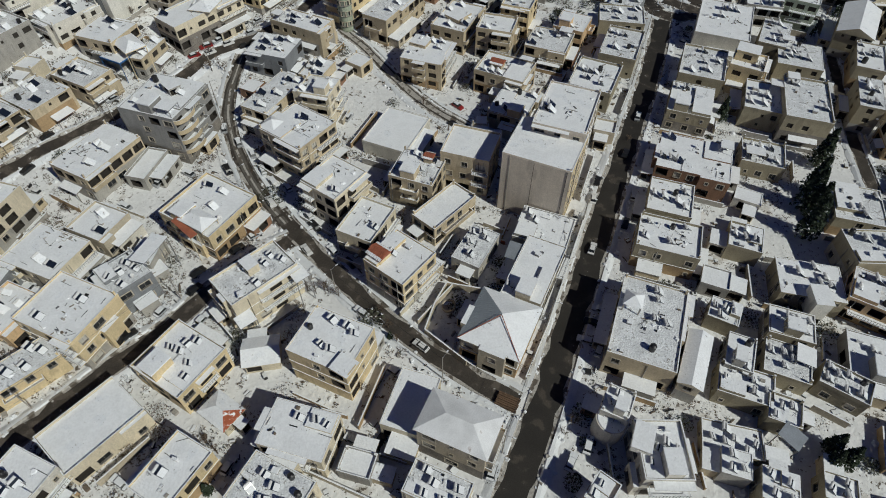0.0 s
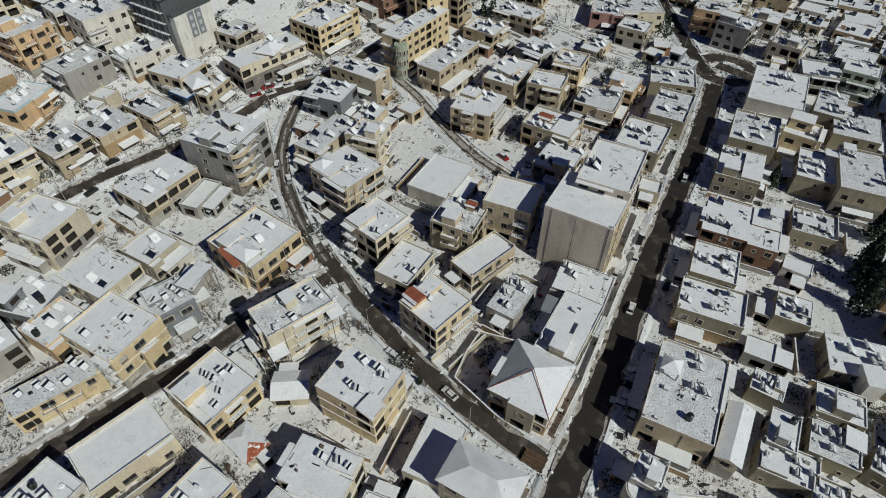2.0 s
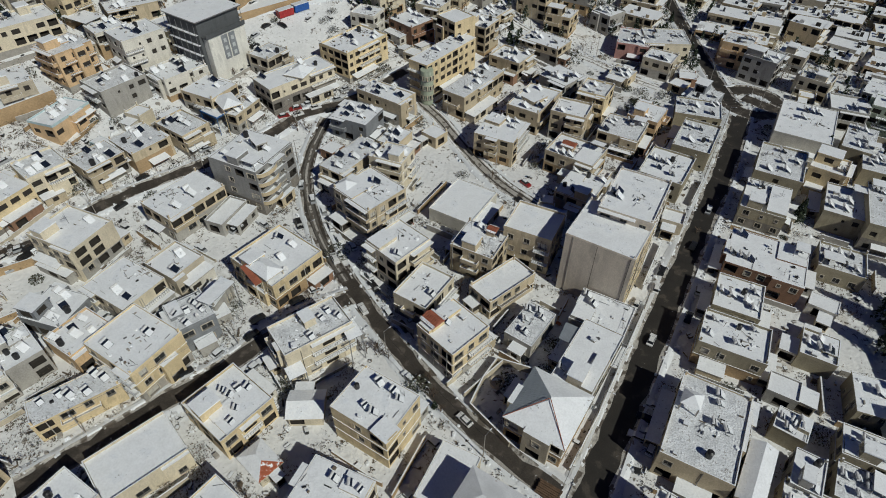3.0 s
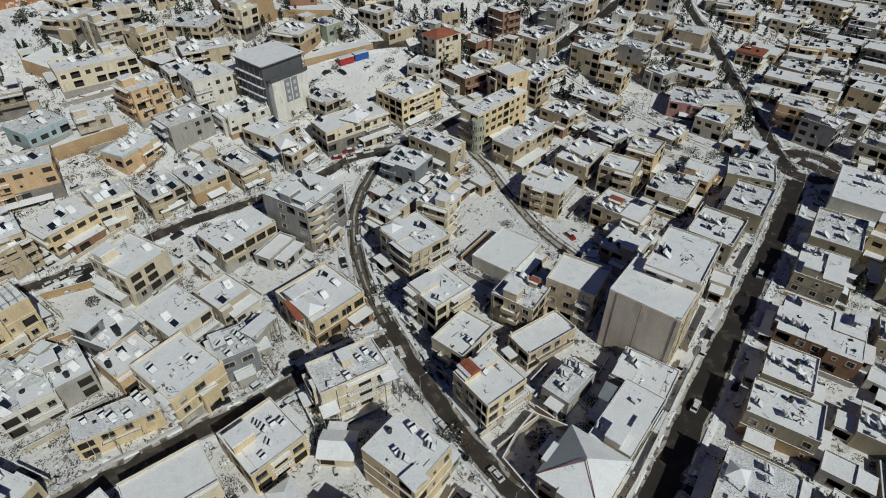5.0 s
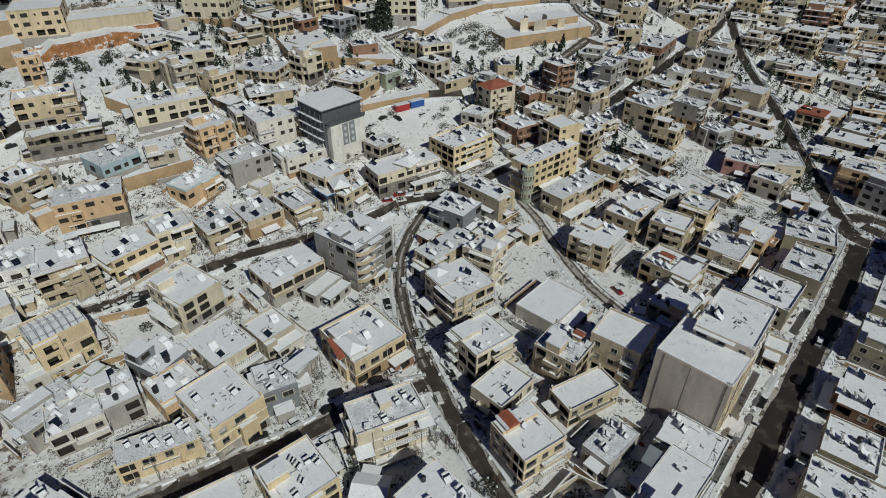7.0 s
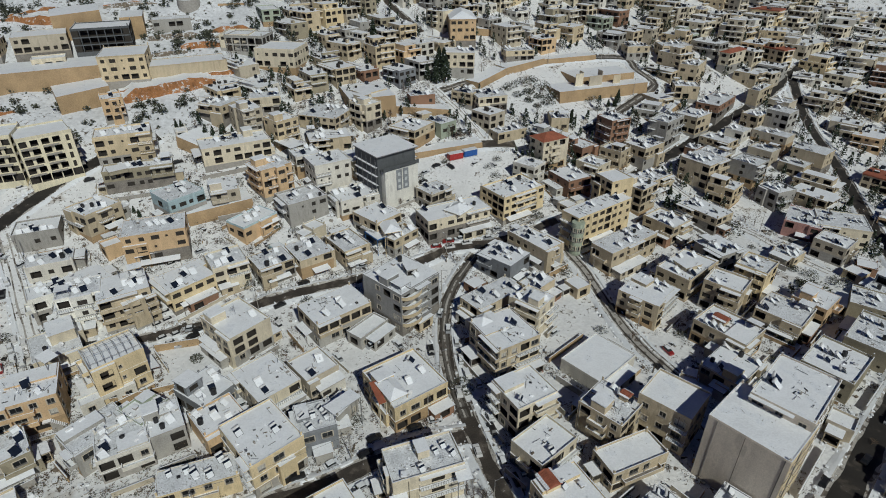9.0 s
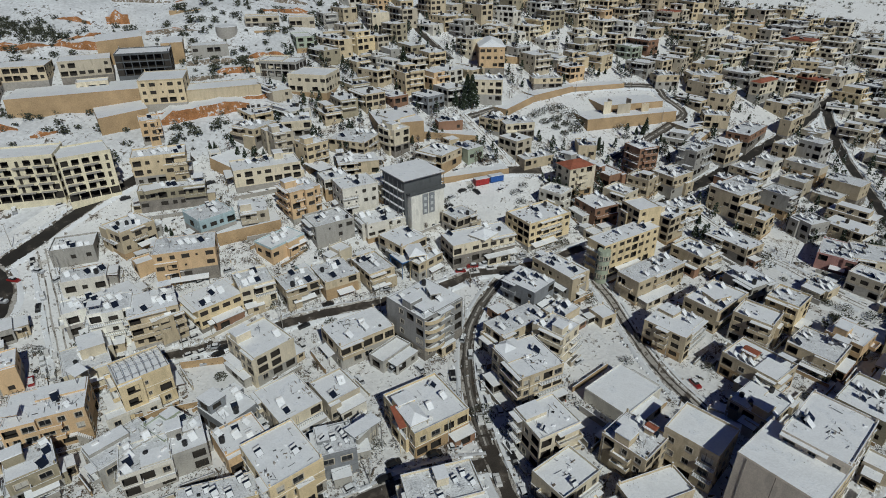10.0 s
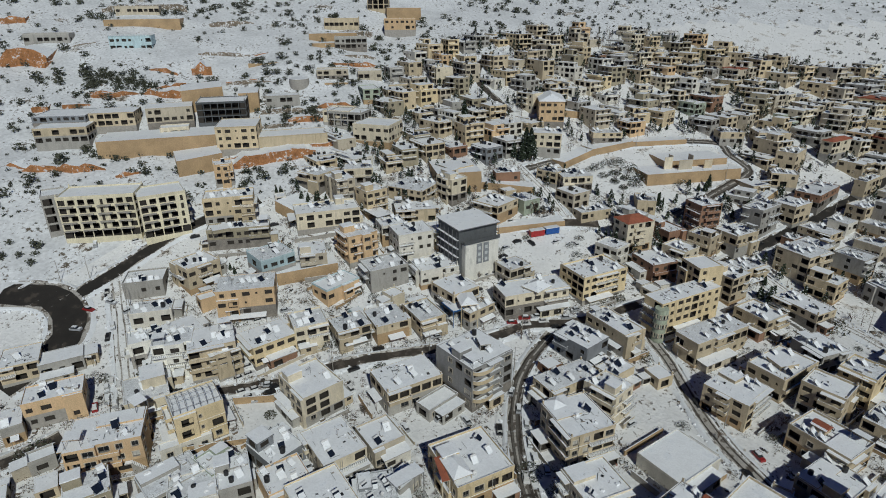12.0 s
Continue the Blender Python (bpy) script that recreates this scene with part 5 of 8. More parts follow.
def make_tank():
    e = new("water_tank")
    tagged(e, "black plastic water tank with a domed lid", "water tank", "water tanks on the roofs")
    s = Shape()
    s.tube((0, 0, 0), (0, 0, 1.25), 0.55, 0.55, 14)
    body = part("body", s.mesh("body", [black_plastic]), e)
    s = Shape()
    s.tube((0, 0, 1.25), (0, 0, 1.45), 0.55, 0.25, 14)
    part("lid", s.mesh("lid", [black_plastic]), body, "domed black lid")
    return e


def make_unit():
    e = new("air_conditioner")
    tagged(e, "grey metal air conditioning unit on a roof", "air conditioner", "air conditioners on the roofs")
    s = Shape()
    s.box(-0.45, -0.2, 0.08, 0.45, 0.2, 0.75, 0)
    case = part("case", s.mesh("case", [metal_white]), e)
    s = Shape()
    s.box(-0.47, -0.22, 0.75, 0.47, 0.22, 0.86, 0)
    part("snow_cap", s.mesh("snow_cap", [roof_snow]), case)
    s = Shape()
    s.tube((0, -0.205, 0.42), (0, -0.23, 0.42), 0.26, 0.24, 12)
    part("fan_grille", s.mesh("fan_grille", [black_plastic]), case)
    return e


def make_dish():
    e = new("satellite_dish")
    tagged(e, "pale round satellite dish on a short mast", "satellite dish", "satellite dishes on the roofs")
    s = Shape()
    s.tube((0, 0, 0), (0, 0, 0.9), 0.03, 0.03, 6)
    part("mast", s.mesh("mast", [steel]), e)
    s = Shape()
    t = Matrix.Translation((0, -0.1, 1.0)) @ Matrix.Rotation(radians(55), 4, "X")
    rings = [[tuple(t @ Vector((r * math.cos(k * math.pi / 6), r * math.sin(k * math.pi / 6), z))) for k in range(12)] for r, z in ((0.02, 0), (0.32, 0.05), (0.6, 0.17))]
    for a, b in zip(rings, rings[1:]):
        for k in range(12):
            s.face([a[k], a[(k + 1) % 12], b[(k + 1) % 12], b[k]])
    dish = part("dish", s.mesh("dish", [metal_white], True), e)
    s = Shape()
    s.tube(tuple(t @ Vector((0, -0.55, 0.15))), tuple(t @ Vector((0, 0, 0.6))), 0.02, 0.02, 5)
    part("arm", s.mesh("arm", [steel]), dish)
    return e


def make_antenna():
    e = new("antenna")
    tagged(e, "thin rooftop antenna mast with short cross bars", "antenna", "antennas on the roofs")
    s = Shape()
    s.tube((0, 0, 0), (0, 0, 2.6), 0.035, 0.025, 5)
    part("mast", s.mesh("mast", [steel]), e)
    s = Shape()
    s.tube((0, 0, 1.7), (0, 0.9, 1.7), 0.025, 0.025, 4)
    s.box(-0.55, 0.02, 1.68, 0.55, 0.06, 1.72)
    s.box(-0.42, 0.42, 1.68, 0.42, 0.46, 1.72)
    s.box(-0.3, 0.82, 1.68, 0.3, 0.86, 1.72)
    part("aerial", s.mesh("aerial", [steel]), e)
    return e


def make_pile():
    e = new("roof_vent")
    tagged(e, "low block vent capped with snow on a flat roof", "vent", "vents on the roofs")
    s = Shape()
    s.box(-0.5, -0.4, -0.1, 0.5, 0.4, 0.7, 0)
    base = part("base", s.mesh("base", [concrete]), e)
    s = Shape()
    s.box(-0.6, -0.5, 0.7, 0.6, 0.5, 0.92, 0)
    part("cap", s.mesh("cap", [roof_snow]), base, "snow cap")
    return e


def far_fitting(s, p, k, r):
    """A heater, tank, unit, dish, vent or mast on a roof farther off."""
    t = Matrix.Translation(p) @ Matrix.Rotation(radians(57 + (r * 977) % 40), 4, "Z") @ Matrix.Scale(0.85 + 0.3 * ((r * 53) % 1), 4)
    if k == 0:
        s.tube(t @ Vector((-0.75, 0.62, 1.3)), t @ Vector((0.75, 0.62, 1.3)), 0.3, 0.3, 8, 1)
        for x in (-0.55, 0.55):
            s.tube(t @ Vector((x, 0.5, 0)), t @ Vector((x, 0.5, 1.2)), 0.04, 0.04, 4, 0)
        s.box(-0.8, -0.95, 0, 0.8, 0.95, 0.09, 2, 5 if (r * 61) % 1 < 0.72 else 2, t @ Matrix.Translation((0, -0.25, 0.62)) @ Matrix.Rotation(radians(38), 4, "X"))
    elif k == 1:
        s.tube(t @ Vector((0, 0, 0)), t @ Vector((0, 0, 1.25)), 0.55, 0.55, 10, 3)
        s.tube(t @ Vector((0, 0, 1.25)), t @ Vector((0, 0, 1.45)), 0.55, 0.25, 10, 3)
    elif k == 2:
        s.box(-0.45, -0.2, 0.05, 0.45, 0.2, 0.75, 1, 5, t)
    elif k == 3:
        s.tube(t @ Vector((0, 0, 0)), t @ Vector((0, 0, 0.9)), 0.04, 0.04, 4, 0)
        s.tube(t @ Vector((0, -0.1, 1.0)), t @ Vector((0, -0.22, 1.1)), 0.12, 0.6, 10, 1)
    elif k == 4:
        s.box(-0.5, -0.4, -0.1, 0.5, 0.4, 0.75, 4, 5, t)
    else:
        s.tube(t @ Vector((0, 0, 0)), t @ Vector((0, 0, 2.6)), 0.05, 0.04, 4, 0)
        s.box(-0.55, -0.03, 1.68, 0.55, 0.03, 1.74, 0, None, t)


def dress_roofs():
    rest = Shape()
    protos = [make_heater(), make_tank(), make_unit(), make_dish(), make_pile(), make_antenna()]
    count = [0] * 6
    spots = sorted(ROOFS, key=lambda q: q[0].length)
    for p, r, turn in spots:
        k = 0 if r < 0.40 else 1 if r < 0.54 else 2 if r < 0.66 else 3 if r < 0.76 else 4 if r < 0.88 else 5
        if count[k] >= (170, 80, 80, 80, 80, 80)[k]:
            far_fitting(rest, p, k, r)
            continue
        turn = 237 + (turn % 7) * 6 + (r * 977) % 24 - 12 if k in (0, 3) else turn
        m = Matrix.Translation(p) @ Matrix.Rotation(radians(turn - 180 if k in (0, 3) else turn), 4, "Z") @ Matrix.Scale(0.75 + 0.25 * ((r * 53) % 1) if k == 0 else 0.85 + 0.4 * ((r * 37) % 1), 4)
        if count[k] == 0:
            protos[k].matrix_basis = m
        else:
            copy_thing(protos[k], m)
        count[k] += 1
    tagged(new("roof_fittings", rest.mesh("roof_fittings", [steel, metal_white, panel_glass, black_plastic, concrete, roof_snow])), "tanks, panels, vents and dishes on the farther roofs", "roof fittings", kind="stuff")


dress_roofs()

# ---- cars ----
CAR_PAINT = {"white": (0.7, 0.7, 0.7), "black": (0.02, 0.02, 0.022), "snowy": (0.35, 0.36, 0.38), "red": (0.25, 0.02, 0.02), "yellow": (0.6, 0.38, 0.03)}
tyre = material("tyre_rubber", (0.02, 0.02, 0.02), 0.9)
CARS = {}
PARKED = []


def make_car(paint):
    body = material("paint_" + paint, CAR_PAINT[paint], 0.3, vary=0.08)
    e = new("car")
    tagged(e, {"snowy": "parked car buried under a sheet of snow", "white": "white saloon car with dark windows", "black": "black car with clear dark windows",
               "red": "dark red car with snow on its roof", "yellow": "yellow vehicle on the dark road"}[paint], "car", "cars on the streets")
    s = Shape()
    prof = [(-2.15, 0.35), (-2.2, 0.75), (-1.5, 0.92), (1.25, 0.95), (2.1, 0.8), (2.2, 0.4)]
    for y in (-0.85, 0.85):
        f = [(x, y, z) for x, z in prof]
        s.face(f[::-1] if y < 0 else f, 0)
    for a, b in zip(prof, prof[1:] + prof[:1]):
        s.face([(a[0], -0.85, a[1]), (b[0], -0.85, b[1]), (b[0], 0.85, b[1]), (a[0], 0.85, a[1])], 0)
    shell = part("body", s.mesh("body", [body]), e)
    lo, hi = [(-1.75, 0.93), (1.05, 0.94)], [(-1.3, 1.42), (0.45, 1.44)]
    c = [(lo[0][0], -0.78, lo[0][1]), (lo[1][0], -0.78, lo[1][1]), (lo[1][0], 0.78, lo[1][1]), (lo[0][0], 0.78, lo[0][1])]
    u = [(hi[0][0], -0.62, hi[0][1]), (hi[1][0], -0.62, hi[1][1]), (hi[1][0], 0.62, hi[1][1]), (hi[0][0], 0.62, hi[0][1])]
    for i, name in enumerate(("side_window", "windscreen", "side_window", "rear_window")):
        s = Shape()
        s.face([c[i], c[(i + 1) % 4], u[(i + 1) % 4], u[i]])
        part(name, s.mesh(name, [glass]), shell)
    s = Shape()
    s.face(u)
    k = [(p[0], p[1] * 0.97, p[2] + 0.04) for p in u]
    s.face(k)
    for i in range(4):
        s.face([u[i], u[(i + 1) % 4], k[(i + 1) % 4], k[i]])
    part("roof", s.mesh("roof", [body]), shell)
    if paint in ("snowy", "red"):
        s = Shape()
        for x0, x1, z0, z1, yw in ((-1.4, 0.55, 1.5, 1.62, 0.68), (1.05, 2.1, 0.98, 1.08, 0.8), (-2.15, -1.7, 0.9, 1.05, 0.8)):
            s.box(x0, -yw, z0 - 0.1, x1, yw, z1, 0)
        if paint == "snowy":
            s.face([(0.5, -0.64, 1.5), (1.1, -0.8, 0.99), (1.1, 0.8, 0.99), (0.5, 0.64, 1.5)], 0)
        part("snow_cover", s.mesh("snow_cover", [snow]), e, "sheet of snow")
    for x in (-1.35, 1.4):
        for y in (-0.82, 0.82):
            s = Shape()
            s.tube((x, y - 0.1, 0.32), (x, y + 0.1, 0.32), 0.32, 0.32, 12)
            part("wheel", s.mesh("wheel", [tyre]), e)
    return e


def make_far_car(paint):
    """A car too far off to show its wheels one by one."""
    body = MATS.get("paint_" + paint) or material("paint_" + paint, CAR_PAINT[paint], 0.3, vary=0.08)
    e = new("car")
    tagged(e, {"snowy": "parked car buried under a sheet of snow", "white": "white saloon car with dark windows", "black": "black car with clear dark windows",
               "red": "dark red car with snow on its roof", "yellow": "yellow vehicle on the dark road"}[paint], "car", "cars on the streets")
    s = Shape()
    prof = [(-2.1, 0.12), (-2.2, 0.75), (-1.5, 0.92), (1.25, 0.95), (2.1, 0.8), (2.2, 0.12)]
    for y in (-0.85, 0.85):
        f = [(x, y, z) for x, z in prof]
        s.face(f[::-1] if y < 0 else f)
    for a, b in zip(prof, prof[1:] + prof[:1]):
        s.face([(a[0], -0.85, a[1]), (b[0], -0.85, b[1]), (b[0], 0.85, b[1]), (a[0], 0.85, a[1])])
    shell = part("body", s.mesh("body", [body]), e)
    s = Shape()
    c = [(-1.75, -0.78, 0.93), (1.05, -0.78, 0.94), (1.05, 0.78, 0.94), (-1.75, 0.78, 0.93)]
    u = [(-1.3, -0.62, 1.42), (0.45, -0.62, 1.44), (0.45, 0.62, 1.44), (-1.3, 0.62, 1.42)]
    for i in range(4):
        s.face([c[i], c[(i + 1) % 4], u[(i + 1) % 4], u[i]])
    part("window_band", s.mesh("window_band", [glass]), shell)
    s = Shape()
    thick = 0.16 if paint in ("snowy", "red") else 0.04
    k = [(q[0], q[1], q[2] + thick) for q in u]
    s.face(k)
    for i in range(4):
        s.face([u[i], u[(i + 1) % 4], k[(i + 1) % 4], k[i]])
    if paint == "snowy":
        s.box(1.05, -0.8, 0.9, 2.1, 0.8, 1.06)
    part("roof", s.mesh("roof", [snow if paint in ("snowy", "red") else body]), shell)
    return e


def car(x, y, turn, paint):
    spots = [(x + r * math.cos(k * 0.785), y + r * math.sin(k * 0.785)) for r in (0, 0.7, 1.4, 2.1, 2.8, 3.5, 4.2, 5.0) for k in range(8)]
    spots = [q for q in spots if house_gap(*q) > 0.9 and all((q[0] - p[0]) ** 2 + (q[1] - p[1]) ** 2 > 6.8 for p in PARKED)]
    if not spots:
        return
    x, y = spots[0]
    PARKED.append((x, y))
    fx, fy = math.cos(radians(turn)), math.sin(radians(turn))
    tilt = math.degrees(math.atan((ground(x + fx, y + fy) - ground(x - fx, y - fy)) / 2))
    m = pose(x, y, ground(x, y) + (0.23 if road_gap(x, y) < 0.3 else 0.05), 0, -tilt, turn) @ Matrix.Scale(0.9, 4)
    far = math.hypot(x, y) > 118
    if (paint, far) not in CARS:
        CARS[paint, far] = make_far_car(paint) if far else make_car(paint)
        CARS[paint, far].matrix_basis = m
    else:
        copy_thing(CARS[paint, far], m)


car(-40.7, 96.1, 124, "white")
car(-41.2, 102.5, 125, "snowy")
car(-44.7, 106.9, 119, "snowy")
car(-31.1, 91.9, 129, "snowy")
car(-29.3, 88.7, 134, "black")
car(-30.1, 81.6, 128, "white")
car(-24.3, 81.4, 128, "snowy")
car(-42.3, 85.7, 40, "snowy")
car(-46.9, 81.8, 46, "black")
car(-52.3, 75.3, 53, "black")
car(-57.0, 65.5, 61, "snowy")
car(-63.2, 59.7, 47, "black")
car(-53.4, 106.9, 123, "black")
car(-68.3, 102.1, 64, "snowy")
car(-77.0, 93.4, 152, "white")
car(-59.6, 121.7, 105, "snowy")
car(-25.6, 127.8, 67, "snowy")
car(-89.8, 168.6, 152, "white")
car(-84.5, 173.8, 153, "white")
car(-70.9, 154.1, -143, "red")
car(-66.7, 157.1, -134, "snowy")
car(-89.1, 129.7, -133, "snowy")
car(-99.7, 115.0, -130, "black")
car(-100.2, 104.0, -118, "black")
car(-48.4, 112.6, 117, "snowy")
car(-48.3, 63.4, 60, "snowy")
car(-0.5, 77.8, 159, "white")
car(-15.5, 38.8, 150, "snowy")
car(-11.0, 38.4, 62, "black")
car(8.4, 33.6, 72, "snowy")
car(-11.8, 144.8, -52, "black")
car(-30.4, 30.3, 64, "snowy")
car(-37.6, 34.3, 66, "snowy")
car(-4.2, 57.5, 141, "white")
car(-20.1, 78.0, 134, "black")
car(-37.5, 100.9, 124, "snowy")
car(-61.2, 165.8, -136, "white")
car(-57.4, 167.9, -130, "snowy")
car(4.0, 133.3, -46, "red")
car(5.6, 73.5, 157, "black")
car(-16.5, 65.3, 140, "snowy")
car(-9.5, 52.3, 145, "snowy")
car(53.0, 128.7, 69, "snowy")
car(35.9, 97.6, 73, "white")
car(32.8, 62.8, 65, "snowy")
car(30.3, 56.0, 64, "snowy")
car(-51.9, 70.8, 56, "black")
car(-62.4, 105.1, 153, "snowy")
car(46.6, 113.7, 63, "black")
car(45.6, 98.5, 72, "snowy")
car(21.9, 35.1, 62, "snowy")
car(25.3, 38.0, 68, "snowy")
car(-53.6, 31.6, 150, "snowy")
car(-125.8, 87.8, 59, "white")
car(-116.1, 85.0, -138, "snowy")
car(-113.7, 79.8, -131, "snowy")
car(-88.4, 73.3, 66, "snowy")
car(-52.7, 116.6, 115, "snowy")
car(-72.5, 127.0, 153, "black")
car(-80.6, 116.0, 151, "snowy")
car(-85.3, 191.7, 159, "black")
car(24.4, 163.2, 66, "black")
car(36.0, 211.3, -40, "black")
car(64.7, 220.3, 93, "snowy")
car(93.2, 240.5, 63, "white")
car(-95.8, 97.4, 159, "white")
car(-85.7, 82.6, 64, "snowy")
car(-82.8, 86.9, 66, "snowy")
car(-119.7, 79.7, 59, "white")
car(-91.9, 183.2, 66, "snowy")
car(-77.6, 198.4, 64, "white")
car(-100.5, 211.8, 65, "black")
car(-90.3, 215.1, -36, "snowy")
car(-187.2, 81.5, -34, "black")
car(-151.2, 59.2, -30, "snowy")
car(-172.5, 74.1, -28, "snowy")
car(-95.4, 178.5, 154, "snowy")
car(-183.7, 50.4, -82, "yellow")

car(-100.2, 73.0, 150, "white")
car(-102.9, 70.0, 150, "snowy")
car(-118.8, 79.4, 62, "white")
car(-114.0, 83.6, 62, "black")
car(-126.1, 82.7, 62, "white")
car(-90.1, 189.1, 60, "black")
car(-71.3, 202.0, 150, "white")
car(-93.2, 171.9, 150, "white")
car(-103.6, 155.7, 150, "white")
car(-74.8, 94.0, 150, "snowy")
car(32.1, 66.1, 160, "snowy")
car(31.4, 63.0, 160, "black")
car(30.4, 60.0, 160, "snowy")
car(29.5, 57.4, 160, "snowy")
car(-104.0, 178.5, 150, "white")
car(-99.4, 169.3, 150, "white")
car(-92.7, 166.0, 150, "white")
car(-90.4, 178.1, 60, "black")
car(-67.9, 151.9, 40, "white")
car(-63.7, 156.6, 40, "white")
car(-58.1, 162.4, 40, "snowy")
car(-51.6, 169.1, 40, "white")
car(-71.8, 149.8, 40, "red")
car(-58.9, 156.3, 40, "black")
car(-99.4, 208.6, 60, "black")
car(-92.1, 210.7, 60, "black")
car(-87.6, 210.0, 60, "white")
car(-97.6, 198.6, 60, "white")
car(-186.0, 80.9, 150, "white")
car(-187.5, 116.7, 60, "black")
car(-202.6, 102.5, 60, "white")
car(-213.7, 94.6, 150, "snowy")
car(-169.7, 139.2, 60, "black")
car(-174.9, 139.8, 60, "snowy")
car(-140.0, 103.9, 60, "white")
car(-151.3, 60.4, 150, "white")
car(-147.3, 57.0, 150, "snowy")
car(-124.6, 84.4, 62, "white")
car(-117.4, 80.2, 62, "white")
car(-113.6, 84.1, 62, "black")
car(-137.0, 66.7, 62, "black")
car(-17.1, 240.6, 60, "white")
car(-48.3, 189.3, 40, "white")
car(-44.1, 195.5, 40, "snowy")
car(-34.7, 209.5, 40, "white")
car(-11.3, 247.7, 60, "black")
car(-113.0, 148.0, 150, "snowy")
car(-135.0, 110.7, 60, "snowy")
car(-152.0, 79.5, 60, "black")
car(-174.6, 80.8, 75, "snowy")
car(-184.9, 73.7, 20, "red")
car(-183.5, 79.7, 20, "snowy")
car(-169.7, 70.8, 140, "black")
car(-147.2, 57.4, 150, "snowy")
car(-152.8, 60.1, 150, "white")
car(-180.2, 66.8, 30, "snowy")
car(-101.3, 72.3, 30, "snowy")
car(-150.3, 50.6, 150, "red")
car(2.9, 125.0, 318, "black")
car(49.8, 106.3, 67, "black")
car(51.7, 110.9, 67, "black")
car(53.6, 115.2, 67, "snowy")
car(42.0, 89.8, 67, "black")
car(33.1, 82.1, 67, "white")
car(31.0, 92.4, 67, "white")
car(37.9, 103.7, 67, "black")


# ---- trees and shrubs ----
bark = material("bark", (0.10, 0.07, 0.05), 0.95)
twig = material("bare_twigs", (0.13, 0.095, 0.065), 0.95, vary=0.4)
needles = material("dark_needles", (0.035, 0.05, 0.028), 0.9, vary=0.5, scale=1.5)
shrub_leaf = material("shrub_leaves", (0.07, 0.075, 0.05), 0.9, vary=0.5, scale=0.7)


def leaf(s, p, size, rng, mat, flat=0.5):
    a = Vector((rng.gauss(0, 1), rng.gauss(0, 1), rng.gauss(0, flat))).normalized()
    b = a.cross(Vector((rng.gauss(0, 1), rng.gauss(0, 1), rng.gauss(0, 1)))).normalized()
    a, b = a * size, b * size * 0.7
    s.face([tuple(p - a), tuple(p + b * 0.8), tuple(p + a * 1.2), tuple(p - b)], mat)


def make_conifer(seed, high, wide, narrow=False):
    rng = random.Random(seed)
    e = new("cypress_tree" if narrow else "conifer_tree")
    tagged(e, "narrow dark green cypress tree" if narrow else "dark green conifer with snow on its boughs", "tree")
    s = Shape()
    s.tube((0, 0, -0.5), (0, 0, high * 0.9), wide * 0.09 + 0.08, 0.04, 8)
    for k in range(26):
        z = high * (0.15 + 0.75 * k / 26)
        r = wide * (1 - z / high) * 0.8
        w = rng.uniform(0, 6.28)
        s.tube((0, 0, z), (r * math.cos(w), r * math.sin(w), z - r * 0.15 + (1.0 if narrow else 0)), 0.05, 0.015, 4, caps=False)
    part("trunk", s.mesh("trunk", [bark]), e)
    s = Shape()
    for k in range(2400):
        t = rng.random() ** 0.75
        z = high * (0.08 + 0.92 * t)
        r = wide * (1 - t) ** (0.5 if narrow else 0.8) * (0.75 + 0.35 * noise.noise(Vector((z * 0.9, seed, k % 7)))) * math.sqrt(rng.random())
        w = rng.uniform(0, 6.28)
        leaf(s, Vector((r * math.cos(w), r * math.sin(w), z)), rng.uniform(0.2, 0.5), rng, 1 if (rng.random() < 0.025 and not narrow) else 0)
    part("crown", s.mesh("crown", [needles, snow]), e)
    return e


def make_bare(seed, high):
    rng = random.Random(seed)
    e = new("bare_tree")
    tagged(e, "leafless brown tree with fine bare twigs", "tree")
    s, q = Shape(), Shape()

    def grow(p, d, length, r, depth):
        b = p + d * length
        (s if depth > 1 else q).tube(p, b, r, r * 0.6, 5 if depth > 1 else 3, caps=False)
        if depth == 0:
            return
        for _ in range(4 if depth > 1 else 5):
            n = (d + Vector((rng.gauss(0, 0.55), rng.gauss(0, 0.55), rng.gauss(0.1, 0.35)))).normalized()
            grow(p + d * length * rng.uniform(0.55, 1), n, length * rng.uniform(0.55, 0.8), r * 0.5, depth - 1)
    grow(Vector((0, 0, -0.3)), Vector((0, 0, 1)), high * 0.36, high * 0.028, 4)
    part("trunk", s.mesh("trunk", [bark]), e)
    part("crown", q.mesh("crown", [twig]), e)
    return e


def make_bush(seed, wide):
    rng = random.Random(seed)
    e = new("bush")
    tagged(e, "low dark bush with bare twigs in the snow", "bush", "bushes in the gardens")
    s = Shape()
    for _ in range(14):
        w, r = rng.uniform(0, 6.28), wide * rng.uniform(0.3, 0.9)
        s.tube((0, 0, -0.2), (r * math.cos(w), r * math.sin(w), wide * rng.uniform(0.4, 0.9)), 0.03, 0.008, 3, caps=False)
    part("stem", s.mesh("stem", [bark]), e)
    s = Shape()
    for _ in range(260):
        w, r = rng.uniform(0, 6.28), wide * math.sqrt(rng.random())
        z = wide * 0.85 * rng.random() * math.sqrt(max(0.05, 1 - (r / wide) ** 2)) + 0.1
        leaf(s, Vector((r * math.cos(w), r * math.sin(w), z)), rng.uniform(0.07, 0.2), rng, 1 if rng.random() < 0.12 else 0)
    part("foliage", s.mesh("foliage", [shrub_leaf, snow]), e)
    return e


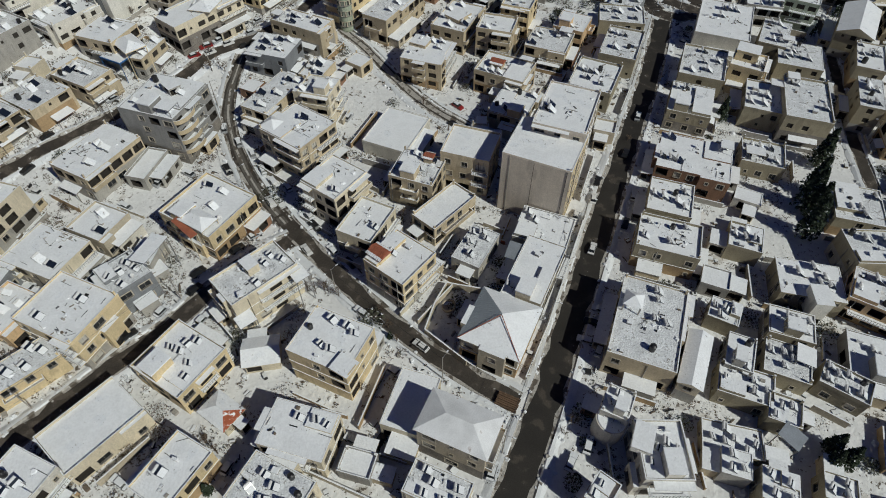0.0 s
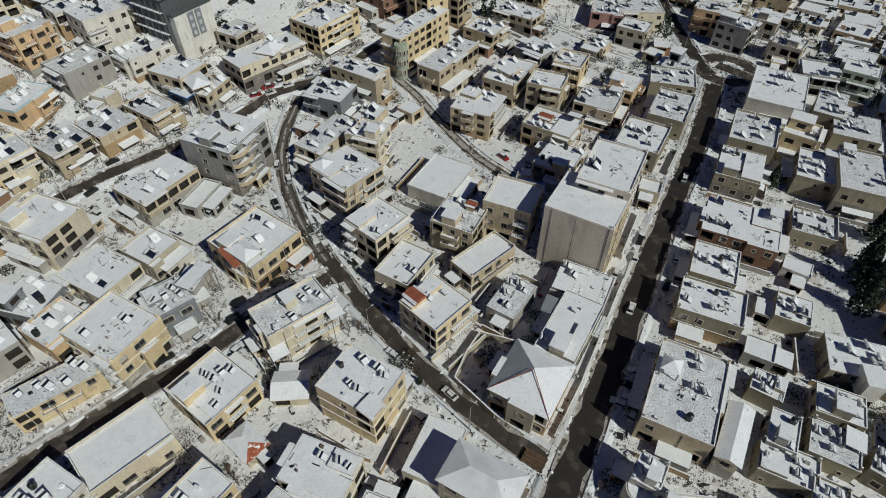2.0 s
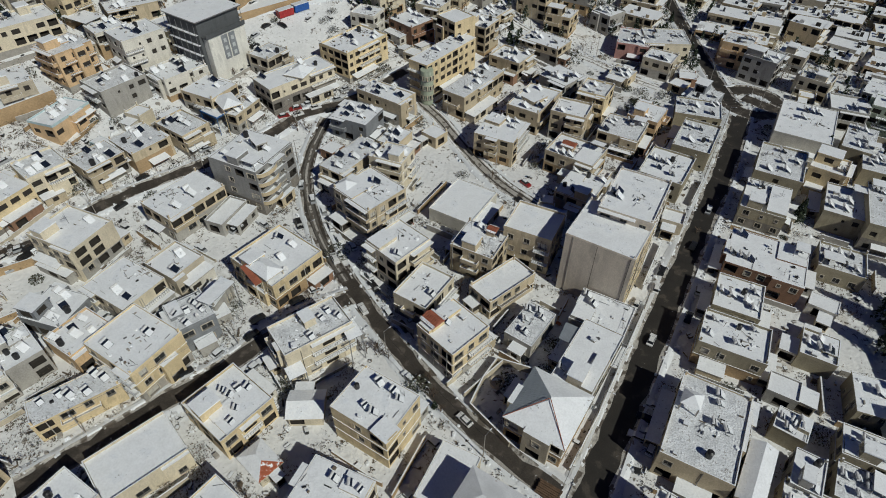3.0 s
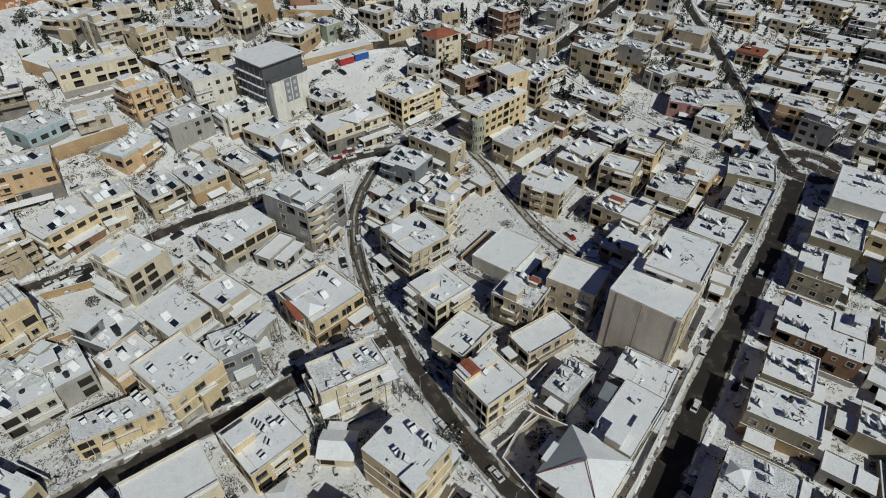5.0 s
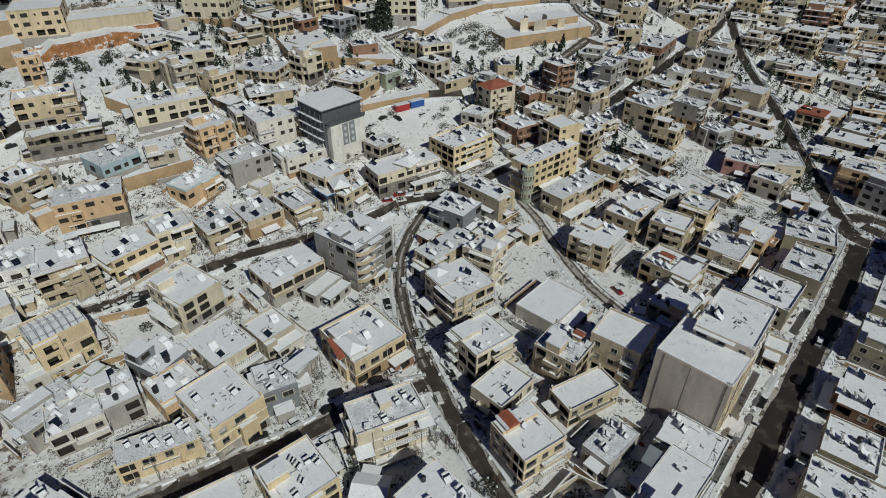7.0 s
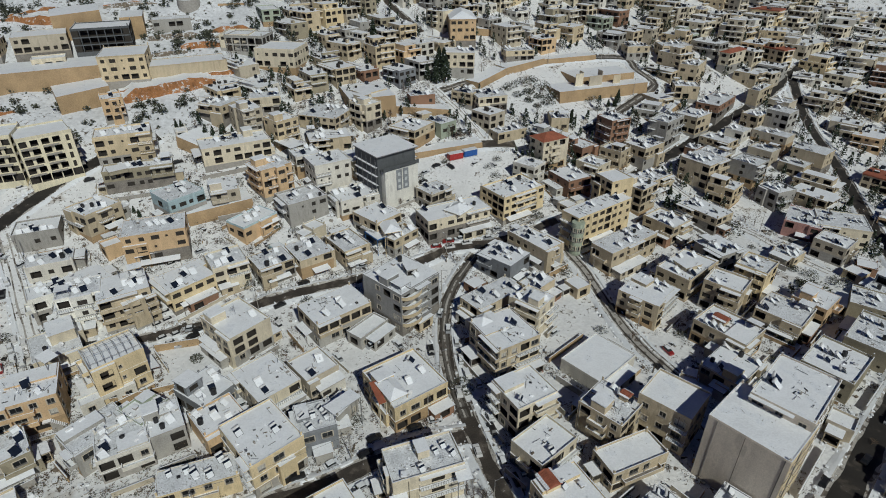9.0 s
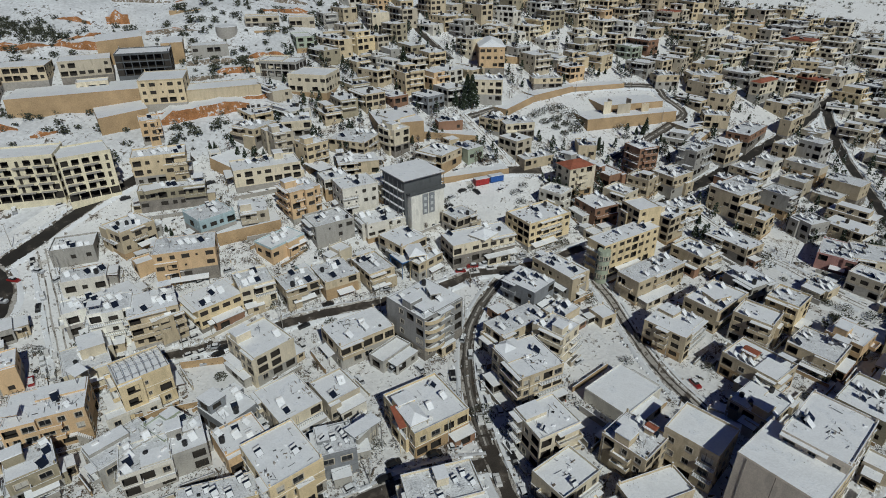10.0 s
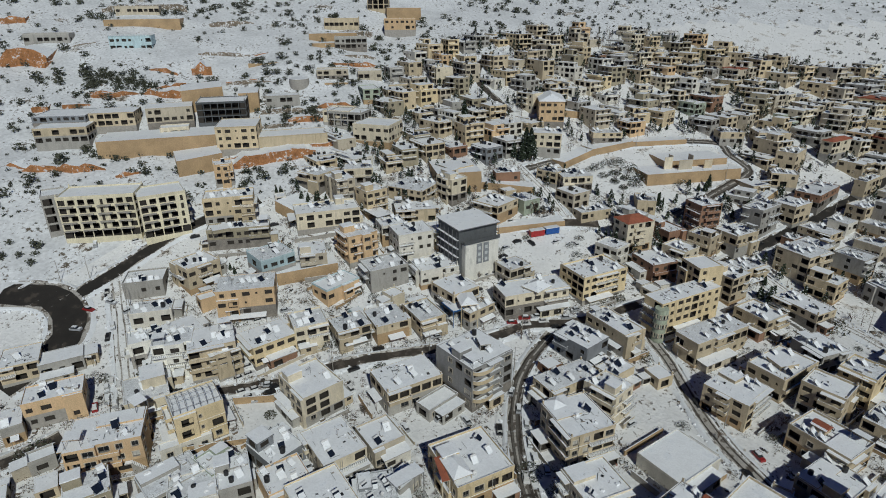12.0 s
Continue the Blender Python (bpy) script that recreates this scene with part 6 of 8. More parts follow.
CONIFER = [make_conifer(1, 13, 4.0), make_conifer(2, 10, 3.4)]
CYPRESS = make_conifer(3, 9, 1.0, True)
BARE = [make_bare(4, 5.5), make_bare(6, 5.0)]
BUSH = [make_bush(7, 1.6), make_bush(8, 1.2), make_bush(9, 2.0)]
placed = set()


def plant(proto, x, y, scale=1.0, turn=0):
    m = Matrix.Translation((x, y, ground(x, y) + (relief(x, y) if proto in BUSH else 0))) @ Matrix.Rotation(radians(turn), 4, "Z") @ Matrix.Scale(scale, 4)
    if proto.name in placed:
        return copy_thing(proto, m)
    placed.add(proto.name)
    proto.matrix_basis = m
    return proto


plant(BARE[0], -86.0, 91.9, 0.83, 192)
plant(BARE[0], -82.5, 87.8, 0.80, 22)
plant(BARE[0], -79.3, 84.7, 0.79, 126)
plant(BARE[0], -10.9, 61.8, 0.98, 259)
plant(BARE[0], -9.0, 58.6, 0.82, 328)
plant(BARE[0], -12.4, 65.8, 0.77, 249)
plant(BARE[0], -28.3, 71.0, 0.89, 253)
plant(BARE[0], -24.8, 71.1, 0.92, 206)
plant(BARE[0], -40.6, 38.1, 0.79, 119)
plant(BARE[0], -38.7, 36.6, 0.97, 358)
plant(BARE[0], -61.1, 75.9, 0.84, 208)
plant(BARE[0], -61.8, 74.3, 0.89, 194)
plant(BARE[0], -96.4, 157.4, 0.96, 339)
plant(BARE[0], -67.8, 151.1, 0.83, 32)
plant(BARE[0], -43.0, 82.9, 0.87, 193)
plant(CONIFER[0], 93.9, 109.8, 0.93, 29)
plant(CONIFER[0], 87.9, 99.8, 1.00, 353)
plant(CONIFER[0], 85.6, 92.4, 0.92, 332)
plant(CONIFER[0], 81.6, 86.2, 1.06, 106)
plant(CONIFER[0], 84.5, 94.6, 1.08, 72)
plant(CONIFER[1], -145.1, 68.4, 0.52, 276)
plant(CONIFER[1], -144.6, 70.2, 0.57, 250)
plant(CONIFER[1], -164.2, 113.1, 0.53, 75)
plant(CONIFER[1], -161.5, 112.7, 0.57, 296)
plant(CONIFER[1], -166.8, 104.3, 0.49, 299)
plant(BARE[1], -145.0, 66.6, 0.89, 146)
plant(BARE[1], -141.2, 68.6, 0.81, 218)
plant(BARE[1], -161.3, 76.3, 0.71, 307)
plant(BARE[1], -140.8, 103.6, 0.70, 353)
plant(BARE[1], -137.4, 107.0, 0.76, 182)
plant(BARE[1], -147.6, 96.9, 0.91, 253)
plant(BARE[1], -157.0, 88.8, 0.80, 101)
plant(BARE[1], -123.4, 110.9, 0.75, 182)
plant(CONIFER[1], 65.3, 34.6, 1.3, 261)
plant(CONIFER[1], 68.3, 35.1, 1.35, 259)
plant(CONIFER[1], 66.8, 37.4, 1.3, 279)
plant(BARE[1], 38.6, 178.3, 0.92, 124)
plant(BARE[1], 41.0, 181.1, 1.12, 151)
plant(BARE[1], 42.4, 178.5, 0.95, 136)
plant(BARE[1], 17.6, 182.0, 0.86, 130)
plant(BARE[1], 21.0, 180.1, 0.96, 213)
plant(BARE[1], 14.8, 170.5, 0.90, 202)
plant(BARE[1], 11.4, 172.2, 0.88, 339)
plant(BARE[1], 5.5, 145.2, 1.11, 13)
plant(BARE[1], 7.5, 148.8, 0.91, 82)
plant(BARE[1], 26.0, 189.6, 0.94, 6)
plant(BARE[1], -13.2, 207.6, 1.09, 194)
plant(BARE[1], 57.5, 187.1, 0.95, 87)
plant(CONIFER[1], -5.8, 222.0, 0.77, 118)
plant(CONIFER[1], -3.1, 217.4, 0.67, 288)
plant(CONIFER[1], 31.5, 151.7, 0.74, 213)
plant(CONIFER[1], 19.6, 169.5, 0.66, 35)
plant(CONIFER[0], 74.9, 127.6, 0.66, 48)
plant(CONIFER[0], 91.5, 160.7, 0.60, 339)
plant(CONIFER[0], -151.8, 251.0, 1.01, 266)
plant(CONIFER[0], -114.3, 244.6, 1.16, 78)
plant(CONIFER[0], -111.2, 243.1, 1.26, 258)
plant(CONIFER[1], -167.9, 155.8, 0.80, 76)
plant(CONIFER[1], -163.6, 156.1, 0.92, 32)
plant(CONIFER[1], -182.8, 153.3, 0.73, 71)
plant(CONIFER[1], -90.3, 142.3, 0.76, 337)
plant(CONIFER[1], -7.4, 223.3, 0.82, 153)
plant(CONIFER[1], -40.9, 269.4, 0.76, 187)
plant(CYPRESS, -52.2, 247.7, 0.68, 255)
plant(CYPRESS, -50.5, 247.6, 0.73, 316)
plant(CYPRESS, -159.6, 169.4, 0.69, 296)
plant(CYPRESS, -163.0, 169.1, 0.72, 172)
plant(CONIFER[1], -2.1, 436.3, 0.68, 226)
plant(CONIFER[1], -9.8, 420.2, 0.53, 102)
plant(CONIFER[1], -23.8, 386.3, 0.62, 254)
plant(CONIFER[1], -45.1, 385.2, 0.66, 79)
plant(CONIFER[1], -145.8, 371.4, 0.58, 55)
plant(CONIFER[1], -152.6, 343.8, 0.61, 231)
plant(CONIFER[1], -172.6, 316.0, 0.63, 225)
plant(CONIFER[1], -189.0, 291.9, 0.60, 46)
plant(CONIFER[1], -168.4, 211.0, 0.64, 241)
plant(CONIFER[1], -45.1, 271.4, 0.61, 184)
plant(CONIFER[1], -67.8, 314.4, 0.59, 26)
plant(CONIFER[1], -95.4, 247.3, 0.55, 228)
plant(CONIFER[1], 11.6, 229.2, 0.53, 108)
plant(CYPRESS, 23.4, 169.4, 0.75, 307)
plant(CYPRESS, 21.8, 172.6, 0.72, 11)
plant(CYPRESS, -165.7, 294.1, 0.84, 221)
plant(CYPRESS, -173.1, 315.5, 0.81, 307)
plant(CYPRESS, -196.4, 309.8, 0.80, 291)
plant(CYPRESS, -141.9, 410.7, 0.73, 117)
plant(BARE[0], -36.3, 40.9, 0.85, 196)
plant(BARE[0], -35.4, 43.5, 0.97, 331)
plant(BARE[0], -38.1, 32.1, 0.82, 148)
plant(BARE[0], -24.1, 70.9, 0.93, 40)
plant(BARE[0], -21.6, 69.5, 0.97, 206)
plant(BARE[0], -26.4, 70.2, 0.83, 151)
plant(BARE[0], -5.1, 91.9, 0.79, 214)
plant(BARE[0], -3.2, 93.7, 1.03, 189)
plant(BARE[0], -64.0, 146.5, 0.98, 164)
plant(BARE[0], -66.1, 145.0, 0.90, 320)
plant(BARE[0], -28.0, 65.3, 0.99, 182)
plant(BARE[1], -112.8, 96.8, 1.08, 151)
plant(BARE[1], -111.7, 100.5, 1.05, 55)
plant(BARE[1], -98.5, 70.7, 0.91, 189)
plant(BARE[1], -96.2, 67.8, 0.96, 299)
plant(BARE[1], 21.7, 216.8, 1.10, 159)
plant(BARE[1], 19.3, 213.3, 0.91, 203)
plant(BARE[1], 15.5, 252.7, 1.03, 350)
plant(BARE[1], -100.0, 165.3, 1.01, 353)
plant(BARE[1], 7.8, 172.8, 1.07, 346)
plant(BARE[1], -2.5, 160.0, 1.03, 185)
plant(BARE[1], -70.8, 261.6, 1.05, 100)
plant(BARE[1], -73.4, 254.0, 1.00, 270)
plant(BARE[1], 10.5, 198.0, 1.00, 41)
plant(BARE[1], -116.7, 83.1, 0.93, 35)
plant(BARE[0], 41.5, 179.8, 1.00, 138)
plant(BARE[0], 38.7, 177.3, 1.15, 59)
plant(BARE[0], 16.9, 196.8, 1.04, 140)
plant(BARE[0], 15.6, 206.4, 1.15, 140)
plant(BARE[0], 52.1, 150.1, 1.09, 258)
plant(BARE[0], -91.5, 162.2, 0.93, 323)
plant(BARE[0], -108.2, 146.8, 0.97, 185)
plant(BARE[0], -99.0, 70.2, 0.92, 126)
plant(BARE[0], -96.1, 69.3, 1.09, 234)
plant(BARE[0], -5.5, 134.2, 0.92, 305)
plant(BARE[0], -9.2, 90.8, 1.01, 100)
plant(BARE[0], -62.2, 144.8, 0.96, 54)
plant(BARE[0], -65.9, 144.8, 1.09, 198)
plant(BARE[1], 48.4, 119.3, 0.70, 87)
plant(BARE[1], 41.4, 47.6, 0.87, 218)
plant(BARE[1], 22.9, 42.1, 0.90, 70)
plant(BARE[1], 65.1, 64.9, 0.69, 97)
plant(BARE[1], 81.5, 86.1, 0.84, 44)
plant(BARE[1], 79.6, 91.3, 0.70, 235)
plant(BARE[1], 74.2, 94.9, 0.89, 144)
plant(BARE[1], -15.0, 48.5, 0.90, 47)
plant(BARE[1], 21.6, 40.0, 0.71, 183)
plant(BARE[1], 52.5, 64.8, 0.89, 334)

plant(CONIFER[1], -171.3, 155.4, 0.75, 290)
plant(CONIFER[1], -169.0, 157.3, 0.85, 54)
plant(CONIFER[1], -167.4, 160.2, 0.80, 167)
plant(CONIFER[1], -163.9, 162.2, 0.70, 328)
plant(CONIFER[1], -182.4, 155.2, 0.60, 292)
plant(CYPRESS, -162.1, 167.4, 0.90, 131)
plant(CYPRESS, -160.1, 172.0, 0.80, 282)
plant(CONIFER[0], -113.7, 240.0, 0.80, 263)
plant(CONIFER[0], -110.8, 245.9, 0.75, 37)
plant(CONIFER[0], -118.1, 240.0, 0.65, 152)
plant(CONIFER[1], -38.3, 271.4, 1.00, 75)
plant(CYPRESS, -54.3, 244.7, 0.95, 157)
plant(CYPRESS, -52.6, 247.1, 0.95, 225)
plant(CONIFER[1], -6.2, 214.1, 0.80, 224)
plant(CONIFER[1], -152.9, 243.7, 0.90, 90)
plant(CONIFER[1], -146.8, 235.4, 0.80, 131)
plant(CONIFER[1], -145.6, 332.5, 1.00, 30)
plant(CONIFER[1], -145.4, 348.0, 1.10, 155)
plant(BARE[0], -123.3, 278.3, 1.20, 50)
plant(CONIFER[1], -143.0, 355.4, 0.90, 255)
plant(CONIFER[1], 58.4, 249.3, 0.90, 346)
plant(BARE[1], -157.6, 54.6, 0.90, 185)
plant(BARE[0], -95.8, 67.7, 1.10, 165)
plant(BARE[0], -90.3, 64.0, 1.00, 249)
plant(BUSH[2], -143.3, 34.2, 1.60, 10)
plant(BUSH[2], -142.9, 36.5, 1.50, 140)
plant(BUSH[2], -143.8, 66.8, 1.60, 330)
plant(BUSH[2], -141.3, 63.4, 1.40, 280)
plant(BUSH[2], 40.2, 177.1, 1.90, 238)
plant(BUSH[2], 41.5, 178.7, 1.70, 276)
plant(BARE[0], 30.9, 183.5, 1.00, 205)
plant(BARE[1], 22.5, 183.7, 1.00, 245)
plant(BUSH[0], 29.7, 192.6, 1.50, 115)
plant(BUSH[1], 36.5, 191.9, 1.50, 5)
plant(BUSH[2], 24.4, 178.6, 1.20, 335)
plant(BUSH[2], 16.7, 207.8, 1.60, 325)
plant(CONIFER[1], -5.5, 212.9, 0.80, 275)
plant(CONIFER[1], 33.8, 149.5, 0.55, 160)
plant(CONIFER[1], 36.2, 151.9, 0.50, 244)
plant(CONIFER[1], -38.5, 30.1, 0.75, 142)
plant(BUSH[2], -40.8, 97.9, 1.00, 105)
plant(BUSH[0], -14.4, 63.4, 1.20, 105)
plant(CONIFER[1], -10.3, 59.5, 0.50, 20)
plant(CONIFER[0], -37.8, 275.4, 0.55, 40)
plant(BUSH[0], -79.1, 253, 1.10, 0)
plant(BUSH[1], -73.4, 252.1, 1.27, 47)
plant(BUSH[2], -71.1, 264.9, 1.44, 94)
plant(BUSH[0], -64.7, 261.7, 1.61, 141)
plant(BUSH[1], -68.8, 250.4, 1.10, 188)
plant(BUSH[2], -80.2, 263.4, 1.27, 235)
plant(BUSH[0], -65.4, 255.7, 1.44, 282)
plant(BUSH[1], -75.6, 258.2, 1.61, 329)
plant(BUSH[2], -84.2, 257.6, 1.10, 16)
plant(BUSH[0], -77.3, 268.4, 1.27, 63)
plant(BUSH[1], -70.2, 257.6, 1.44, 110)
plant(BUSH[2], -18.1, 316, 1.61, 157)
plant(BUSH[0], -19.3, 310.7, 1.10, 204)


def scatter_bushes():
    rng = random.Random(21)
    n = 0
    while n < 130:
        x, y = rng.uniform(-170, 120), rng.uniform(20, 300)
        if not inside(TOWN, x, y) or house_gap(x, y) < 1.4 or road_gap(x, y) < 2.2:
            continue
        plant(rng.choice(BUSH), x, y, rng.uniform(0.5, 1.1), rng.uniform(0, 360))
        n += 1


scatter_bushes()


def hill_shrubs():
    """Dark shrubs and stones strewn over the open slopes, past counting."""
    rng = random.Random(31)
    s = Shape()
    n = 0
    while n < 4800:
        a, r = radians(rng.uniform(50, 185)), 230 * (3.8 ** rng.random())
        x, y = r * math.cos(a), r * math.sin(a)
        if y < 40 or inside(TOWN, x, y) or noise.noise(Vector((x * 0.012, y * 0.012, 3))) < rng.uniform(-0.5, 0.25):
            continue
        if house_gap(x, y) < 2 or road_gap(x, y) < 2:
            continue
        n += 1
        size = rng.choice((0.5, 0.8, 1.2, 1.7, 2.3)) * rng.uniform(0.7, 1.3) * (1 + r / 900) * (1.0 if x < -150 else 0.6)
        z = ground(x, y) + relief(x, y)
        for _ in range(int(16 + size * 26)):
            w, q = rng.uniform(0, 6.28), size * 0.8 * rng.random()
            leaf(s, Vector((x + q * math.cos(w), y + q * math.sin(w), z + size * 0.9 * rng.random())), rng.uniform(0.14, 0.3) * (0.6 + size * 0.5), rng, 0 if rng.random() < 0.96 else 1)
    for _ in range(150):
        f, g = rng.random(), rng.gauss(0, 3.5)
        x, y = -330 + 38 * f + g, 168 - 8 * f + 14 * f * f + rng.gauss(0, 3.5)
        z = ground(x, y) + relief(x, y)
        size = rng.uniform(0.8, 2.0)
        for _ in range(40):
            w, q = rng.uniform(0, 6.28), size * rng.random()
            leaf(s, Vector((x + q * math.cos(w), y + q * math.sin(w), z + size * 1.2 * rng.random())), rng.uniform(0.2, 0.4), rng, 0)
    tagged(new("hillside_shrubs", s.mesh("hillside_shrubs", [shrub_leaf, snow])), "dark scrub dotted over the snowy hillside", "shrubs", kind="stuff")


hill_shrubs()


# ---- garden walls, poles ----
def garden_walls():
    rng = random.Random(41)
    n = 0
    for hx, hy, a, w, d in FOOT:
        if math.hypot(hx, hy) > 230 or w < 7:
            continue
        for k in range(4):
            if rng.random() > 0.8 or n >= 300:
                continue
            o = rng.uniform(2.2, 4.2)
            half, length = (d / 2, w) if k % 2 == 0 else (w / 2, d)
            t = a + (-math.pi / 2, 0, math.pi / 2, math.pi)[k]
            cx, cy = hx + math.cos(t) * (half + o), hy + math.sin(t) * (half + o)
            dx, dy = -math.sin(t), math.cos(t)
            length = length * rng.uniform(0.6, 1.15)
            good = all(house_gap(cx + dx * f * length, cy + dy * f * length) > 0.6 and road_gap(cx + dx * f * length, cy + dy * f * length) > 0.7 for f in (-0.5, -0.25, 0, 0.25, 0.5))
            if not good:
                continue
            n += 1
            high = rng.uniform(0.9, 1.9)
            s = Shape()
            m = max(1, int(length / 3))
            for i in range(m):
                f0, f1 = (i / m - 0.5) * length, ((i + 1) / m - 0.5) * length
                z = min(ground(cx + dx * f0, cy + dy * f0), ground(cx + dx * f1, cy + dy * f1)) - 0.5
                s.box(f0, -0.13, z - 1, f1 + (0 if i == m - 1 else 0.0), 0.13, z + 0.5 + high, 0, 1)
            e = new("garden_wall", s.mesh("garden_wall", [rng.choice((masonry, concrete, wall_material("stone"))), roof_snow]))
            e.matrix_basis = pose(cx, cy, 0, 0, 0, math.degrees(t) + 90)
            tagged(e, "low stone garden wall topped with snow", "garden wall", "garden walls")


garden_walls()


def make_pole():
    e = new("utility_pole")
    tagged(e, "thin grey street pole with a lamp arm", "utility pole", "poles along the streets")
    s = Shape()
    s.tube((0, 0, -0.5), (0, 0, 8.2), 0.12, 0.07, 8)
    part("pole", s.mesh("pole", [concrete]), e)
    s = Shape()
    s.tube((0, 0, 7.9), (1.3, 0, 8.3), 0.04, 0.03, 5)
    arm = part("arm", s.mesh("arm", [steel]), e)
    s = Shape()
    s.box(1.2, -0.12, 8.22, 1.75, 0.12, 8.34, 0, 1)
    part("lamp", s.mesh("lamp", [steel, snow]), arm)
    return e


def cable(a, b):
    """A slack overhead cable between two poles."""
    s = Shape()
    pts = [a.lerp(b, k / 8) + Vector((0, 0, -0.9 * 4 * (k / 8) * (1 - k / 8))) for k in range(9)]
    s.pipe(pts, 0.035, 4)
    tagged(new("overhead_cable", s.mesh("overhead_cable", [black_plastic])), "thin black cable slung between two street poles", "cable", "cables over the streets")


def poles():
    proto, first = make_pole(), True
    for line, width in ROADS:
        last = None
        for i in range(5, len(line) - 3, 11):
            d = (line[i + 1] - line[i]).normalized()
            p = line[i] + Vector((-d.y, d.x)) * (width / 2 + 0.9)
            if house_gap(p.x, p.y) < 0.5 or p.y < 15 or p.length > 320:
                continue
            m = pose(p.x, p.y, ground(p.x, p.y), 0, 0, math.degrees(math.atan2(d.y, d.x)) - 90)
            top = m @ Vector((0, 0, 7.8))
            if last and (last[1] - top).length < 40 and last[0] == i - 11 and top.length < 210:
                cable(last[1], top)
            last = (i, top)
            if first:
                proto.matrix_basis, first = m, False
            else:
                copy_thing(proto, m)


poles()


# ---- far trees among the houses ----
def far_trees():
    rng = random.Random(51)
    s = Shape()
    n = 0
    while n < 1700:
        x, y = rng.uniform(-250, 230), rng.uniform(150, 490)
        if math.hypot(x, y) < 205 or not inside(TOWN, x, y) or any(inside(o, x, y) for o in OPEN) or road_gap(x, y) < 1.5 or house_gap(x, y) < 0.3:
            continue
        n += 1
        z, high, bare = ground(x, y), rng.uniform(3, 7.5), rng.random() < 0.5
        s.tube((x, y, z - 0.5), (x, y, z + high * 0.6), 0.14, 0.05, 5, 1)
        wide = high * (0.32 if bare else 0.26)
        for _ in range(90 if bare else 130):
            f = rng.random()
            r = wide * (1 - f * 0.8) * math.sqrt(rng.random())
            w = rng.uniform(0, 6.28)
            leaf(s, Vector((x + r * math.cos(w), y + r * math.sin(w), z + high * (0.2 + 0.8 * f))), rng.uniform(0.12, 0.25) if bare else rng.uniform(0.22, 0.45), rng, 2 if rng.random() < 0.08 else (3 if bare else 0))
    tagged(new("distant_trees", s.mesh("distant_trees", [needles, bark, snow, twig])), "dark conifers and bare trees between the hillside houses", "trees", kind="stuff")


far_trees()


# ---- yard clutter ----
wood_grey = material("weathered_wood", (0.16, 0.13, 0.10), 0.9, vary=0.4)


def yard_clutter():
    """Blocks, boards, stones and lumps of snow in the yards, past counting."""
    rng = random.Random(61)
    s, q = Shape(), Shape()
    n = 0
    while n < 1800:
        x, y = rng.uniform(-175, 125), rng.uniform(14, 225)
        if not inside(TOWN, x, y) or any(inside(o, x, y) for o in OPEN):
            continue
        hg = house_gap(x, y)
        if hg < 0.2 or hg > 6 or road_gap(x, y) < 1.0:
            continue
        n += 1
        m = pose(x, y, ground(x, y) + 0.05, rng.uniform(-8, 8), rng.uniform(-8, 8), rng.uniform(0, 180))
        r = rng.random()
        if r < 0.55:
            a, b, c = rng.uniform(0.15, 0.7), rng.uniform(0.15, 0.6), rng.uniform(0.15, 0.7)
            mat = 3 if rng.random() < 0.01 else rng.choice((0, 0, 1, 1, 2))
            s.box(-a, -b, -0.3, a, b, c, mat, 4 if rng.random() < 0.75 else None, m)
        elif r < 0.75:
            s.box(-rng.uniform(0.5, 1.3), -0.1, 0, rng.uniform(0.4, 1.0), 0.1, rng.uniform(0.08, 0.5), rng.choice((0, 2)), 4 if rng.random() < 0.3 else None, m)
        else:
            w = rng.uniform(0.35, 1.1)
            pts = [(w * math.cos(k * 1.047 + 0.3) * rng.uniform(0.7, 1.1), w * math.sin(k * 1.047 + 0.3) * rng.uniform(0.7, 1.1), -0.2) for k in range(6)]
            up = [(p[0] * 0.6, p[1] * 0.6, w * rng.uniform(0.3, 0.6)) for p in pts]
            for k in range(6):
                q.face([tuple(m @ Vector(p)) for p in (pts[k], pts[(k + 1) % 6], up[(k + 1) % 6], up[k])])
            q.face([tuple(m @ Vector(p)) for p in up])
    tagged(new("yard_clutter", s.mesh("yard_clutter", [wood_grey, concrete, black_plastic, red_tile, snow])), "boards, blocks and boxes lying in the snowy yards", "clutter", kind="stuff")
    tagged(new("snow_heaps", q.mesh("snow_heaps", [snow])), "small shovelled heaps of snow in the yards", "snow", kind="stuff")


yard_clutter()


def dry_weeds():
    """Dry weeds and low brush along the walls of the yards, past counting."""
    rng = random.Random(101)
    s = Shape()
    n = 0
    while n < 3200:
        x, y = rng.uniform(-185, 115), rng.uniform(14, 260)
        if rng.random() < 0.5:
            x = rng.uniform(-185, -40)
        if not inside(TOWN, x, y) or any(inside(o, x, y) for o in OPEN):
            continue
        hg = house_gap(x, y)
        if hg < 0.4 or hg > 5 or road_gap(x, y) < 1.2:
            continue
        n += 1
        wide, z = rng.uniform(0.5, 2.1), ground(x, y)
        for _ in range(int(12 + 20 * wide)):
            a, q = rng.uniform(0, 6.28), wide * math.sqrt(rng.random())
            leaf(s, Vector((x + q * math.cos(a), y + q * math.sin(a), z + rng.uniform(0.05, 0.7 * wide))), rng.uniform(0.08, 0.2), rng, rng.choice((0, 0, 0, 1)))
    tagged(new("dry_weeds", s.mesh("dry_weeds", [twig, shrub_leaf])), "dry brown weeds and brush in the snowy yards", "weeds", kind="stuff")


dry_weeds()


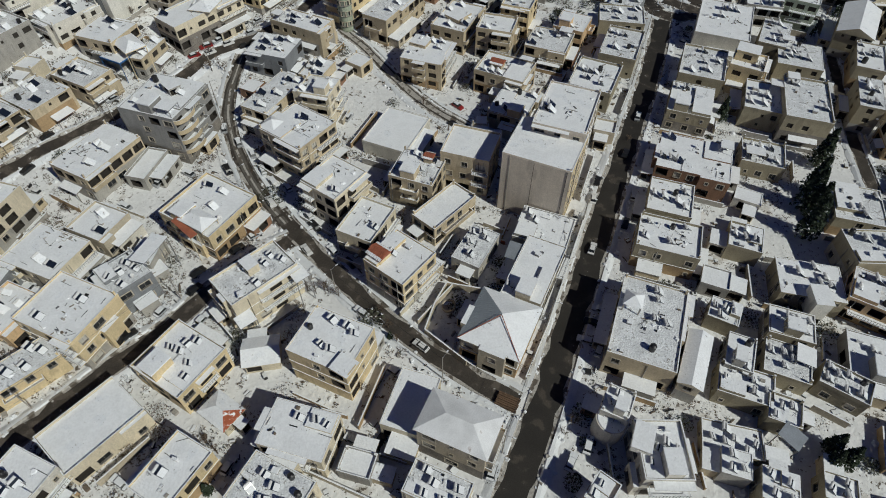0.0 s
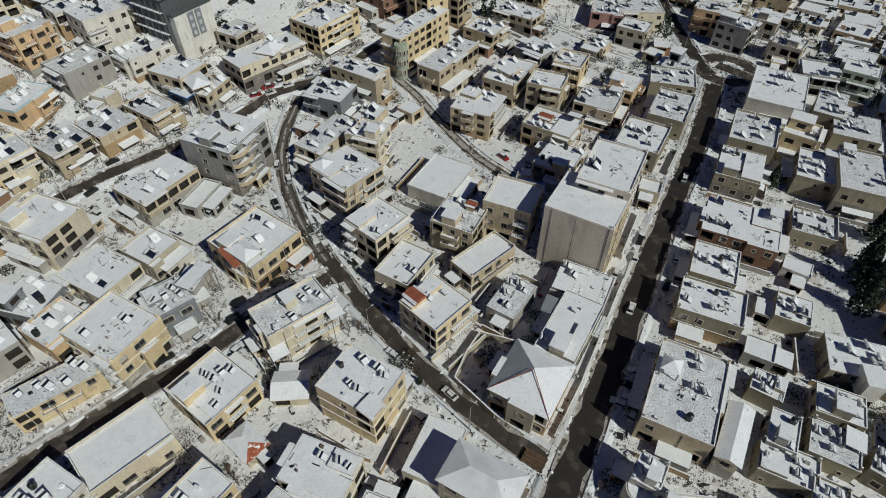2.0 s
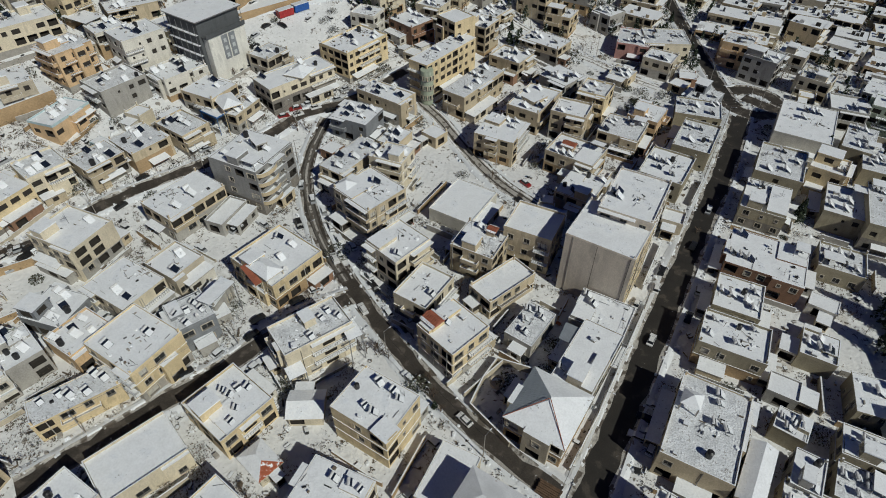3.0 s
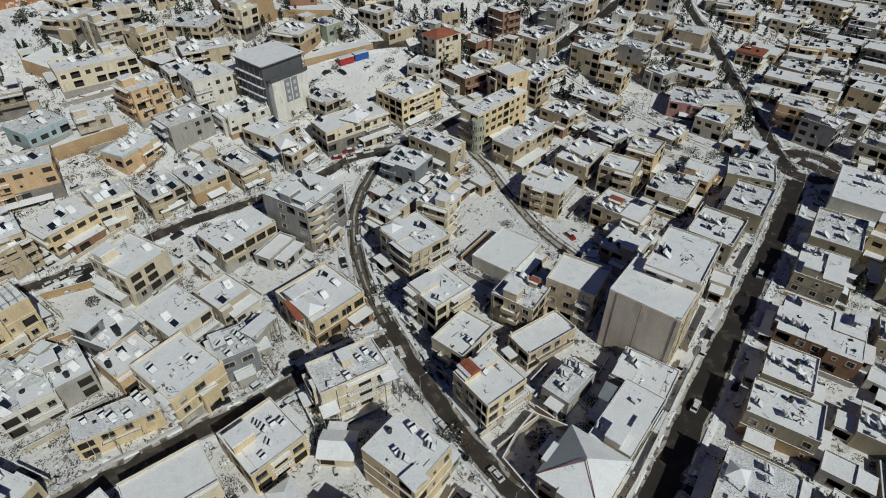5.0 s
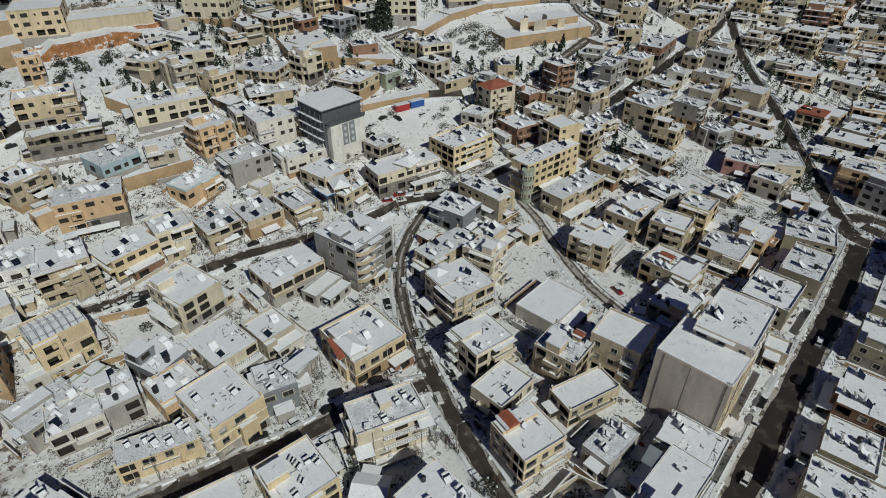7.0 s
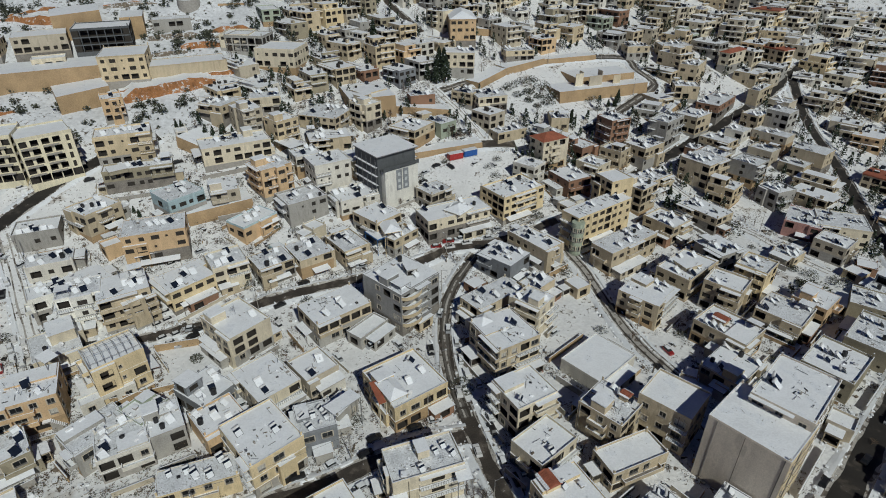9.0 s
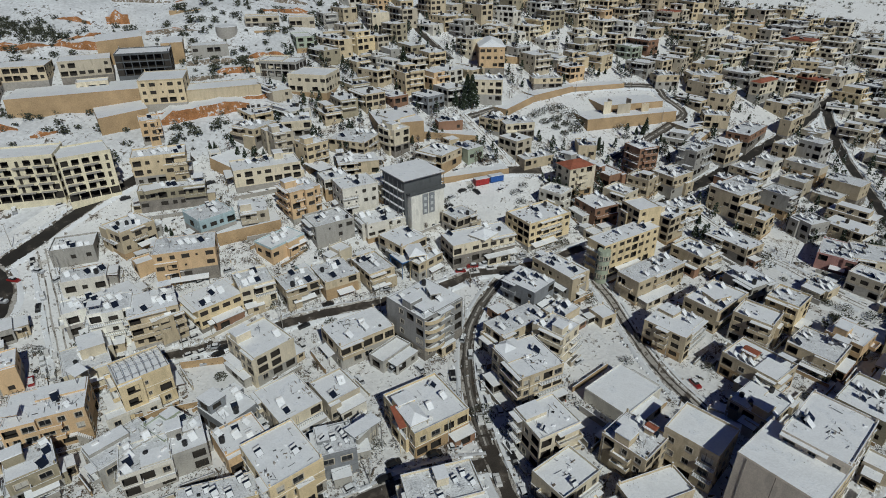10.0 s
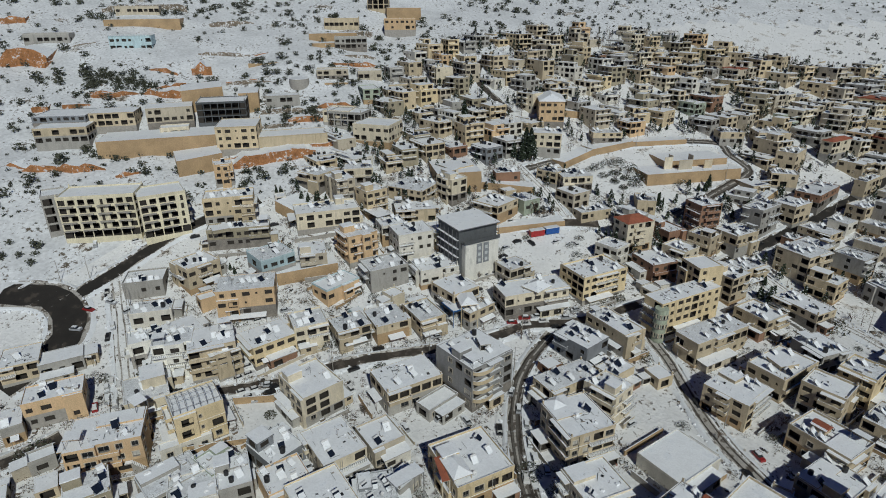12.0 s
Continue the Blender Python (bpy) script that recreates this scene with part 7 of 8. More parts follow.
def roof_litter():
    """Pipes, blocks, boards and snow lumps lying on the flat roofs, past counting."""
    rng = random.Random(81)
    s = Shape()
    for m, w, d, h in LITTER:
        if m.translation.length > 260:
            continue
        heart = [(rng.uniform(-0.38, 0.38) * w, rng.uniform(-0.38, 0.38) * d) for _ in range(rng.choice((1, 2, 3)))]
        for _ in range(int(w * d / rng.choice((5, 7, 10, 16)))):
            if rng.random() < 0.65:
                q = rng.choice(heart)
                x, y = q[0] + rng.gauss(0, 1.3), q[1] + rng.gauss(0, 1.3)
            else:
                x, y = rng.uniform(-0.47, 0.47) * w, rng.uniform(-0.47, 0.47) * d
            if abs(x) > w / 2 - 0.5 or abs(y) > d / 2 - 0.5:
                continue
            t = m @ pose(x, y, h, 0, 0, rng.choice((0, 0, 90, rng.uniform(0, 180))))
            r = rng.random()
            if r < 0.3:
                l = rng.uniform(0.4, 2.6)
                s.tube(t @ Vector((-l / 2, 0, 0.1)), t @ Vector((l / 2, 0, 0.1 + rng.uniform(0, 0.25))), 0.05, 0.05, 5, rng.choice((0, 1, 2)))
            elif r < 0.45:
                l = rng.uniform(0.4, 1.6)
                s.tube(t @ Vector((0, 0, -0.1)), t @ Vector((rng.uniform(-0.1, 0.1), 0, l)), 0.05, 0.04, 5, rng.choice((1, 2, 3)))
            elif r < 0.75:
                a, b, c = rng.uniform(0.1, 0.4), rng.uniform(0.1, 0.35), rng.uniform(0.12, 0.5)
                s.box(-a, -b, -0.2, a, b, c, rng.choice((0, 1, 2, 3)), 4 if rng.random() < 0.6 else None, t)
            elif r < 0.85:
                s.box(-rng.uniform(0.2, 0.8), -0.09, 0, rng.uniform(0.2, 0.8), 0.09, 0.15, rng.choice((2, 3)), None, t)
            else:
                v = rng.uniform(0.3, 0.8)
                pts = [(v * math.cos(k * 1.2566) * rng.uniform(0.6, 1.2), v * math.sin(k * 1.2566) * rng.uniform(0.6, 1.2), -0.2) for k in range(5)]
                up = [(p[0] * 0.55, p[1] * 0.55, v * rng.uniform(0.25, 0.5)) for p in pts]
                for k in range(5):
                    s.face([tuple(t @ Vector(p)) for p in (pts[k], pts[(k + 1) % 5], up[(k + 1) % 5], up[k])], 4)
                s.face([tuple(t @ Vector(p)) for p in up], 4)
    tagged(new("roof_litter", s.mesh("roof_litter", [steel, concrete, black_plastic, wood_grey, roof_snow])), "pipes, blocks and boards lying in the snow of the roofs", "clutter", kind="stuff")


roof_litter()


def lean_tos():
    """Sheet roofs on posts built against the houses."""
    rng = random.Random(91)
    n = 0
    for e, w, d, h, colour in HOUSES:
        at = e.matrix_basis
        if not 118 < at.translation.length < 230 or h < 4:
            continue
        for k in rng.sample((0, 1, 2, 3), 4):
            t, width = sides(w, d)[k]
            out, length = rng.uniform(1.6, 2.9), width * rng.uniform(0.35, 0.8)
            shift = rng.uniform(-0.5, 0.5) * (width - length)
            far = [at @ t @ Vector((shift + f * length, -out, 0)) for f in (-0.5, 0, 0.5)]
            if any(house_gap(p.x, p.y) < out * 0.93 or road_gap(p.x, p.y) < 0.8 for p in far):
                continue
            low = min(ground(p.x, p.y) for p in far) - at.translation.z
            if low < -3:
                continue
            high = max(ground(p.x, p.y) for p in far) - at.translation.z + 2.3
            if high > h - 0.6:
                continue
            s = Shape()
            a, b = shift - length / 2, shift + length / 2
            for z, m in ((0, 1), (0.12, 0)):
                s.face([tuple(t @ Vector(p)) for p in ((a, -out, high + z), (b, -out, high + z), (b, -0.02, high + 0.5 + z), (a, -0.02, high + 0.5 + z))], m)
            s.face([tuple(t @ Vector(p)) for p in ((a, -out, high), (b, -out, high), (b, -out, high + 0.12), (a, -out, high + 0.12))], 1)
            for u in (a, b):
                s.face([tuple(t @ Vector(p)) for p in ((u, -out, high), (u, -0.02, high + 0.5), (u, -0.02, high + 0.62), (u, -out, high + 0.12))], 1)
            roof = part("lean_to", s.mesh("lean_to", [roof_snow, rng.choice((steel, wood_grey, rust_sheet, wall_material(colour)))]), e, "sheet roof on posts under snow")
            for u in (a + 0.15, b - 0.15):
                s = Shape()
                s.box(u - 0.06, -out + 0.1, low - 0.6, u + 0.06, -out + 0.22, high + 0.03, 0, None, t)
                part("post", s.mesh("post", [wood_grey]), roof)
            n += 1
            break
        if n >= 90:
            return


rust_sheet = material("rusty_panels", (0.20, 0.11, 0.07), 0.85, vary=0.4, scale=0.7)
lean_tos()


def street_lumps():
    """Broken lumps of ploughed snow along the streets, past counting."""
    rng = random.Random(71)
    s = Shape()
    for line, width in ROADS:
        if min(p.length for p in line) > 260:
            continue
        for i in range(len(line) - 1):
            d = (line[i + 1] - line[i]).normalized()
            nrm = Vector((-d.y, d.x))
            for _ in range(7):
                p = line[i] + d * rng.uniform(0, 2.5) + nrm * rng.choice((-1, 1)) * (width / 2 + rng.choice((0.0, 0.2, 0.6, 1.2, 1.8)) + rng.uniform(-0.4, 0.4))
                if house_gap(p.x, p.y) < 0.3 or any(min((q - p).length for q in o) < w2 / 2 - 0.6 for o, w2 in ROADS if o is not line and abs(o[0].x - p.x) < 150):
                    continue
                w = rng.uniform(0.15, 0.65)
                z = ground(p.x, p.y) + 0.15
                pts = [(p.x + w * math.cos(k * 1.2566) * rng.uniform(0.6, 1.3), p.y + w * math.sin(k * 1.2566) * rng.uniform(0.6, 1.3), z - 0.3) for k in range(5)]
                up = [(p.x + (q[0] - p.x) * 0.55, p.y + (q[1] - p.y) * 0.55, z + w * rng.uniform(0.4, 0.9)) for q in pts]
                mat = 1 if rng.random() < 0.22 else 0
                for k in range(5):
                    s.face([pts[k], pts[(k + 1) % 5], up[(k + 1) % 5], up[k]], mat)
                s.face(up, mat)
    tagged(new("snow_lumps", s.mesh("snow_lumps", [snow, slush])), "broken lumps of ploughed snow along the streets", "snow", kind="stuff")


street_lumps()


# ---- landmarks ----
joint_dark = material("joint_dark", (0.12, 0.105, 0.09), 0.95)

def find_house(x, y):
    return min((o for o in scene.objects if o.type == "EMPTY" and o.name.startswith(("house", "outbuilding"))), key=lambda o: (o.location.xy - Vector((x, y))).length)


def round_balconies(x, y, side, radius, storeys, sh, colour):
    """Curved balconies one over another against a wall."""
    e = find_house(x, y)
    t, off, shift = side
    for k in range(1, storeys):
        s = Shape()
        z = k * sh
        n = 14
        arc = [(math.cos(math.pi * i / n), math.sin(math.pi * i / n)) for i in range(n + 1)]
        for (a, b), (c, d) in zip(arc, arc[1:]):
            p = [(a * radius, -b * radius * 0.55), (c * radius, -d * radius * 0.55)]
            i = [(a * (radius - 0.15), -b * (radius * 0.55 - 0.15)), (c * (radius - 0.15), -d * (radius * 0.55 - 0.15))]

            def f(pts, m=0):
                s.face([tuple(t @ Vector((u + shift, v + off, w))) for u, v, w in pts], m)
            f([(*p[0], z - 0.2), (*p[1], z - 0.2), (*p[1], z + 0.95), (*p[0], z + 0.95)][::-1])
            f([(*i[0], z), (*i[1], z), (*i[1], z + 0.95), (*i[0], z + 0.95)])
            f([(*p[0], z + 0.95), (*p[1], z + 0.95), (*i[1], z + 0.95), (*i[0], z + 0.95)][::-1], 1)
            f([(0, 0, z), (*i[0], z), (*i[1], z)][::-1], 1)
            f([(0, 0, z - 0.2), (*p[0], z - 0.2), (*p[1], z - 0.2)])
        part("balcony", s.mesh("balcony", [wall_material(colour), roof_snow]), e, "curved balcony with a solid rail")


e = find_house(22.5, 98.3)
s = Shape()
s.box(0.4, 6.9, -3, 0.52, 6.915, 16.6)
part("wall_joint", s.mesh("wall_joint", [joint_dark]), e, "dark joint in the blank wall")
e = find_house(-67.5, 118.0)
round_balconies(-67.5, 118.0, (sides(14.8, 14.7)[3][0], 0.0, -3.6), 3.6, 5, 2.9, "sand")

# corner turret of the long yellow building
e = find_house(-26.7, 182.9)
s = Shape()
s.tube((-3.8, 13.2, -4), (-3.8, 13.2, 10.6), 2.1, 2.1, 18, 0)
part("turret", s.mesh("turret", [wall_material("green")]), e, "round corner turret of pale green plaster")
for k in range(3):
    for a in (80, 115, 150, 185):
        part("window", window_mesh("n", False), e, at=Matrix.Translation((-3.8, 13.2, k * 3.3 + 1.0)) @ Matrix.Rotation(radians(a + 90), 4, "Z") @ Matrix.Translation((0, -2.12, 0)))


def tower():
    """The dark office block with a snowy sheet roof and a white front."""
    e = find_house(-99.9, 167.6)
    w, d, h = 14.4, 15.6, 16.0
    s = Shape()
    s.box(-w / 2 - 1.2, -d / 2 - 0.8, h + 0.75, w / 2 + 0.8, d / 2 + 0.8, h + 1.1, 0, 1)
    part("canopy", s.mesh("canopy", [steel, roof_snow]), e, "sheet metal roof under a thin even layer of snow")
    fx = -w / 2
    s = Shape()
    s.box(fx - 2.4, -d / 2 + 0.6, -5, fx - 0.01, d / 2 - 1.2, h - 4.6, 0, 1)
    part("front", s.mesh("front", [wall_material("bright"), roof_snow]), e, "white rendered front block")
    for y in (-1.9, 0.9):
        s = Shape()
        s.box(fx - 2.52, y - 1.15, 3.6, fx - 2.402, y + 1.15, h - 4.8, 0)
        band = part("band", s.mesh("band", [wall_material("slate")]), e, "grey vertical band")
        for k in range(3):
            s = Shape()
            s.box(fx - 2.58, y - 0.5, 4.3 + k * 2.3, fx - 2.522, y + 0.5, 5.5 + k * 2.3, 0)
            part("pane", s.mesh("pane", [material("pale_pane", (0.5, 0.52, 0.52), 0.3)]), band)
    s = Shape()
    s.box(fx - 2.6, -d / 2 + 0.2, h - 4.3, fx - 0.02, d / 2 - 0.6, h - 4.0, 0)
    s.box(fx - 2.6, -d / 2 + 0.2, h - 4.0, fx - 2.5, d / 2 - 0.6, h - 2.9, 0)
    part("balcony", s.mesh("balcony", [wall_material("dark")]), e, "dark railed roof balcony")
    for t, width in (sides(w, d)[0], sides(w, d)[2]):
        for k in range(1, 5):
            s = Shape()
            s.box(-width / 2, -0.9, k * 3.2 - 0.15, width / 2, -0.01, k * 3.2, 0, 1, t)
            part("floor_ledge", s.mesh("floor_ledge", [steel, roof_snow]), e)
        for k in range(6):
            s = Shape()
            u = -width / 2 + width * k / 5
            s.box(u - 0.1, -0.95, -4, u + 0.1, -0.905, h, 0, None, t)
            part("column", s.mesh("column", [steel]), e)


tower()


def container(x, y, turn, colour, label):
    e = new("shipping_container")
    e.matrix_basis = pose(x, y, ground(x, y) + 0.1, 0, 0, turn)
    tagged(e, label, "container")
    s = Shape()
    line = [(-3 + i * 0.5 + (j - 0.5) * 0.36 + 0.25, 1.26 if i % 2 else 1.2) for i in range(12) for j in (0, 1)]
    for (x0, y0), (x1, y1) in zip(line, line[1:]):
        s.face([(x0, -y0, 0), (x1, -y1, 0), (x1, -y1, 2.4), (x0, -y0, 2.4)])
        s.face([(x1, y1, 0), (x0, y0, 0), (x0, y0, 2.4), (x1, y1, 2.4)])
        s.face([(x0, -y0, 2.4), (x1, -y1, 2.4), (x1, y1, 2.4), (x0, y0, 2.4)])
        s.face([(x0, y0, 0), (x1, y1, 0), (x1, -y1, 0), (x0, -y0, 0)])
    for (x0, y0), flip in ((line[0], 1), (line[-1], -1)):
        s.face([(x0, y0, 0), (x0, -y0, 0), (x0, -y0, 2.4), (x0, y0, 2.4)][::flip])
    part("body", s.mesh("body", [material("container_" + colour[0], colour[1], 0.5)]), e)
    s = Shape()
    s.box(-3.05, -1.3, 2.4, 3.05, 1.3, 2.6)
    part("snow_cover", s.mesh("snow_cover", [snow]), e, "thick snow cover")


container(-85.8, 197.5, 52, ("red", (0.35, 0.03, 0.03)), "red steel container with snow on top")
container(-81.8, 202.6, 52, ("blue", (0.03, 0.10, 0.35)), "blue steel container with snow on top")

# round concrete reservoir on the slope
s = Shape()
s.tube((0, 0, -4), (0, 0, 4.5), 5.2, 5.2, 28, 0)
res = new("water_reservoir")
res.matrix_basis = pose(-240, 226, ground(-240, 226))
tagged(res, "round stained concrete water reservoir on the snowy slope", "reservoir")
part("wall", s.mesh("wall", [concrete]), res)
s = Shape()
s.tube((0, 0, 4.5), (0, 0, 4.75), 5.3, 5.1, 28, 0)
part("roof", s.mesh("roof", [snow]), res)


def wall_run(pts, high, face, label):
    """A free-standing yard wall through a few corners."""
    for (ax, ay), (bx, by) in zip(pts, pts[1:]):
        a, b = Vector((ax, ay)), Vector((bx, by))
        s = Shape()
        length = (b - a).length
        s.box(-length / 2, -0.14, -1, length / 2, 0.14, high, 0, 1)
        e = new("yard_wall", s.mesh("yard_wall", [face, roof_snow]))
        m = (a + b) / 2
        e.matrix_basis = pose(m.x, m.y, ground(m.x, m.y), 0, 0, math.degrees(math.atan2(by - ay, bx - ax)))
        tagged(e, label, "yard wall")


wall_run([(4.5, 53.5), (-3.5, 60.5), (-1.6, 66.8), (0.8, 71.8), (7.9, 70.3)], 2.0, wall_material("stone"), "pale stone wall round a sunken courtyard")
wall_run([(-8.6, 64.4), (-5.7, 68.6), (-1.6, 74.3)], 1.8, wall_material("cream"), "cream rendered yard wall beside the street")
wall_run([(-10, 28), (-22, 33), (-30, 36)], 1.6, wall_material("stone"), "pale stone yard wall under snow")
wall_run([(15.5, 50.5), (21, 62), (27, 77), (33, 92)], 1.2, wall_material("stone"), "low stone wall along the main street")
wall_run([(-118.2, 75.4), (-108.4, 83.5)], 2.2, masonry, "tan stone retaining wall beside a parking yard")
wall_run([(-116.6, 55.8), (-103.4, 69.0)], 1.6, masonry, "low stone yard wall under snow")
wall_run([(-82.5, 81.9), (-72.4, 86.9)], 1.5, masonry, "low stone yard wall under snow")
wall_run([(-57.4, 271.8), (-54.6, 274.6), (-57.0, 277.0)], 8.6, wall_material("cream"), "pale roofless ruin wall on the stone terrace")
wall_run([(-51.6, 274.6), (-46.8, 279.4)], 8.2, wall_material("stone"), "pale roofless ruin wall on the stone terrace")
wall_run([(-46.8, 279.4), (-49.4, 282.0)], 9.4, wall_material("stone"), "pale roofless ruin wall on the stone terrace")
wall_run([(-42.4, 283.8), (-39.6, 286.6)], 7.4, wall_material("tan"), "pale roofless ruin wall on the stone terrace")

# ridge tiles and bare ribbed slope of the hipped corner house
e = find_house(10.9, 58.8)
slope = next(o for o in e.children if o.name.startswith("roof"))
slope.data.materials.append(material("ribbed_sheet", (0.40, 0.44, 0.48), 0.4, 0.3, vary=0.15, scale=0.4, fine=9))
slope.data.polygons[0].material_index = 2
for k in range(26):
    s = Shape()
    y0 = -6.1 + 12.2 * k / 25
    up = 1 - abs(y0) / 6.4
    s.box(0, -0.03, 0.004, 6.85 * up + 0.02, 0.03, 0.05, 0, None, Matrix.Translation((6.15, y0, 7.0)) @ Matrix.Rotation(math.atan2(3.08, 6.15) + math.pi, 4, "Y") @ Matrix.Rotation(math.pi, 4, "X"))
    part("roof_rib", s.mesh("roof_rib", [MATS["ribbed_sheet"]]), slope)
s = Shape()
for a in ((1, 1), (-1, 1)):
    s.tube((a[0] * 6.1, a[1] * 6.4, 7.02), (a[0] * 0.1, a[1] * 0.35, 10.1), 0.08, 0.08, 5)
part("ridge_tile", s.mesh("ridge_tile", [red_tile]), e, "brown ridge tiles")


def hut(x, y, turn, size, label):
    e = new("hut")
    e.matrix_basis = pose(x, y, ground(x, y) + 7.2, 0, 0, turn)
    tagged(e, label, "hut")
    k = size / 2
    for a in ((-1, -1), (1, -1), (1, 1), (-1, 1)):
        s = Shape()
        s.box(a[0] * k * 0.85 - 0.12, a[1] * k * 0.85 - 0.12, 0, a[0] * k * 0.85 + 0.12, a[1] * k * 0.85 + 0.12, 2.3)
        part("post", s.mesh("post", [concrete]), e)
    s = Shape()
    c = [(-k, -k, 2.3), (k, -k, 2.3), (k, k, 2.3), (-k, k, 2.3)]
    for i in range(4):
        s.face([c[i], c[(i + 1) % 4], (0, 0, 3.6)])
    s.face(c[::-1])
    part("roof", s.mesh("roof", [roof_snow]), e, "snowy pyramid roof")


hut(36.0, 62.5, 159, 3.6, "open rooftop shelter with a snowy pyramid roof")


# painted panels on the long low shop
e = find_house(-59.7, 39.8)
for k, colour in enumerate(((0.03, 0.20, 0.08), (0.55, 0.25, 0.03), (0.03, 0.20, 0.08))):
    s = Shape()
    s.box(7.21, -2.6 + k * 1.1, 2.6, 7.27, -1.6 + k * 1.1, 4.0)
    part("sign_panel", s.mesh("sign_panel", [material("sign_%d" % k, colour, 0.6)]), e, "painted sign panel")

# round wing of the white villa
e = find_house(29.9, 42.9)
s = Shape()
s.tube((0, 2.4, -3), (0, 2.4, 5.2), 2.7, 2.7, 24, 0)
part("round_wing", s.mesh("round_wing", [wall_material("white")]), e, "round white wing")
s = Shape()
s.tube((0, 2.4, 5.21), (0, 2.4, 5.35), 2.5, 2.4, 24, 0)
part("wing_roof", s.mesh("wing_roof", [roof_snow]), e, "snowy round roof")


def canopy(x, y, turn, w, d, h, top, side, label):
    """A sheet on four posts with a coloured edge."""
    e = new("canopy")
    e.matrix_basis = pose(x, y, ground(x, y), 0, 0, turn)
    tagged(e, label, "canopy")
    for a, b in ((-1, -1), (1, -1), (1, 1), (-1, 1)):
        s = Shape()
        s.box(a * w / 2 * 0.94 - 0.07, b * d / 2 * 0.94 - 0.07, -0.5, a * w / 2 * 0.94 + 0.07, b * d / 2 * 0.94 + 0.07, h)
        part("post", s.mesh("post", [side]), e)
    s = Shape()
    s.box(-w / 2, -d / 2, h, w / 2, d / 2, h + 0.3, 0)
    sheet = part("sheet", s.mesh("sheet", [side]), e)
    s = Shape()
    s.box(-w / 2 + 0.25, -d / 2 + 0.25, h + 0.302, w / 2 - 0.25, d / 2 - 0.25, h + 0.42)
    part("snow_layer", s.mesh("snow_layer", [top]), sheet)


canopy(-112.5, 121.5, 160, 8, 3.5, 3.0, roof_snow, wall_material("blue"), "pale blue painted canopy under snow beside a house")
canopy(-88.0, 140.5, 154, 7.5, 6, 5.2, roof_snow, material("blue_tarpaulin", (0.03, 0.11, 0.30), 0.6), "bright blue tarpaulin canopy with snow on top")


# ---- rooms, hipped canopies and sheets on single roofs ----
def host(x, y):
    """The house under a point, or the nearest one."""
    def gap(q):
        v = q[0].matrix_basis.inverted() @ Vector((x, y, 0))
        return max(abs(v.x) - q[1] / 2, abs(v.y) - q[2] / 2)
    return min(HOUSES, key=gap)


def upper(kind, x, y, turn, w, d, top, colour):
    e, hw, hd, hh, _ = host(x, y)
    local = e.matrix_basis.inverted() @ pose(x, y, ground(x, y), 0, 0, turn)
    lift = local.translation.z
    local.translation.z = 0
    top += lift
    v = local.translation
    over = abs(v.x) < hw / 2 and abs(v.y) < hd / 2
    foot = hh + 0.1 if over and top > hh + 0.4 else -0.3
    rng = random.Random(int(abs(x) * 31 + abs(y) * 17))
    wm = wall_material(colour) if colour in WALLS else steel
    if kind == "room":
        s = Shape()
        raised_room(s, local, w, d, foot, top - foot - 0.2, rng, default_plan, over=0.12)
        part("upper_room", s.mesh("upper_room", [wm, recess_shade, roof_snow]), e, "small room on the roof")
        return
    s = Shape()
    c = [(-w / 2, -d / 2, top), (w / 2, -d / 2, top), (w / 2, d / 2, top), (-w / 2, d / 2, top)]
    if kind == "hip":
        k = abs(w - d) / 2
        a, b = ((-k, 0), (k, 0)) if w > d else ((0, -k), (0, k))
        rise = top + min(w, d) * 0.27
        a, b = Vector((*a, rise)), Vector((*b, rise))
        faces = [(c[0], c[1], b, a), (c[1], c[2], b), (c[2], c[3], a, b), (c[3], c[0], a)] if w > d else [(c[0], c[1], a), (c[1], c[2], b, a), (c[2], c[3], b), (c[3], c[0], a, b)]
        for f in faces:
            s.face([tuple(local @ Vector(p)) for p in f], 1)
        s.box(-w / 2, -d / 2, top - 0.2, w / 2, d / 2, top - 0.004, 0, None, local)
        sheet = part("hipped_canopy", s.mesh("hipped_canopy", [wm, roof_snow]), e, "hipped canopy roof under snow")
    else:
        rise = 0.5 if kind == "sheet" else 1.1
        c = [(a, b, z + (rise if b > 0 else 0)) for a, b, z in c]
        up = [(a, b, z + 0.12) for a, b, z in c]
        s.face([tuple(local @ Vector(p)) for p in up], 1)
        s.face([tuple(local @ Vector(p)) for p in c[::-1]])
        for i in range(4):
            s.face([tuple(local @ Vector(p)) for p in (c[i], c[(i + 1) % 4], up[(i + 1) % 4], up[i])])
        cover = red_tile if kind == "tile" else bare_sheet if colour == "bare" else roof_snow
        sheet = part("sheet_roof", s.mesh("sheet_roof", [wm, cover]), e, {"tile": "slope of red tiles", "bare": "bare grey metal sheet roof"}.get(kind if kind == "tile" else colour, "sheet roof under snow"))
    for a, b in ((-1, -1), (1, -1), (1, 1), (-1, 1)):
        s = Shape()
        s.box(a * w * 0.46 - 0.08, b * d * 0.46 - 0.08, foot, a * w * 0.46 + 0.08, b * d * 0.46 + 0.08, top, 0, None, local)
        part("post", s.mesh("post", [wm]), sheet)


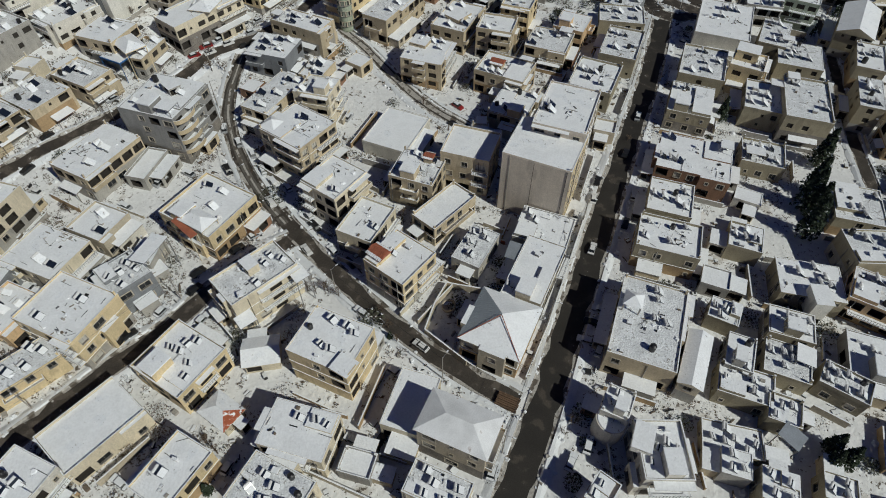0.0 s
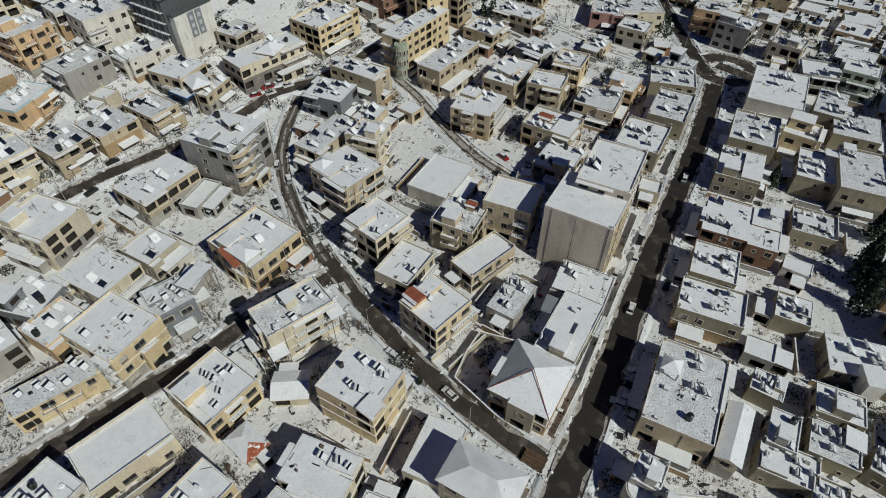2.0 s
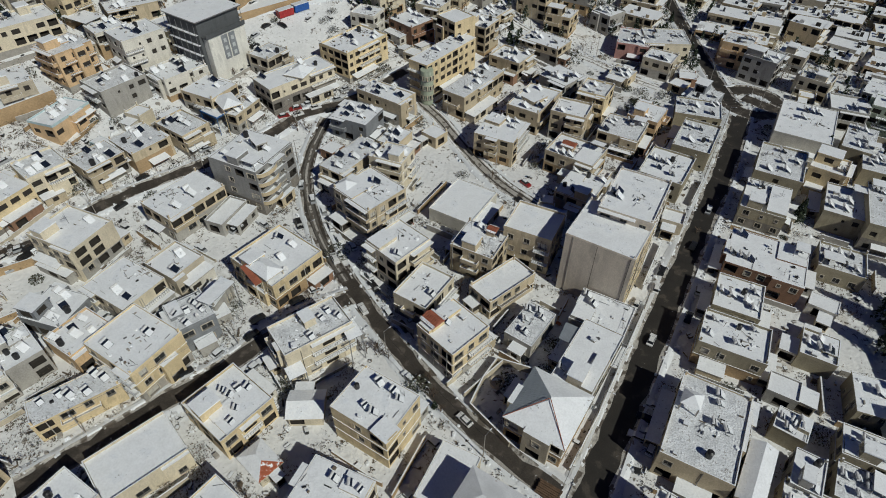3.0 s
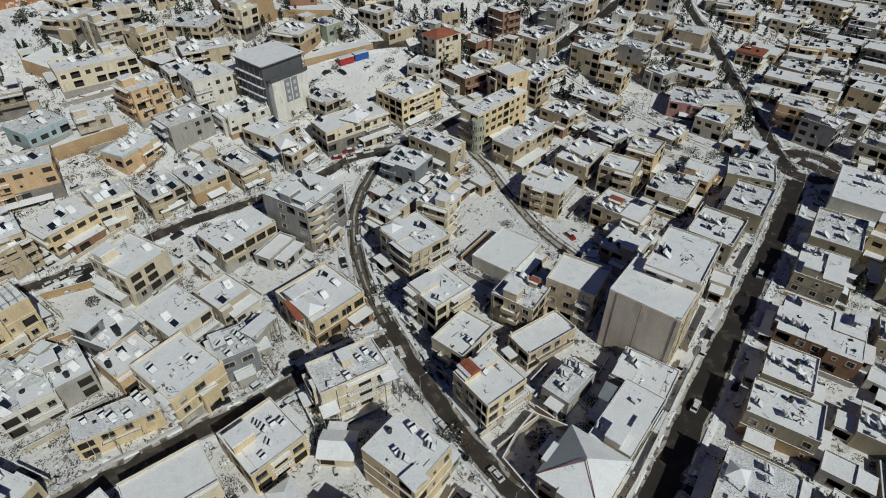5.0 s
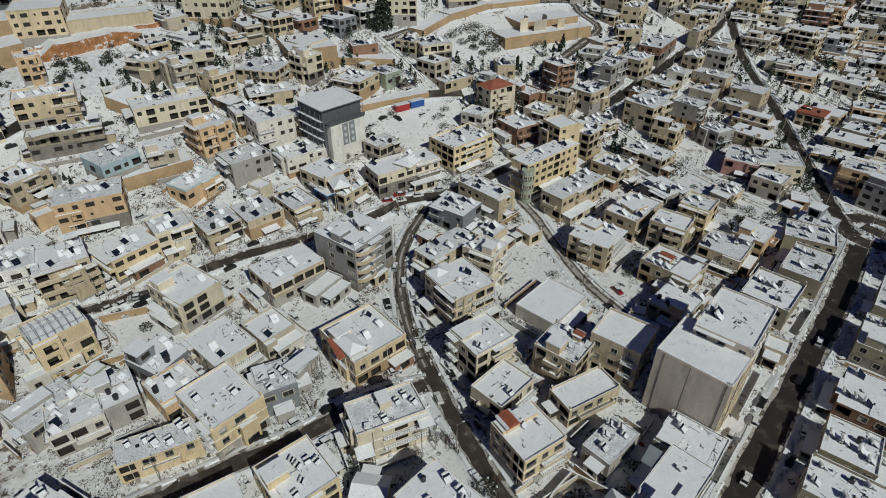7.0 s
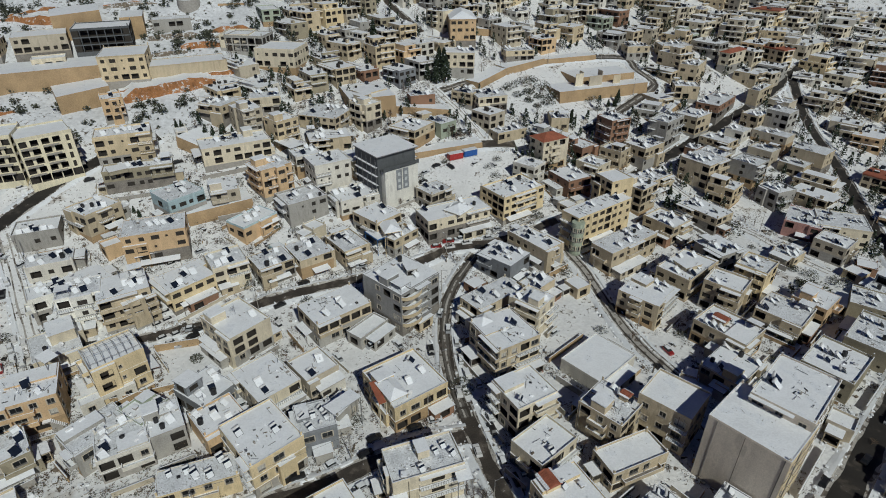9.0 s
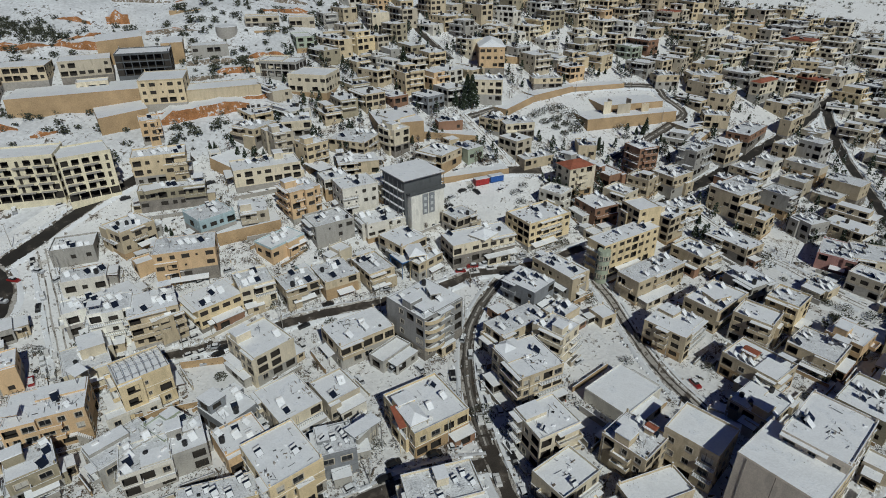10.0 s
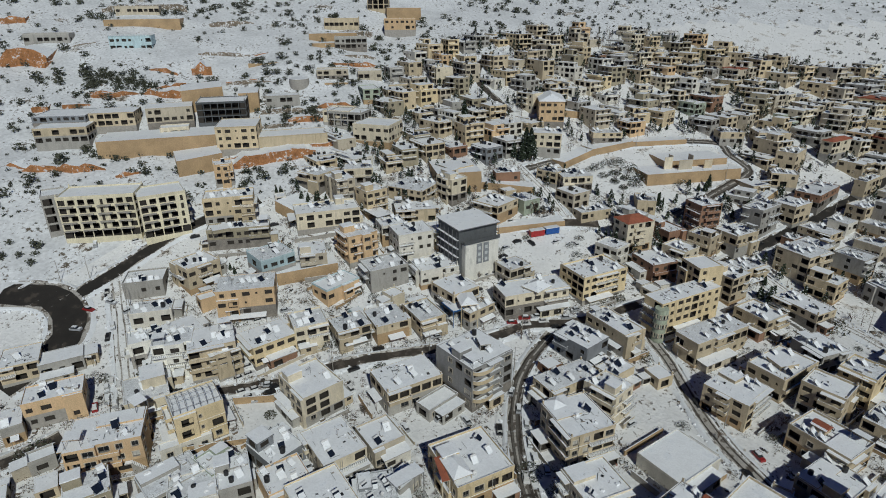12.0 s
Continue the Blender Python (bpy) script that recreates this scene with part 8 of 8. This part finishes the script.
bare_sheet = material("bare_sheet", (0.36, 0.39, 0.43), 0.4, 0.4, vary=0.2, scale=0.5, fine=6)
upper("hip", -84.6, 142.1, 45, 5.9, 8.6, 8.2, "yellow")
upper("room", -65.7, 119.6, 45, 2.9, 4.2, 15.4, "grey")
upper("hip", -51.9, 83.1, 59, 4.7, 7.4, 8.8, "cream")
upper("tile", -54.3, 81.1, 51, 1.7, 6.4, 7.6, "cream")
upper("sheet", -59.6, 75.0, 164, 3.7, 7.8, 8.5, "steel")
upper("room", -37.7, 69.7, 45, 2.4, 3.2, 11.2, "cream")
upper("sheet", -28.6, 69.4, 41, 3.1, 3.8, 8.0, "steel")
upper("sheet", -37.6, 60.2, 41, 3.5, 2.8, 5.5, "steel")
upper("room", -16.8, 47.8, 58, 3.4, 3.7, 10.9, "yellow")
upper("sheet", 16.1, 76.6, 71, 4.7, 5.6, 5.6, "bare")
upper("room", -6.4, 151.7, 65, 4.6, 4.9, 9.1, "tan")
upper("room", 4.6, 167.4, 48, 6.1, 5.2, 8.4, "tan")
upper("hip", -41.4, 113.3, 61, 4.4, 4.4, 9.8, "tan")
upper("room", 73.8, 65.2, 173, 3.2, 4.8, 7.2, "bright")
upper("sheet", 66.7, 52.9, 67, 4.1, 3.5, 5.2, "steel")
upper("sheet", 59.0, 38.1, 42, 3.5, 3.9, 4.2, "bare")
upper("room", 32.4, 36.3, 68, 4.7, 3.1, 8.9, "bright")
upper("hip", -68.8, 161.2, 77, 7.8, 7.0, 8.6, "cream")
upper("room", -174.4, 118.7, 62, 5.8, 5.5, 8.8, "olive")
upper("sheet", -127.4, 55.5, 88, 3.3, 3.8, 11.2, "steel")
upper("sheet", -145.5, 100.4, 58, 7.8, 5.4, 3.4, "steel")
upper("sheet", -139.4, 165.1, 73, 6.9, 10.7, 4.5, "steel")
upper("room", -120.8, 155.3, 61, 3.1, 4.9, 10.5, "white")
upper("room", -136.7, 146.2, 63, 6.0, 6.0, 9.8, "orange")

# storey slabs on the unfinished apartment blocks
for hx, hy, hw, hd in ((-215.0, 100.4, 25.5, 12.9), (-199.6, 113.5, 15.8, 13.6)):
    e = find_house(hx, hy)
    for k in range(1, 5):
        for t, width in (sides(hw, hd)[0], sides(hw, hd)[1]):
            for j in range(int(width / 6.2)):
                s = Shape()
                u = -width / 2 + 0.6 + j * 6.2
                s.box(u, -1.25, k * 3.0 - 0.12, u + 4.6, -0.01, k * 3.0 + 0.1, 0, None, t)
                part("balcony_slab", s.mesh("balcony_slab", [concrete]), e)

# yellow street front of the tall block
e = find_house(22.5, 98.3)
s = Shape()
spots = []
facade(s, sides(15.3, 13.8)[3][0] @ Matrix.Translation((0, -0.06, 0)), 13.6, 0, 5, 3.3, random.Random(8), open_plan, spots, 0, 1)
s.box(-6.8, -0.06, 16.5, 6.8, -0.003, 17.1, 0, 2, sides(15.3, 13.8)[3][0])
front = part("street_front", s.mesh("street_front", [wall_material("yellow"), recess_shade, roof_snow]), e, "yellow plastered street front with windows")
for m, kind in spots:
    part("window", window_mesh(kind, False), front, at=m)

# one slope of the small hipped house shows its red tiles
e = find_house(-38.9, 43.1)
slope = next(o for o in e.children if o.name.startswith("roof"))
slope.data.materials.append(snowy_tile)
turned = e.matrix_basis.to_3x3()
bare = max((f for f in slope.data.polygons if f.normal.z > 0.3), key=lambda f: (turned @ f.normal).x - 0.4 * (turned @ f.normal).y)
bare.material_index = 2

# round basin in the sunken courtyard
basin = new("basin")
basin.matrix_basis = pose(1.3, 66.9, 0)
tagged(basin, "round stone basin in a shaded courtyard", "basin")
s = Shape()
n = 20
for r0, z0, r1, z1 in ((1.5, 0, 1.5, 0.75), (1.5, 0.75, 1.15, 0.75), (1.15, 0.75, 1.15, 0.3), (1.15, 0.3, 0.01, 0.3)):
    for k in range(n):
        a, b = 2 * math.pi * k / n, 2 * math.pi * (k + 1) / n
        s.face([(r0 * math.cos(a), r0 * math.sin(a), z0), (r0 * math.cos(b), r0 * math.sin(b), z0), (r1 * math.cos(b), r1 * math.sin(b), z1), (r1 * math.cos(a), r1 * math.sin(a), z1)])
part("rim", s.mesh("rim", [wall_material("stone")]), basin)


def timber_stack(x, y, turn):
    """Bundled brown boards at the street corner."""
    e = new("timber_stack")
    e.matrix_basis = pose(x, y, ground(x, y) + 0.22, 0, 0, turn)
    tagged(e, "stack of dark brown boards at the street corner", "timber stack")
    for k in range(7):
        s = Shape()
        y0 = -1.35 + k * 0.4
        s.box(-2.1 + 0.08 * (k % 3), y0, 0.0, 2.1 - 0.1 * (k % 2), y0 + 0.3, 0.75 + 0.06 * (k % 2))
        part("board", s.mesh("board", [board_brown]), e)


board_brown = material("brown_boards", (0.12, 0.075, 0.045), 0.85, vary=0.45, scale=1.5, fine=9)
timber_stack(11.8, 45.9, 155)
